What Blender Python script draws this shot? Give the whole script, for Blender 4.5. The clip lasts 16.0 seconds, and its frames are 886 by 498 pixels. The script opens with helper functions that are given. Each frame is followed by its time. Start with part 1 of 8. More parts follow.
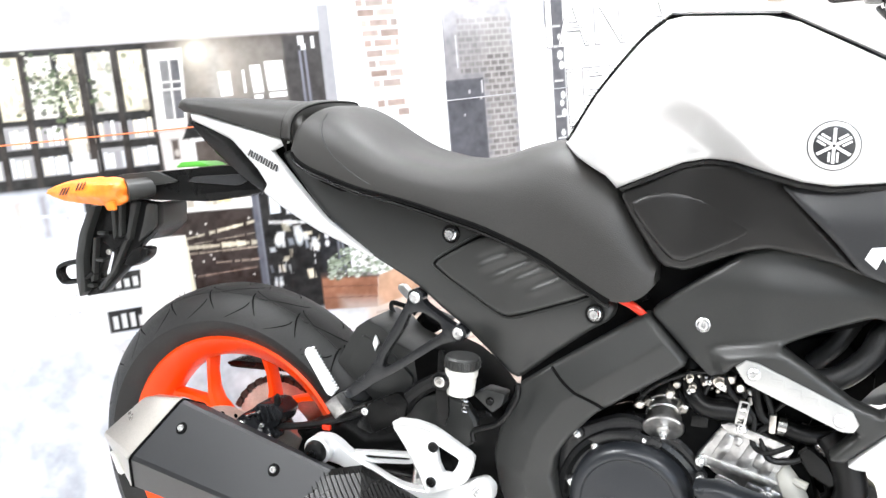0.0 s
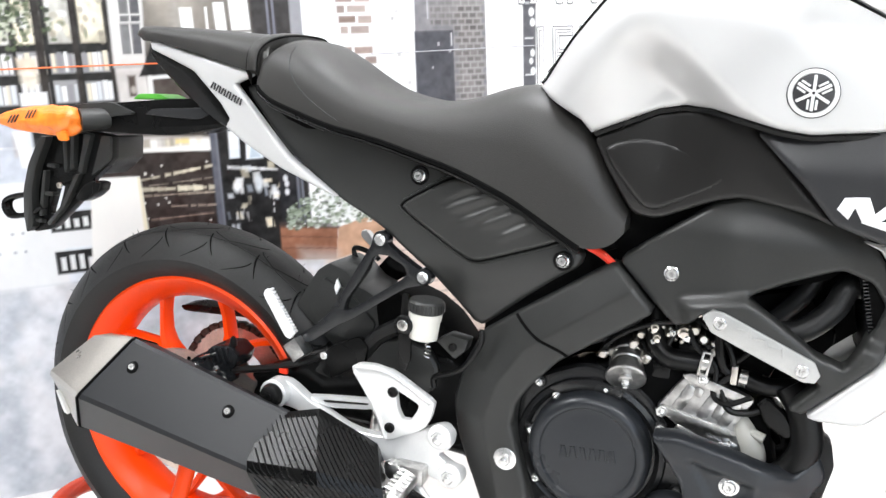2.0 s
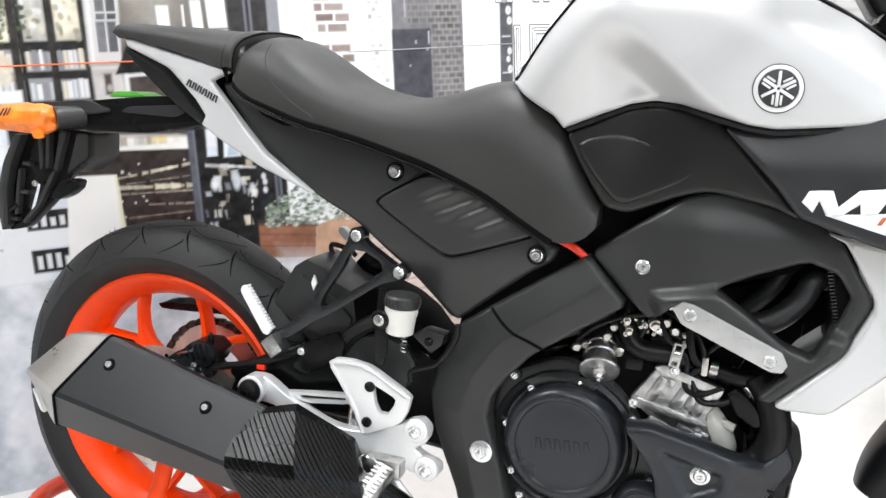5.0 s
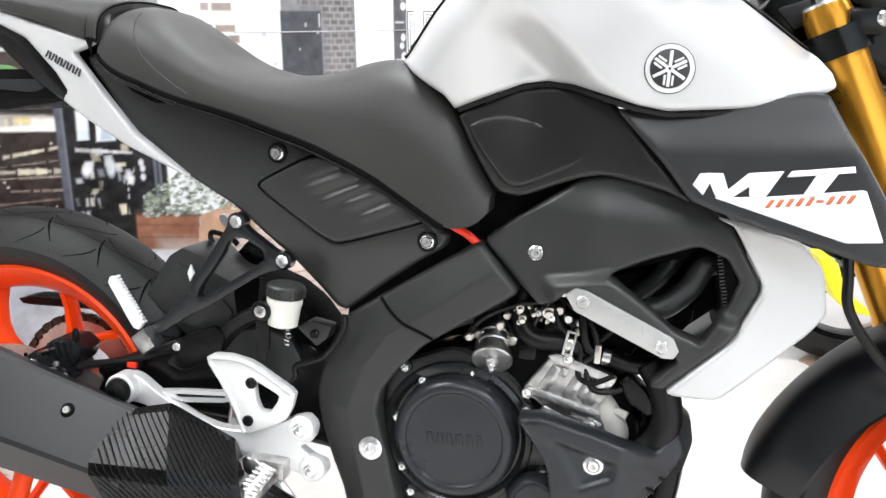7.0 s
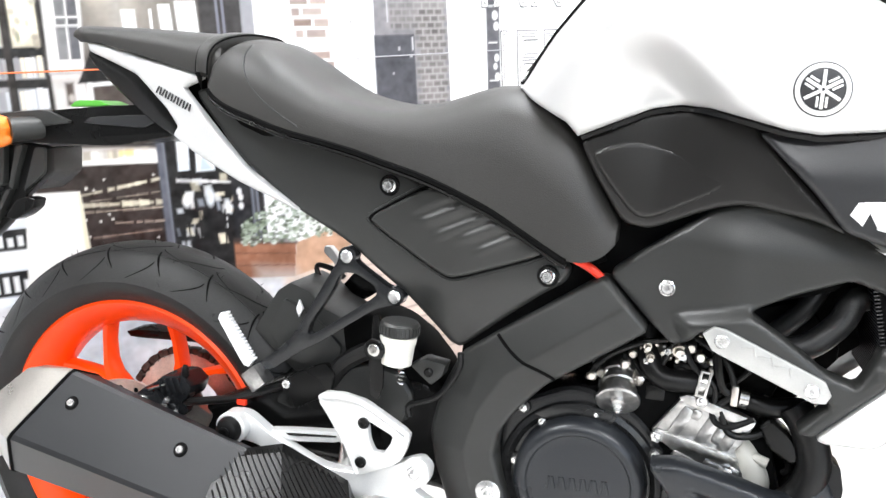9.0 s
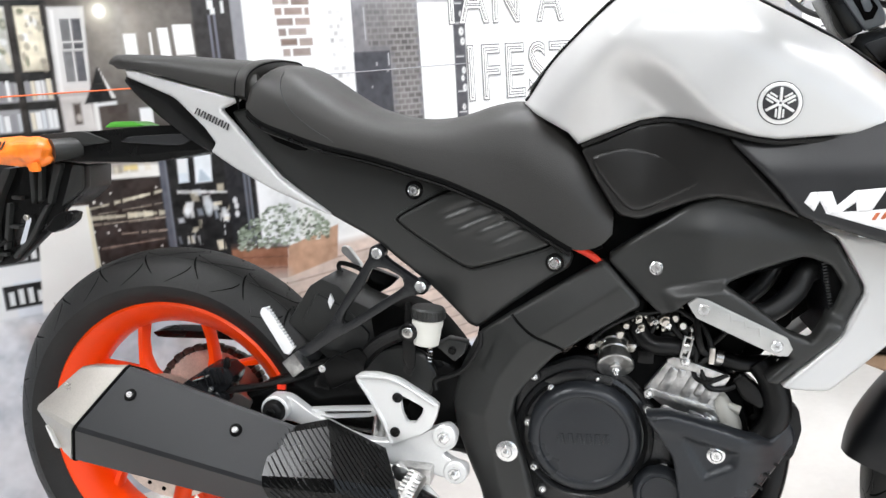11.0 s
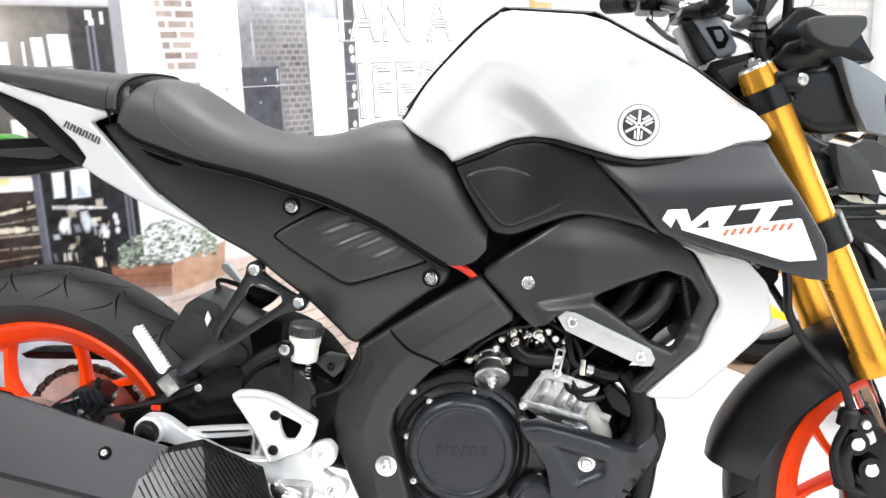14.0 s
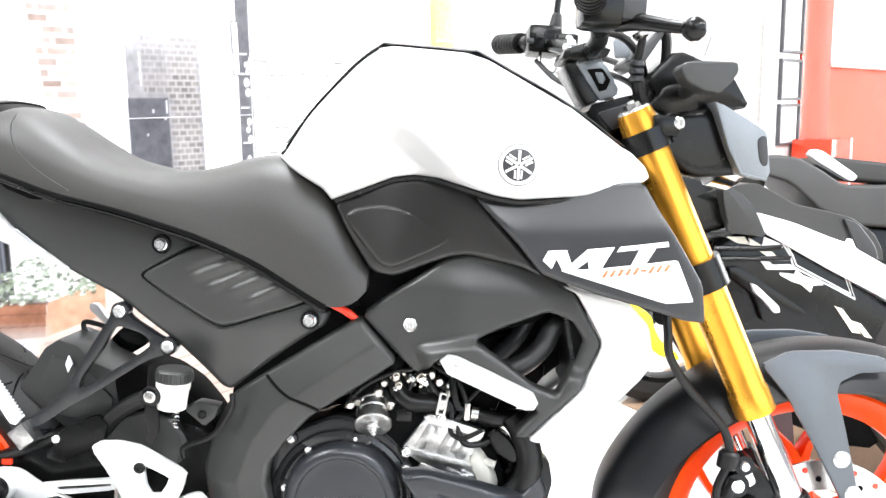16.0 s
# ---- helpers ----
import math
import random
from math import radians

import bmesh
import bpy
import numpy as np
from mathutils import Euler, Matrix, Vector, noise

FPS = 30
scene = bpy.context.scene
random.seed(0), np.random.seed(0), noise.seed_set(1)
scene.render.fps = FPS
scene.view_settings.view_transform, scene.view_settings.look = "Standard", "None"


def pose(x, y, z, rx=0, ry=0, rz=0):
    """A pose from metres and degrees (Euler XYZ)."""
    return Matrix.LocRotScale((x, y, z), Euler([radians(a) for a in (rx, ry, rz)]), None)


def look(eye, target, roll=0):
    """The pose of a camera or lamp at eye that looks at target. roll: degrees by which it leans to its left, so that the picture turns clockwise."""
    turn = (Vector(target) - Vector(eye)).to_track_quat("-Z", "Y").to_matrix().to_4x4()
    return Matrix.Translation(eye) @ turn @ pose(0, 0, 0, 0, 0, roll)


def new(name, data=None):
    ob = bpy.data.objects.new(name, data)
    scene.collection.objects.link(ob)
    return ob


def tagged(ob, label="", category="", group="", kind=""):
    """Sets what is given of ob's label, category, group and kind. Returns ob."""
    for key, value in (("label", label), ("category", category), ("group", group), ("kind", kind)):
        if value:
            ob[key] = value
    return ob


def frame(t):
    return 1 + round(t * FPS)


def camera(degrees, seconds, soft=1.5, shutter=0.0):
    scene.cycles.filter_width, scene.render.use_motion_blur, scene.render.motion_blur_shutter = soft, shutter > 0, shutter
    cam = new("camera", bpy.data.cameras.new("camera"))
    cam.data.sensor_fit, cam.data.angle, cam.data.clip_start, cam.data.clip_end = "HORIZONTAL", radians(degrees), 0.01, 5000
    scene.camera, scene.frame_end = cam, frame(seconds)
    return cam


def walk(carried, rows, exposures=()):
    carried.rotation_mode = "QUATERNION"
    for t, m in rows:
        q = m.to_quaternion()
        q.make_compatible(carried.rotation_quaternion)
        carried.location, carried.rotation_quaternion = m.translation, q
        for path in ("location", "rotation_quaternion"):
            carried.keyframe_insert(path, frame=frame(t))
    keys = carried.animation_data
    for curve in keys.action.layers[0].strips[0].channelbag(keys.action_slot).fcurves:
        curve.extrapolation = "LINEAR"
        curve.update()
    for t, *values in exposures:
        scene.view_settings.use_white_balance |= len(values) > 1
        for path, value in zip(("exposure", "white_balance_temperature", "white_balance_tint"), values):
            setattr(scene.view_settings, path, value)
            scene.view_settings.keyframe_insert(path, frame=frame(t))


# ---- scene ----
from mathutils import bvhtree
cam = camera(57.0, 16.0)
PATH = [
    (0, (-0.066, -1.91, 1.034), (0.553, -0.047, 0.654), -5.3),
    (0.5, (-0.074, -1.901, 1.009), (0.611, -0.063, 0.617), -3.6),
    (1, (-0.078, -1.903, 0.995), (0.619, -0.076, 0.574), -3.0),
    (1.5, (-0.075, -1.893, 0.992), (0.638, -0.078, 0.548), -2.6),
    (2, (-0.081, -1.888, 0.99), (0.634, -0.077, 0.536), -2.4),
    (2.5, (-0.081, -1.898, 0.99), (0.638, -0.09, 0.53), -2.4),
    (3, (-0.081, -1.903, 0.99), (0.643, -0.095, 0.536), -2.3),
    (3.5, (-0.079, -1.905, 0.993), (0.657, -0.1, 0.544), -2.4),
    (4, (-0.077, -1.907, 0.994), (0.667, -0.105, 0.549), -2.5),
    (6.5, (-0.076, -1.876, 0.964), (0.772, -0.133, 0.472), -1.8),
    (7, (-0.044, -1.866, 0.96), (0.93, -0.183, 0.489), -0.9),
    (7.5, (-0.034, -1.871, 0.971), (0.998, -0.213, 0.541), -1.1),
    (8, (-0.035, -1.874, 0.973), (0.984, -0.206, 0.551), -1.4),
    (8.5, (-0.062, -1.853, 0.972), (0.849, -0.125, 0.541), -2.0),
    (9, (-0.069, -1.792, 0.975), (0.753, -0.02, 0.544), -2.7),
    (11.5, (-0.28, -1.892, 1.011), (0.734, -0.223, 0.581), -3.5),
    (12, (-0.276, -1.894, 1.011), (0.757, -0.234, 0.59), -3.0),
    (12.5, (-0.27, -1.899, 1.009), (0.788, -0.253, 0.595), -2.7),
    (13, (-0.258, -1.905, 1.007), (0.832, -0.279, 0.596), -2.6),
    (13.5, (-0.242, -1.91, 1.007), (0.895, -0.316, 0.597), -2.6),
    (14, (-0.231, -1.912, 1.007), (0.944, -0.346, 0.6), -2.5),
    (14.5, (-0.219, -1.911, 1.006), (0.984, -0.366, 0.602), -2.5),
    (15, (-0.203, -1.909, 0.998), (1.057, -0.407, 0.601), -1.9),
    (15.5, (-0.18, -1.91, 0.997), (1.136, -0.449, 0.631), -1.4),
    (16, (-0.169, -1.916, 1.003), (1.174, -0.47, 0.679), -1.1),
]
EXPOSURES = [(0, 1.6), (1.0, 1.6), (2.0, 1.1), (3.0, 0.75), (3.5, 0.75), (4.2, 0.85), (6.3, 0.7), (6.5, 0.72), (7.0, 1.0), (7.5, 1.75), (8.0, 2.0), (8.5, 1.9), (9.0, 1.4), (11.3, 0.7), (12.5, 0.7), (14.0, 1.2), (15.0, 1.7), (16.0, 1.9)]
walk(cam, [(t, look(eye, target, roll)) for t, eye, target, roll in PATH], EXPOSURES)

# ---------------------------------------------------------------- light
world = bpy.data.worlds.new("sky")
scene.world = world
world.use_nodes = True
wn = world.node_tree.nodes
sky = wn.new("ShaderNodeTexSky")
sky.sky_type = "NISHITA"
sky.sun_disc = False
sky.sun_elevation, sky.sun_rotation = radians(50), radians(200)
world.node_tree.links.new(sky.outputs[0], wn["Background"].inputs[0])
wn["Background"].inputs[1].default_value = 0.12


def area_lamp(name, m, w, h, watts, colour=(1, 1, 1)):
    lamp = bpy.data.lights.new(name, "AREA")
    lamp.shape, lamp.size, lamp.size_y = "RECTANGLE", w, h
    lamp.energy, lamp.color = watts, colour
    ob = new(name, lamp)
    ob.matrix_world = m
    return ob


# fill lamps in assumed window openings, none of them in view
area_lamp("window_daylight", look((0.6, -5.85, 1.7), (0.6, 0, 1.3)), 6.4, 2.6, 24, (0.98, 1.0, 1.03))
area_lamp("side_window_daylight", look((5.92, -2.9, 1.6), (1.0, -1.2, 0.9)), 2.6, 2.4, 65, (0.98, 1.0, 1.03))
# ceiling lamps out of view, assumed; the near row brightens the mural
LIGHT_ROWS = [(-1.4, -3.4), (-1.4, -0.85), (0.9, -3.4), (0.9, -0.85), (3.2, -3.4)]
for lx, ly in LIGHT_ROWS:
    area_lamp("ceiling_lamp", look((lx, ly, 3.08), (lx, ly + 0.0001, 0)), 1.15, 0.55, 36, (0.985, 1.0, 1.03))

# ---------------------------------------------------------------- materials


def mat(name, colour, rough=0.5, metal=0.0, grain=0.0, scale=200.0, bump=0.0, wear=0.0, wear_scale=8.0, coat=0.0, spec=0.5, gloss_var=0.0):
    """A principled surface with fine grain, larger stains and relief, at real size."""
    m = bpy.data.materials.new(name)
    m.use_nodes = True
    nt = m.node_tree
    b = nt.nodes["Principled BSDF"]
    b.inputs["Base Color"].default_value = (*colour, 1)
    b.inputs["Roughness"].default_value = rough
    b.inputs["Metallic"].default_value = metal
    b.inputs["Coat Weight"].default_value = coat
    b.inputs["Coat Roughness"].default_value = 0.08
    b.inputs["Specular IOR Level"].default_value = spec
    tc = nt.nodes.new("ShaderNodeTexCoord")
    fine = nt.nodes.new("ShaderNodeTexNoise")
    fine.inputs["Scale"].default_value = scale
    fine.inputs["Detail"].default_value = 4
    nt.links.new(tc.outputs["Object"], fine.inputs["Vector"])
    big = nt.nodes.new("ShaderNodeTexNoise")
    big.inputs["Scale"].default_value = wear_scale
    big.inputs["Detail"].default_value = 5
    nt.links.new(tc.outputs["Object"], big.inputs["Vector"])

    def vary(source, amount, colour_socket):
        ramp = nt.nodes.new("ShaderNodeMapRange")
        ramp.inputs["From Min"].default_value, ramp.inputs["From Max"].default_value = 0.3, 0.7
        ramp.inputs["To Min"].default_value, ramp.inputs["To Max"].default_value = 1 - amount, 1 + amount
        nt.links.new(source.outputs["Fac"], ramp.inputs["Value"])
        mix = nt.nodes.new("ShaderNodeMix")
        mix.data_type, mix.blend_type = "RGBA", "MULTIPLY"
        mix.inputs["Factor"].default_value = 1
        nt.links.new(ramp.outputs["Result"], mix.inputs["B"])
        if colour_socket is None:
            mix.inputs["A"].default_value = (*colour, 1)
        else:
            nt.links.new(colour_socket, mix.inputs["A"])
        return mix.outputs["Result"]

    sock = None
    if grain:
        sock = vary(fine, grain, sock)
    if wear:
        sock = vary(big, wear, sock)
    if sock:
        nt.links.new(sock, b.inputs["Base Color"])
    if gloss_var:
        r = nt.nodes.new("ShaderNodeMapRange")
        r.inputs["From Min"].default_value, r.inputs["From Max"].default_value = 0.3, 0.7
        r.inputs["To Min"].default_value, r.inputs["To Max"].default_value = max(0.02, rough - gloss_var), rough + gloss_var
        nt.links.new(big.outputs["Fac"], r.inputs["Value"])
        nt.links.new(r.outputs["Result"], b.inputs["Roughness"])
    if bump:
        bp = nt.nodes.new("ShaderNodeBump")
        bp.inputs["Strength"].default_value = bump
        bp.inputs["Distance"].default_value = 0.002
        nt.links.new(fine.outputs["Fac"], bp.inputs["Height"])
        nt.links.new(bp.outputs["Normal"], b.inputs["Normal"])
    return m


KNEE_BLACK = mat("black_knee_plastic", (0.0085, 0.0080, 0.0074), 0.34, spec=0.40, grain=0.10, scale=900, bump=0.08, wear=0.12, gloss_var=0.05)
PAD_BLACK = mat("soft_black_pad", (0.0205, 0.0208, 0.0196), 0.36, spec=0.40, grain=0.10, scale=900, bump=0.06, wear=0.12, gloss_var=0.05)
BLACK = mat("black_plastic", (0.0210, 0.0216, 0.0205), 0.37, spec=0.42, grain=0.12, scale=900, bump=0.10, wear=0.12, gloss_var=0.05)
SATIN = mat("satin_black_plastic", (0.0032, 0.0032, 0.0031), 0.26, spec=0.22, grain=0.1, scale=600, bump=0.04, wear=0.15, gloss_var=0.06)
CHARCOAL = mat("charcoal_plastic", (0.0165, 0.0170, 0.0182), 0.35, spec=0.45, grain=0.12, scale=900, bump=0.08, wear=0.12, gloss_var=0.05)
VINYL = mat("seat_vinyl", (0.0200, 0.0191, 0.0175), 0.46, spec=0.42, grain=0.15, scale=700, bump=0.22, wear=0.1, gloss_var=0.05)
VINYL2 = mat("seat_vinyl_smooth", (0.036, 0.035, 0.034), 0.52, grain=0.12, scale=900, bump=0.14, wear=0.1)
SILVER = mat("matt_silver_paint", (0.53, 0.53, 0.525), 0.36, metal=0.25, grain=0.03, scale=2500, wear=0.02, coat=0.15)
WHITE = mat("white_paint", (0.78, 0.785, 0.79), 0.3, grain=0.02, scale=1500, wear=0.02, coat=0.2)
ORANGE = mat("orange_rim_paint", (0.92, 0.062, 0.0015), 0.34, spec=0.28, grain=0.03, scale=700, wear=0.05)
RED = mat("red_plastic", (0.75, 0.035, 0.01), 0.35, grain=0.03, wear=0.05)
RUBBER = mat("tyre_rubber", (0.0115, 0.0112, 0.0108), 0.52, spec=0.33, grain=0.2, scale=500, bump=0.25, wear=0.2, wear_scale=14)
# black for grooves, gaps and seams: their shade put into the colour
GROOVE_SHADE = mat("tread_groove", (0.002, 0.002, 0.002), 0.9, spec=0.1)
GOLD = mat("gold_anodised", (0.66, 0.31, 0.035), 0.30, metal=0.85, grain=0.03, scale=800, wear=0.05, gloss_var=0.04)
CHROME = mat("chrome", (0.75, 0.75, 0.76), 0.09, metal=1.0, wear=0.04)
STEEL = mat("zinc_steel", (0.50, 0.49, 0.47), 0.24, metal=1.0, grain=0.1, scale=400, wear=0.12, wear_scale=60)
BOLT = mat("bright_zinc_bolt", (0.74, 0.74, 0.73), 0.22, metal=0.85, grain=0.06, scale=500, wear=0.08, wear_scale=60)
ALLOY = mat("cast_alloy", (0.50, 0.495, 0.485), 0.30, metal=1.0, grain=0.18, scale=110, bump=0.6, wear=0.22, wear_scale=45)
BRIGHT_ALLOY = mat("silver_painted_alloy", (0.72, 0.72, 0.71), 0.33, metal=0.35, grain=0.05, scale=1200, bump=0.05, wear=0.05)
ENGINE = mat("engine_black", (0.0165, 0.0185, 0.0215), 0.31, metal=0.2, spec=0.45, grain=0.1, scale=700, bump=0.06, wear=0.1, gloss_var=0.06)
TITAN = mat("brushed_steel_cap", (0.56, 0.53, 0.485), 0.33, metal=0.95, grain=0.08, scale=500, wear=0.1, gloss_var=0.06)
CHAIN = mat("chain_steel", (0.07, 0.058, 0.05), 0.36, metal=0.8, grain=0.2, scale=300, wear=0.2, wear_scale=60)
GLOSS = mat("gloss_black_bracket", (0.010, 0.0105, 0.0115), 0.24, spec=0.5, grain=0.1, scale=500, wear=0.15, gloss_var=0.05)
# lighter rubber: grey highlights of the radiator hoses put into the colour
HOSE_LIT = mat("worn_rubber_hose", (0.016, 0.0162, 0.0165), 0.40, spec=0.40, grain=0.2, scale=400, bump=0.15, wear=0.2, wear_scale=30)
HOSE = mat("rubber_hose", (0.0042, 0.0042, 0.0042), 0.38, spec=0.26, grain=0.15, scale=600, bump=0.1, wear=0.15, wear_scale=30)
# near-black: the shade of gaps and cavities put into the colour
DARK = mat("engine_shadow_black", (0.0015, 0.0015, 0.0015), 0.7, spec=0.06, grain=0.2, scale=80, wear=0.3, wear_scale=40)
NYLON = mat("white_nylon", (0.62, 0.61, 0.56), 0.35, wear=0.04)
BROWN_DISC = mat("disc_steel", (0.60, 0.50, 0.44), 0.38, metal=0.8, grain=0.1, scale=300, wear=0.2, wear_scale=30)
YELLOW = mat("yellow_decal", (0.85, 0.75, 0.02), 0.4, wear=0.03)
GREEN = mat("green_plastic", (0.10, 0.42, 0.05), 0.35, wear=0.1)
AMBER = mat("orange_wrap", (0.86, 0.20, 0.018), 0.30, grain=0.10, scale=75, bump=0.6, wear=0.18, wear_scale=50, coat=0.2)
LETTER_GREY = mat("letter_grey", (0.02, 0.02, 0.022), 0.4)
FLOOR_TILE = mat("floor_tile", (0.72, 0.70, 0.67), 0.13, grain=0.02, scale=60, wear=0.06, wear_scale=3, gloss_var=0.05)
DARKWALL = mat("grey_plaster", (0.16, 0.16, 0.165), 0.7, grain=0.03, scale=200, bump=0.05, wear=0.05, wear_scale=2)
PLASTER = mat("white_plaster", (0.80, 0.80, 0.79), 0.7, grain=0.03, scale=200, bump=0.05, wear=0.03, wear_scale=2)
CEILING = mat("grey_white_ceiling", (0.42, 0.42, 0.41), 0.7, grain=0.03, scale=200, bump=0.05, wear=0.04, wear_scale=2)
REDWALL = mat("red_gloss_panel", (0.58, 0.045, 0.015), 0.18, wear=0.05, coat=0.3)

# ---------------------------------------------------------------- mesh helpers


def finish(bm, angle=35):
    """Right normals, smooth faces, sharp where the surface turns hard."""
    if "facing" in bm.verts.layers.float_vector:
        for f in bm.faces:
            f.smooth = True
        return bm
    bmesh.ops.recalc_face_normals(bm, faces=bm.faces)
    for f in bm.faces:
        f.smooth = True
    lim = radians(angle)
    for e in bm.edges:
        if len(e.link_faces) == 2 and e.calc_face_angle(0) > lim:
            e.smooth = False
    return bm


def part(name, bm, material, parent=None, label="", angle=35, done=False):
    """Links a bmesh as one mesh object under a thing or under a part."""
    if not done:
        finish(bm, angle)
    me = bpy.data.meshes.new(name)
    bm.to_mesh(me)
    bm.free()
    for m in material if isinstance(material, (list, tuple)) else (material,):
        me.materials.append(m)
    if "facing" in me.attributes:
        facing = np.zeros(len(me.vertices) * 3, dtype=np.float32)
        me.attributes["facing"].data.foreach_get("vector", facing)
        me.attributes.remove(me.attributes["facing"])
        me.normals_split_custom_set_from_vertices(facing.reshape(-1, 3).tolist())
    ob = new(name, me)
    ob.parent = parent
    if label:
        ob["label"] = label
    return ob


def thing(name, label, category, group="", kind="", m=None):
    ob = new(name)
    if m is not None:
        ob.matrix_world = m
    return tagged(ob, label, category, group, kind)


def chaikin(pts, cut=0.18, times=2):
    """Rounds the corners of a closed outline."""
    for _ in range(times):
        out = []
        for i, p in enumerate(pts):
            q = pts[(i + 1) % len(pts)]
            out.append((p[0] + (q[0] - p[0]) * cut, p[1] + (q[1] - p[1]) * cut))
            out.append((q[0] + (p[0] - q[0]) * cut, q[1] + (p[1] - q[1]) * cut))
        pts = out
    return pts


def glide(pts, n):
    """A smooth open curve of n points through the given points (any dimension)."""
    p = np.array([2 * np.array(pts[0]) - np.array(pts[1]), *pts, 2 * np.array(pts[-1]) - np.array(pts[-2])], float)
    out = []
    for s in np.linspace(0, len(pts) - 1, n):
        i = min(int(s), len(pts) - 2)
        u = s - i
        a, b, c, d = p[i : i + 4]
        out.append(0.5 * (2 * b + (c - a) * u + (2 * a - 5 * b + 4 * c - d) * u * u + (3 * b - a - 3 * c + d) * u**3))
    return [[float(v) for v in q] for q in out]


def panel_mesh(outline, lat, edge=0.008, thick=0.02, step=0.0048, side=1, cut=0.18, rounds=2, bulge=0.007, soft=0.05):
    """A curved shell: its outline in the x-z plane, its sideways place lat(x, z), a rolled edge and a skirt inwards."""
    pts = chaikin(outline, cut, rounds)
    bm = bmesh.new()
    bm.faces.new([bm.verts.new((float(x), 0, float(z))) for x, z in pts])
    bm.normal_update()
    bm.faces.ensure_lookup_table()
    big = bm.faces[0]
    for d in (edge * 0.25, edge * 0.35, edge * 0.5):
        bmesh.ops.inset_region(bm, faces=[big], thickness=d, use_even_offset=True)
    xs, zs = [p[0] for p in pts], [p[1] for p in pts]
    for lo, hi, no in ((min(xs), max(xs), (1, 0, 0)), (min(zs), max(zs), (0, 0, 1))):
        n = max(1, int((hi - lo) / step))
        for k in range(1, n):
            at = lo + (hi - lo) * k / n
            bmesh.ops.bisect_plane(bm, geom=bm.verts[:] + bm.edges[:] + bm.faces[:], dist=1e-5, plane_co=(at * no[0], 0, at * no[2]), plane_no=no)
    rim = [e for e in bm.edges if len(e.link_faces) == 1]
    bm.verts.ensure_lookup_table()
    at = np.array([(v.co.x, v.co.z) for v in bm.verts])
    ring = np.array(pts)
    seg = np.roll(ring, -1, 0) - ring

    turn = 1 if (ring[:, 0] * np.roll(ring[:, 1], -1) - np.roll(ring[:, 0], -1) * ring[:, 1]).sum() > 0 else -1
    length = np.linalg.norm(seg, axis=1) + 1e-9
    outward = turn * np.stack([seg[:, 1], -seg[:, 0]], 1) / length[:, None]
    u = ((at[:, None, :] - ring) * seg).sum(2) / length**2
    gaps = np.linalg.norm(at[:, None, :] - ring - np.clip(u, 0, 1)[:, :, None] * seg, axis=2)
    d = gaps.min(1)
    weight = length / (gaps + 0.0012) ** 3
    towards = (weight[:, :, None] * outward).sum(1)
    towards /= np.linalg.norm(towards, axis=1)[:, None] + 1e-9
    near = 1 - np.minimum(d, edge) / edge
    drop = edge * 0.8 * (1 - np.sqrt(np.clip(1 - near**2, 0, 1))) + bulge * (1 - np.minimum(d, soft) / soft) ** 2
    slope = np.minimum(1.6, 0.8 * near / np.sqrt(np.clip(1 - near**2, 0.02, 1))) + 2 * bulge / soft * (1 - np.minimum(d, soft) / soft)
    h = 0.003
    nrm = bm.verts.layers.float_vector.new("facing")
    for v, (x, z), fall, k, o in zip(bm.verts, at.tolist(), drop, slope, towards):
        v.co.y = -side * (lat(x, z) - float(fall))
        gx = (lat(x + h, z) - lat(x - h, z)) / (2 * h)
        gz = (lat(x, z + h) - lat(x, z - h)) / (2 * h)
        v[nrm] = Vector((-gx + float(k * o[0]), -side, -gz + float(k * o[1]))).normalized()
    made = bmesh.ops.extrude_edge_only(bm, edges=rim)
    for v in made["geom"]:
        if isinstance(v, bmesh.types.BMVert):
            v.co.y += side * thick
            n = Vector(v[nrm])
            n.y = 0
            v[nrm] = n.normalized() if n.length > 1e-6 else Vector((0, -side, 0))
    bmesh.ops.recalc_face_normals(bm, faces=bm.faces)
    if sum(f.normal.y * f.calc_area() for f in bm.faces) * side > 0:
        bmesh.ops.reverse_faces(bm, faces=bm.faces[:])
    return bm


def panel(name, outline, lat, material, parent, label="", **kw):
    if not callable(lat):
        flat = lat
        lat = lambda x, z: flat
    return part(name, panel_mesh(outline, lat, **kw), material, parent, label)


def slab(outline, y0, y1, bevel=0.003, cut=0.12, rounds=1, bm=None, segs=2):
    """A plate with bevelled edges: an x-z outline between two sideways places (y is to the left)."""
    own = bmesh.new()
    pts = chaikin(outline, cut, rounds) if rounds else outline
    f = own.faces.new([own.verts.new((x, y0, z)) for x, z in pts])
    made = bmesh.ops.extrude_face_region(own, geom=[f])
    for v in made["geom"]:
        if isinstance(v, bmesh.types.BMVert):
            v.co.y = y1
    bmesh.ops.recalc_face_normals(own, faces=own.faces)
    if bevel:
        caps = [e for e in own.edges if abs(e.verts[0].co.y - e.verts[1].co.y) < 1e-6]
        bmesh.ops.bevel(own, geom=caps, offset=bevel, segments=segs, profile=0.6, affect="EDGES", clamp_overlap=True)
    return merge(bm, own)


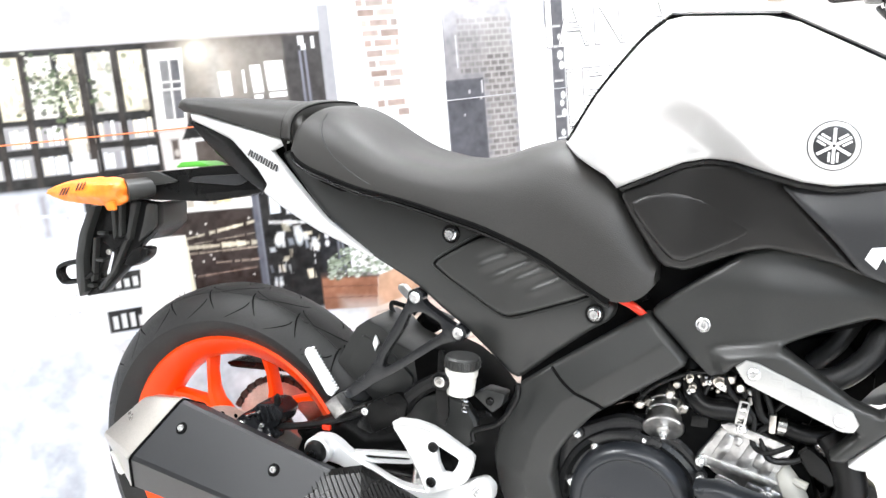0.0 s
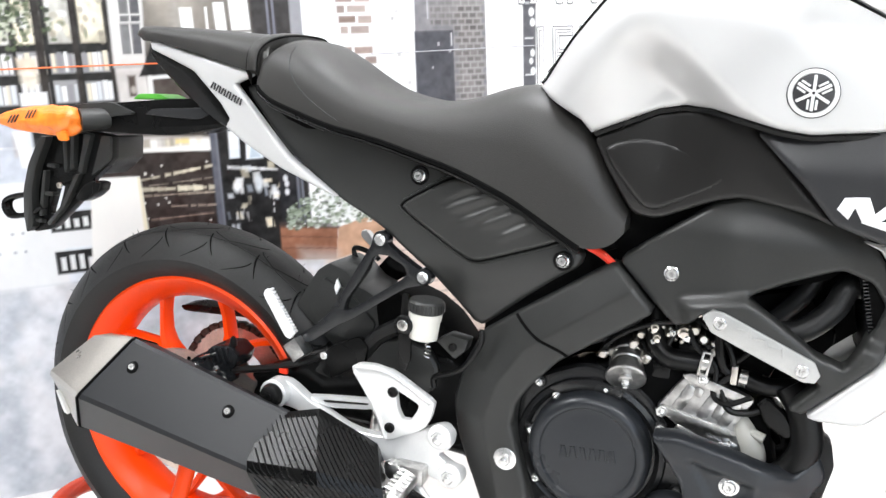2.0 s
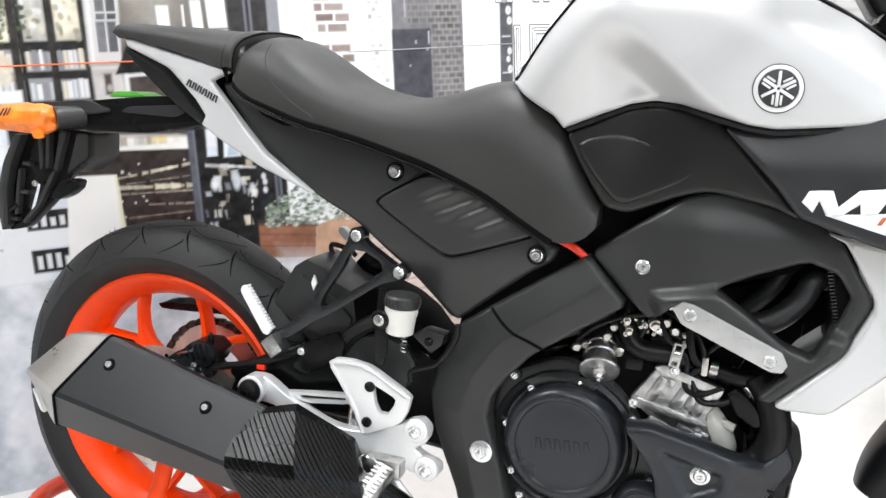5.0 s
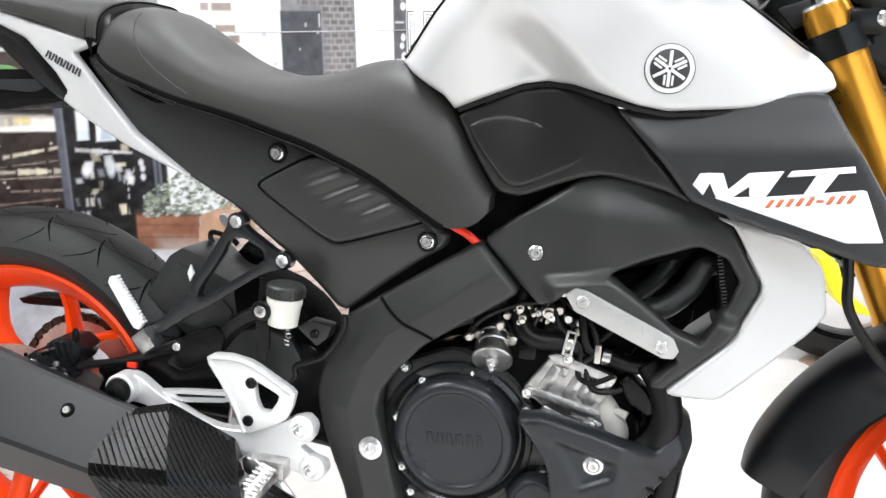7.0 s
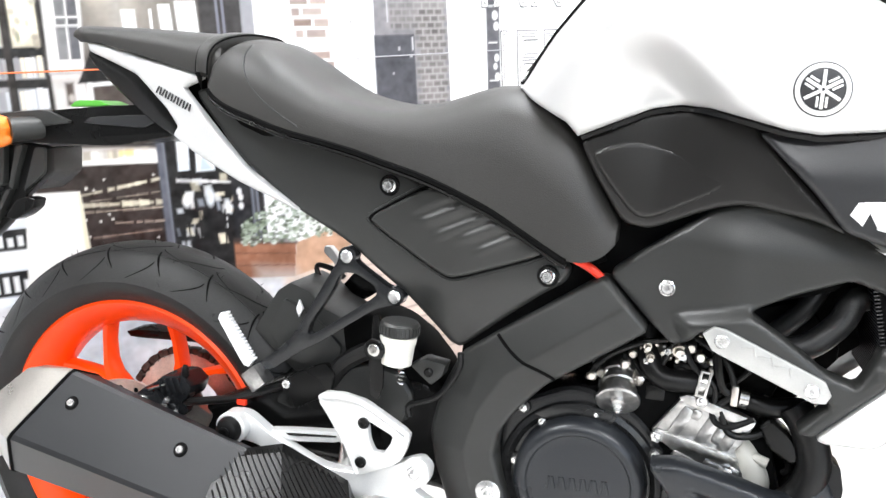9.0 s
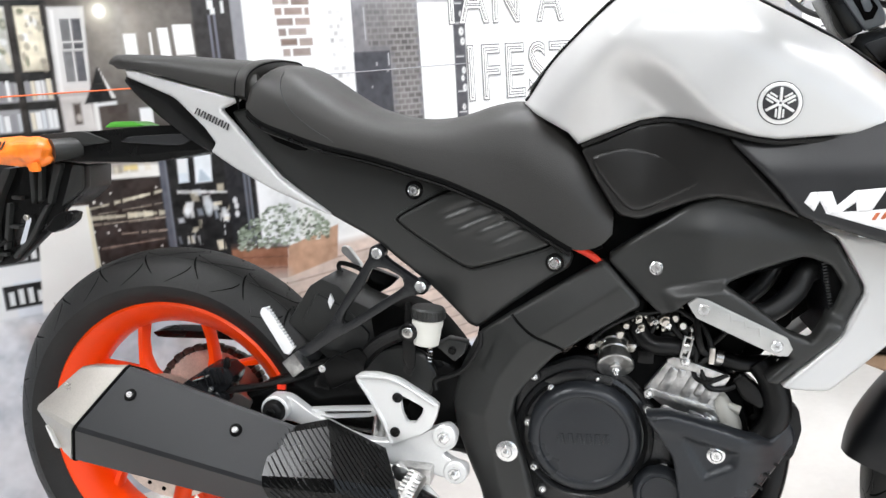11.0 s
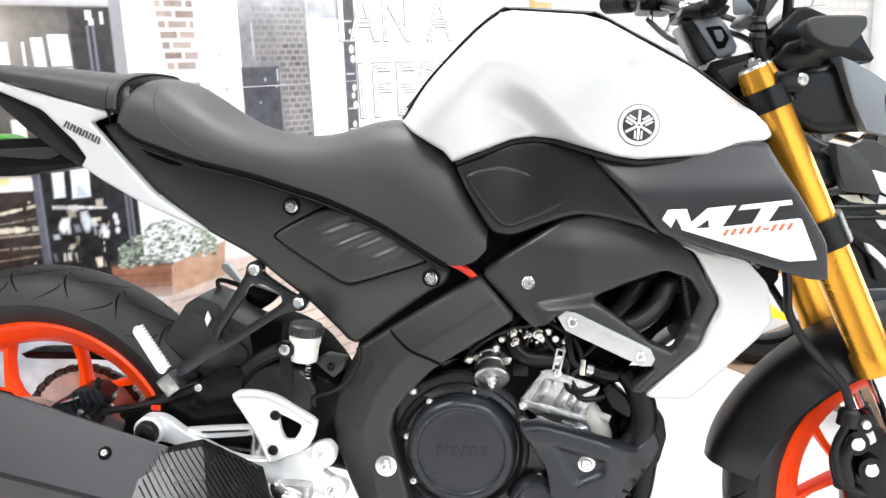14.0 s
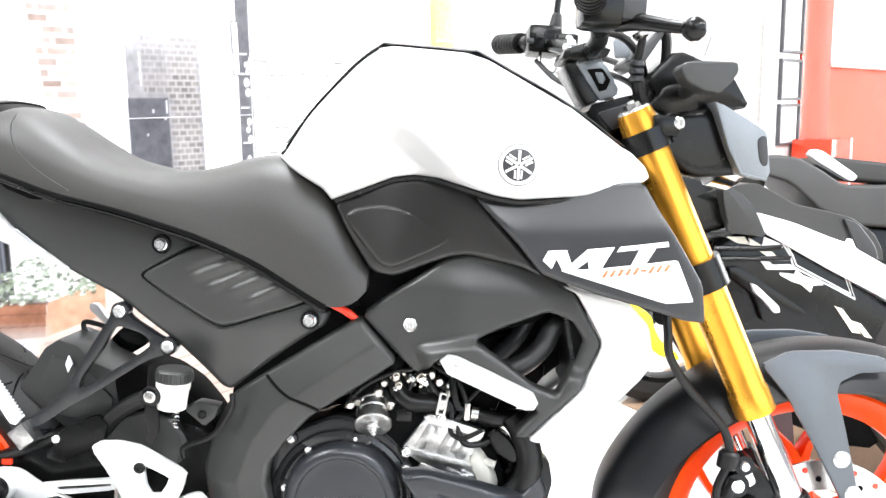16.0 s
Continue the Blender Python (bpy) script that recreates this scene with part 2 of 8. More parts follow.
def holed(outer, holes, y0, y1, bevel=0.002, cut=0.12, rounds=1):
    """A plate with openings through it: x-z outlines between two sideways places."""
    own = bmesh.new()
    for ring in [outer] + holes:
        pts = chaikin(ring, cut, rounds)
        vs = [own.verts.new((x, y0, z)) for x, z in pts]
        for a, b in zip(vs, vs[1:] + vs[:1]):
            own.edges.new((a, b))
    bmesh.ops.triangle_fill(own, edges=own.edges[:], use_beauty=True, use_dissolve=False)
    bmesh.ops.recalc_face_normals(own, faces=own.faces)
    made = bmesh.ops.extrude_face_region(own, geom=own.faces[:])
    for v in made["geom"]:
        if isinstance(v, bmesh.types.BMVert):
            v.co.y = y1
    bmesh.ops.recalc_face_normals(own, faces=own.faces)
    if bevel:
        rims = [e for e in own.edges if len(e.link_faces) == 2 and e.calc_face_angle(0) > 1.2 and abs(e.verts[0].co.y - e.verts[1].co.y) < 1e-6]
        bmesh.ops.bevel(own, geom=rims, offset=bevel, segments=2, profile=0.6, affect="EDGES", clamp_overlap=True)
    return own


def merge(bm, own):
    if bm is None:
        return own
    me = bpy.data.meshes.new("joined")
    own.to_mesh(me)
    own.free()
    bm.from_mesh(me)
    bpy.data.meshes.remove(me)
    return bm


def tube(path, r, segs=10, n=None, bm=None, closed=False, caps=True):
    """A round bar along a smooth path; r is a radius or a list of radii along it."""
    pts = [Vector(p) for p in (glide(path, n) if n else path)]
    own = bmesh.new()
    rings = []
    normal = None
    for i, p in enumerate(pts):
        a, b = pts[max(0, i - 1)], pts[min(len(pts) - 1, i + 1)]
        t = (b - a).normalized()
        if normal is None:
            normal = t.orthogonal().normalized()
        normal = (normal - t * normal.dot(t)).normalized()
        other = t.cross(normal)
        rr = r if not isinstance(r, (list, tuple)) else float(np.interp(i / max(1, len(pts) - 1), np.linspace(0, 1, len(r)), r))
        rings.append([own.verts.new(p + rr * 1.0 * (math.cos(k * math.tau / segs) * normal + math.sin(k * math.tau / segs) * other)) for k in range(segs)])
    for a, b in zip(rings, rings[1:]):
        for k in range(segs):
            own.faces.new((a[k], a[(k + 1) % segs], b[(k + 1) % segs], b[k]))
    if caps:
        own.faces.new(rings[0])
        own.faces.new(rings[-1])
    return merge(bm, own)


def turned(profile, centre, axis="y", segs=48, bm=None, closed=False):
    """A lathe form: profile of (along the axis, radius) round an axis through centre."""
    own = bmesh.new()
    rings = []
    ax = Vector(axis) if not isinstance(axis, str) else Vector({"x": (1, 0, 0), "y": (0, 1, 0), "z": (0, 0, 1)}[axis])
    ax.normalize()
    u = ax.orthogonal().normalized()
    profile = [(float(a), float(r)) for a, r in profile]
    if isinstance(axis, str) and axis == "y":
        u = Vector((1, 0, 0))
    w = ax.cross(u)
    c = Vector(centre)
    for a, r in profile:
        rings.append([own.verts.new(c + ax * a + r * (math.cos(k * math.tau / segs) * u + math.sin(k * math.tau / segs) * w)) for k in range(segs)])
    pairs = list(zip(rings, rings[1:]))
    if closed:
        pairs.append((rings[-1], rings[0]))
    for a, b in pairs:
        for k in range(segs):
            own.faces.new((a[k], a[(k + 1) % segs], b[(k + 1) % segs], b[k]))
    if not closed:
        for ring in (rings[0], rings[-1]):
            own.faces.new(ring)
    return merge(bm, own)


def box(p0, p1, bevel=0.003, bm=None, m=None):
    own = bmesh.new()
    bmesh.ops.create_cube(own, size=1)
    for v in own.verts:
        v.co = Vector([(a + b) / 2 + c * abs(b - a) for a, b, c in zip(p0, p1, v.co)])
    if bevel:
        bmesh.ops.bevel(own, geom=own.edges[:], offset=bevel, segments=2, profile=0.6, affect="EDGES", clamp_overlap=True)
    if m is not None:
        own.transform(m)
    return merge(bm, own)


def loft(rings, bm=None, caps=True, wrap=True):
    own = bmesh.new()
    rows = [[own.verts.new(p) for p in ring] for ring in rings]
    n = len(rows[0])
    for a, b in zip(rows, rows[1:]):
        for k in range(n if wrap else n - 1):
            own.faces.new((a[k], a[(k + 1) % n], b[(k + 1) % n], b[k]))
    if caps:
        own.faces.new(rows[0])
        own.faces.new(rows[-1])
    return merge(bm, own)


def bolt_mesh(p, r=0.008, h=0.005, socket=True, direction=(0, -1, 0), flange=0.0, bm=None):
    """A screw head with a hexagon socket, or a hexagon head on a flange."""
    d = Vector(direction).normalized()
    c = Vector(p)
    own = bmesh.new()
    if flange:
        turned([(-0.001, flange), (0.0015, flange), (0.003, flange * 0.8)], c, d, 20, own)
    if socket:
        turned([(-0.002, r), (h * 0.65, r), (h, r * 0.8), (h, r * 0.5)], c, d, 20, own)
        turned([(h, r * 0.5), (h * 0.3, r * 0.5)], c, d, 6, own)
    else:
        turned([(-0.002, r), (h * 0.8, r), (h, r * 0.85)], c, d, 6, own)
        turned([(h - 0.0005, r * 0.5), (h + 0.004, r * 0.5), (h + 0.005, r * 0.3)], c, d, 12, own)
    return merge(bm, own)


def bolt(p, parent, material=None, name="bolt", **kw):
    return part(name, bolt_mesh(p, **kw), material or BOLT, parent)


def letters(text, size, m, material, parent, name="lettering", depth=0.0006, shear=0.0, label="", spacing=1.0, bold=0.0):
    """Words as a thin raised mesh, in Blender's own font."""
    cu = bpy.data.curves.new(name, "FONT")
    cu.body, cu.size, cu.extrude, cu.shear, cu.space_character, cu.offset = text, size, depth, shear, spacing, bold
    cu.align_x, cu.align_y = "CENTER", "CENTER"
    cu.resolution_u = 3
    tmp = new("tmp", cu)
    me = bpy.data.meshes.new_from_object(tmp.evaluated_get(bpy.context.evaluated_depsgraph_get()))
    bpy.data.objects.remove(tmp)
    bpy.data.curves.remove(cu)
    bm = bmesh.new()
    bm.from_mesh(me)
    bpy.data.meshes.remove(me)
    bm.transform(m)
    return part(name, bm, material, parent, label)

# ---------------------------------------------------------------- the showroom
X0, X1, Y0, Y1, HIGH = -4.2, 6.0, -6.0, 0.0, 3.15
GROUND = 0.06


def wall(name, p0, p1, material, label):
    return tagged(part(name, box(p0, p1, 0), material, None), label, "wall", kind="structure")


tagged(part("floor", box((X0 - 0.2, Y0 - 0.2, -0.15), (X1 + 0.2, Y1 + 0.2, GROUND), 0), FLOOR_TILE, None), "glossy cream floor tiles with faint grey veins", "floor", kind="structure")
# ceiling out of view, greyed to lessen the bounced light
tagged(part("ceiling", box((X0 - 0.2, Y0 - 0.2, HIGH), (X1 + 0.2, Y1 + 0.2, HIGH + 0.15), 0), CEILING, None), "unseen plain ceiling, greyed to lessen bounced light", "ceiling", kind="structure")
wall("wall_north", (X0 - 0.2, 0, 0), (X1 + 0.2, 0.2, HIGH), PLASTER, "white wall behind the printed mural")
# west and south walls out of view, toned dark so black panels reflect little
wall("wall_west", (X0 - 0.2, Y0, 0), (X0, 0, HIGH), DARKWALL, "unseen plain grey wall, toned dark to dim reflections")
# the east wall and the south wall have assumed shop windows, out of view
for p0, p1 in (((X1, Y0, 0), (X1 + 0.2, -4.3, HIGH)), ((X1, -1.5, 0), (X1 + 0.2, 0, HIGH)), ((X1, -4.3, 0), (X1 + 0.2, -1.5, 0.35)), ((X1, -4.3, 2.85), (X1 + 0.2, -1.5, HIGH))):
    wall("wall_east", p0, p1, PLASTER, "white wall beside an assumed, unseen shop window")
for p0, p1 in (((X0 - 0.2, Y0 - 0.2, 0), (-2.7, Y0, HIGH)), ((3.9, Y0 - 0.2, 0), (X1 + 0.2, Y0, HIGH)), ((-2.7, Y0 - 0.2, 0), (3.9, Y0, 0.35)), ((-2.7, Y0 - 0.2, 3.0), (3.9, Y0, HIGH))):
    wall("wall_south", p0, p1, DARKWALL, "unseen grey wall round an assumed shop front window, toned dark to dim reflections")

# assumed fixtures round the ceiling lamps, out of view
for lx, ly in LIGHT_ROWS:
    fix = thing("ceiling_light", "assumed rectangular ceiling light panel, out of view", "light", "ceiling lights", m=pose(lx, ly, HIGH - 0.02))
    fr_ = bmesh.new()
    for q0, q1 in (((-0.62, -0.31, -0.03), (0.62, -0.28, 0.02)), ((-0.62, 0.28, -0.03), (0.62, 0.31, 0.02)), ((-0.62, -0.28, -0.03), (-0.59, 0.28, 0.02)), ((0.59, -0.28, -0.03), (0.62, 0.28, 0.02))):
        box(q0, q1, 0.003, fr_)
    part("frame", fr_, WHITE, fix)

# ---------------------------------------------------------------- the motorcycle
BIKE = Matrix.Translation((-0.0207, -0.4707, 0.1133)) @ Matrix.Rotation(radians(-42.5), 4, "Z") @ Matrix.Rotation(radians(-4), 4, "X") @ Matrix.Rotation(radians(5), 4, "Y")
bike = thing("motorcycle", "silver and black naked motorcycle with orange wheels on a stand", "motorcycle", m=BIKE)


def step01(u):
    u = min(1, max(0, u))
    return u * u * (3 - 2 * u)


TANK_TOP = [(0.573, 0.902), (0.612, 0.951), (0.680, 1.016), (0.708, 1.038), (0.727, 1.042), (0.822, 1.040), (0.852, 1.033), (0.968, 0.977), (1.042, 0.928)]


def top_gap(x, z):
    best = 9
    for (ax, az), (bx, bz) in zip(TANK_TOP, TANK_TOP[1:]):
        dx, dz = bx - ax, bz - az
        u = min(1, max(0, ((x - ax) * dx + (z - az) * dz) / (dx * dx + dz * dz)))
        best = min(best, math.hypot(x - ax - u * dx, z - az - u * dz))
    return best


def tank_lat(x, z):
    s = (x - 0.693) * 0.573 + (z - 0.958) * 0.819 - 0.008 * math.sin(min(1, max(0, (x - 0.69) / 0.13)) * math.pi)
    t = (x - 0.693) * 0.82 - (z - 0.958) * 0.573
    lat = 0.180 - 0.060 * step01((t + 0.03) / 0.11) * (1 - step01((s + 0.035) / 0.055))
    lat -= 0.10 * step01((0.70 - x) / 0.14)
    d = top_gap(x, z)
    r = 0.075
    if d < r:
        lat -= 0.055 * (1 - math.sqrt(max(0, 1 - (1 - d / r) ** 2)))
    return lat


TANK_LOW = [(0.572, 0.886), (0.589, 0.873), (0.640, 0.848), (0.654, 0.833), (0.683, 0.846), (0.735, 0.869), (0.765, 0.875), (0.796, 0.873), (0.842, 0.862), (0.872, 0.855), (0.902, 0.852), (0.987, 0.862), (1.060, 0.884), (1.067, 0.890)]
TANK_HIGH = [(0.572, 0.887)] + TANK_TOP[1:] + [(1.064, 0.902), (1.067, 0.892)]


def height_at(line, x):
    return float(np.interp(x, [p[0] for p in line], [p[1] for p in line]))


for side in (1, -1):
    rows = []
    for x in np.linspace(0.5725, 1.0665, 110):
        z0, z1 = height_at(TANK_LOW, x), height_at(TANK_HIGH, x)
        row = [(x, -side * (tank_lat(x, z0) - 0.030), z0 + 0.004), (x, -side * (tank_lat(x, z0) - 0.009), z0 + 0.0006)]
        for v in np.linspace(0, 1, 34):
            v = v * v * (3 - 2 * v) * 0.5 + v * 0.5
            z = z0 + (z1 - z0) * v
            d = min(z - z0, x - 0.570, 1.069 - x)
            lip = 0.006 * (1 - math.sqrt(max(0, 1 - (1 - min(1, max(0, d) / 0.008)) ** 2)))
            row.append((x, -side * (tank_lat(x, z) - lip), z))
        row.append((x, -side * (tank_lat(x, z1) - 0.03), z1 - 0.004))
        rows.append(row)
    part("tank_side", loft(rows, caps=False, wrap=False), SILVER, bike, "matt silver painted tank side", angle=60)
    # dark strip added along the tank's lower edge, hides a bright sliver
    part("tank_seal", tube([(x, -side * (tank_lat(x, height_at(TANK_LOW, x)) - 0.010), height_at(TANK_LOW, x) - 0.0035) for x in np.linspace(0.66, 1.06, 60)], 0.0045, 6), SATIN, bike)
for side in (1, -1):
    edge = [(x, -side * (tank_lat(x, z - 0.004) + 0.0005), z - 0.002) for x, z in glide([(0.574, 0.893)] + TANK_TOP[1:4], 30)]
    part("tank_seam", tube(edge, 0.0024, 6), SATIN, bike)
# the top of the tank, between both sides
top_rings = []
for x, z in glide(TANK_TOP, 30):
    w = max(0.02, tank_lat(x, z - 0.001) + 0.0005)
    top_rings.append([(x, -w * math.cos(a), z + 0.0012 + 0.0045 * math.sin(a) ** 0.35) for a in np.linspace(0, math.pi, 15)])
part("tank_top", loft(top_rings, caps=False, wrap=False), BLACK, bike, "black tank top cover")
# round badge
badge = part("tank_badge", turned([(0, 0.0255), (0.003, 0.0255), (0.0038, 0.024), (0.0038, 0.0210), (0.003, 0.0205)], (0.898, -tank_lat(0.898, 0.896) + 0.001, 0.896), (0, -1, 0), 40), BRIGHT_ALLOY, bike, "round black and chrome badge")
part("badge_line", turned([(0.0, 0.0268), (0.0016, 0.0266), (0.0016, 0.0256), (0.0, 0.0256)], (0.898, -tank_lat(0.898, 0.896) + 0.001, 0.896), (0, -1, 0), 40, closed=True), LETTER_GREY, badge)
part("badge_face", turned([(0, 0.0205), (0.0040, 0.0205), (0.0042, 0.020)], (0.898, -tank_lat(0.898, 0.896) + 0.001, 0.896), (0, -1, 0), 40), LETTER_GREY, badge)
for k in range(6):
    m = Matrix.Translation((0.898, -tank_lat(0.898, 0.896) - 0.0034, 0.896)) @ Matrix.Rotation(radians(30 + 60 * k), 4, "Y")
    part("badge_bar", box((0.0015, -0.001, -0.0017), (0.0190, 0.001, 0.0017), 0.0005, m=m), BRIGHT_ALLOY, badge)
    if k % 2:
        for up in (-1, 1):
            part("badge_bar", box((0.0070, -0.001, up * 0.0042 - 0.0012), (0.0175, 0.001, up * 0.0042 + 0.0012), 0.0005, m=m), BRIGHT_ALLOY, badge)

KNEE = [(0.657, 0.829), (0.736, 0.866), (0.788, 0.872), (0.842, 0.858), (0.862, 0.838), (0.884, 0.813), (0.945, 0.752), (0.911, 0.764), (0.843, 0.773), (0.813, 0.765), (0.746, 0.733), (0.714, 0.737), (0.676, 0.793)]
KNEE_PAD = [(0.672, 0.815), (0.690, 0.826), (0.723, 0.835), (0.770, 0.826), (0.819, 0.803), (0.827, 0.789), (0.745, 0.744), (0.724, 0.748), (0.687, 0.790)]


def knee_lat(x, z):
    return 0.112 + 0.055 * step01((x - 0.74) / 0.22)


for side in (1, -1):
    panel("knee_panel", KNEE, knee_lat, KNEE_BLACK, bike, "black plastic knee panel", edge=0.006, thick=0.03, side=side, cut=0.14, bulge=0.003)
    panel("knee_pad", KNEE_PAD, lambda x, z: knee_lat(x, z) + 0.0050 * step01((0.850 - x - 0.9 * (z - 0.79)) / 0.16) - 0.0004, KNEE_BLACK, bike, bulge=0.001, edge=0.006, thick=0.008, side=side)

# seats


def seat_loft(rows, power=0.62, n=15):
    rings = []
    for x, zt, w, zb, lean in rows:
        ring = []
        for a in np.linspace(0, math.pi, n):
            c, s = math.cos(a), math.sin(a)
            ring.append((x + lean * (1 - s), -w * math.copysign(abs(c) ** power, c), zb + (zt - zb) * abs(s) ** 0.55))
        rings.append(ring)
    return rings


rider = [
    (0.188, 0.905, 0.088, 0.874, -0.034), (0.191, 0.926, 0.099, 0.868, -0.034), (0.200, 0.9335, 0.106, 0.856, -0.034), (0.222, 0.9315, 0.113, 0.842, -0.030),
    (0.252, 0.917, 0.118, 0.830, -0.020), (0.289, 0.894, 0.121, 0.816, -0.008), (0.327, 0.874, 0.124, 0.808, 0.0), (0.374, 0.862, 0.126, 0.799, 0.0),
    (0.421, 0.858, 0.126, 0.787, 0.0), (0.475, 0.865, 0.122, 0.772, 0.0), (0.528, 0.884, 0.116, 0.751, 0.0), (0.560, 0.890, 0.115, 0.737, 0.0),
    (0.588, 0.885, 0.116, 0.722, 0.0), (0.636, 0.861, 0.119, 0.696, 0.0), (0.657, 0.838, 0.120, 0.687, 0.0), (0.680, 0.797, 0.120, 0.689, 0.0), (0.697, 0.763, 0.119, 0.698, 0.0),
    (0.709, 0.740, 0.117, 0.712, 0.0),
]
rider = [tuple(r) for r in glide(rider, 55)]
saddle = part("rider_seat", loft(seat_loft(rider)), VINYL, bike, "dark grey grained vinyl rider seat")
skin = bvhtree.BVHTree.FromPolygons([v.co.copy() for v in saddle.data.vertices], [tuple(p.vertices) for p in saddle.data.polygons])
pillion = [(-0.118, 0.930, 0.050, 0.919, 0.03), (-0.108, 0.939, 0.062, 0.918, 0.045), (-0.085, 0.944, 0.067, 0.917, 0.05), (0.036, 0.943, 0.081, 0.896, 0.03), (0.110, 0.940, 0.091, 0.882, 0.02), (0.145, 0.9385, 0.096, 0.874, 0.02), (0.160, 0.930, 0.098, 0.872, 0.02)]
part("pillion_seat", loft(seat_loft([tuple(r) for r in glide(pillion, 22)])), VINYL, bike, "dark grey vinyl pillion seat")
# strap over the joint of both seats: it leans forwards over the top
rows = []
for a in np.linspace(0.02, math.pi - 0.02, 41):
    c, q = math.cos(a), math.sin(a)
    y, z = -0.1010 * math.copysign(abs(c) ** 0.62, c), 0.872 + 0.0665 * q ** 0.55
    mid = 0.149 + 0.028 * q ** 3
    half = 0.0085 + 0.007 * q ** 3
    rows.append([(mid + half * u, y * (1 + 0.020 * k), z + 0.0030 * k) for u, k in ((-1.0, -7.0), (-1.0, 0.0), (-0.86, 0.9), (-0.5, 1.15), (0.5, 1.15), (0.86, 0.9), (1.0, 0.0), (1.0, -7.0))])
part("seat_strap", loft(rows, caps=False, wrap=False), VINYL, bike, "dark vinyl strap between both seats", angle=50)
for u in (-1.0, 1.0):
    part("strap_edge", tube([(r[1][0] if u < 0 else r[-2][0], r[1][1] * 1.004, r[1][2] + 0.0006) for r in rows], 0.0013, 6), GROOVE_SHADE, bike)
for side in (1, -1):
    low = [(x + l, -side * (w - 0.001), zb) for x, zt, w, zb, l in rider if 0.193 < x < 0.655]
    part("seat_piping", tube([(x, y + side * 0.002, z - 0.007) for x, y, z in low], 0.0036, 8), SATIN, bike)
    # black tube puts the shade of the gap under the seat into colour
    part("seat_gap", tube([(x, y, z - 0.001) for x, y, z in low], 0.0040, 6), GROOVE_SHADE, bike)
    crease = [(0.212, 0.922), (0.213, 0.905), (0.220, 0.885), (0.234, 0.866), (0.254, 0.849), (0.280, 0.833), (0.302, 0.822)]
    seam = []
    for x, z in [tuple(p) for p in glide(crease, 30)]:
        hit = skin.ray_cast(Vector((x, -side * 0.4, z)), Vector((0, side, 0)))[0]
        if hit:
            seam.append((x, hit.y, z))
    if len(seam) > 2:
        part("seam", tube(seam, 0.0009, 6), CHARCOAL, bike)

TAIL = [(-0.069, 0.917), (-0.060, 0.919), (0.031, 0.900), (0.128, 0.882), (0.140, 0.880), (0.136, 0.875), (0.106, 0.862), (0.143, 0.826), (0.209, 0.760), (0.292, 0.708), (0.198, 0.742), (0.126, 0.776), (0.090, 0.796), (0.098, 0.809), (0.078, 0.832), (0.021, 0.877), (-0.065, 0.906)]


def tail_lat(x, z):
    return 0.062 + 0.03 * step01((x + 0.07) / 0.25)


TAIL_BLACK = [(-0.072, 0.914), (0.03, 0.892), (0.085, 0.842), (0.108, 0.812), (0.098, 0.796), (0.085, 0.793), (0.04, 0.812), (-0.02, 0.85), (-0.062, 0.882), (-0.078, 0.900)]
for side in (1, -1):
    panel("tail_cover", TAIL, tail_lat, SILVER, bike, "silver painted tail cover", bulge=0.002, edge=0.004, thick=0.012, side=side, cut=0.06)
    panel("tail_inner", TAIL_BLACK, lambda x, z: tail_lat(x, z) - 0.006, SATIN, bike, edge=0.004, thick=0.03, side=side, cut=0.08)
# near-black filler, shade inside the tail put into its colour
part("tail_core", slab([(-0.07, 0.90), (0.03, 0.895), (0.14, 0.876), (0.21, 0.80), (0.28, 0.74), (0.2, 0.755), (0.1, 0.80), (-0.02, 0.85)], -0.05, 0.05, 0.004), DARK, bike)
# name on the tail cover, as small bars
for k in range(12):
    x = 0.0655 + 0.0052 * k
    m = Matrix.Translation((x, -tail_lat(x, 0.85) - 0.0008, 0.8575 - 0.0020 * k)) @ Matrix.Rotation(radians(16 if k % 2 else 30), 4, "Y")
    part("tail_letter_bar", box((-0.0010, -0.0006, -0.0052), (0.0010, 0.0008, 0.0052), 0, m=m), LETTER_GREY, bike)

COVER = [(0.112, 0.858), (0.150, 0.868), (0.221, 0.824), (0.302, 0.805), (0.391, 0.788), (0.435, 0.775), (0.462, 0.764), (0.549, 0.732), (0.640, 0.683), (0.657, 0.672), (0.652, 0.655), (0.622, 0.635), (0.582, 0.602), (0.520, 0.548), (0.505, 0.553), (0.488, 0.571), (0.442, 0.616), (0.360, 0.675), (0.275, 0.712), (0.190, 0.770)]
PAD = [(0.395, 0.707), (0.402, 0.717), (0.476, 0.760), (0.523, 0.752), (0.623, 0.692), (0.619, 0.685), (0.515, 0.647), (0.498, 0.649)]


def cover_lat(x, z):
    return 0.072 + 0.022 * step01((x - 0.15) / 0.3) - 0.02 * step01((0.66 - z) / 0.12)


FOLDS = [((0.468, 0.718), (0.514, 0.739)), ((0.489, 0.703), (0.538, 0.726)), ((0.519, 0.701), (0.559, 0.720)), ((0.543, 0.688), (0.584, 0.709))]


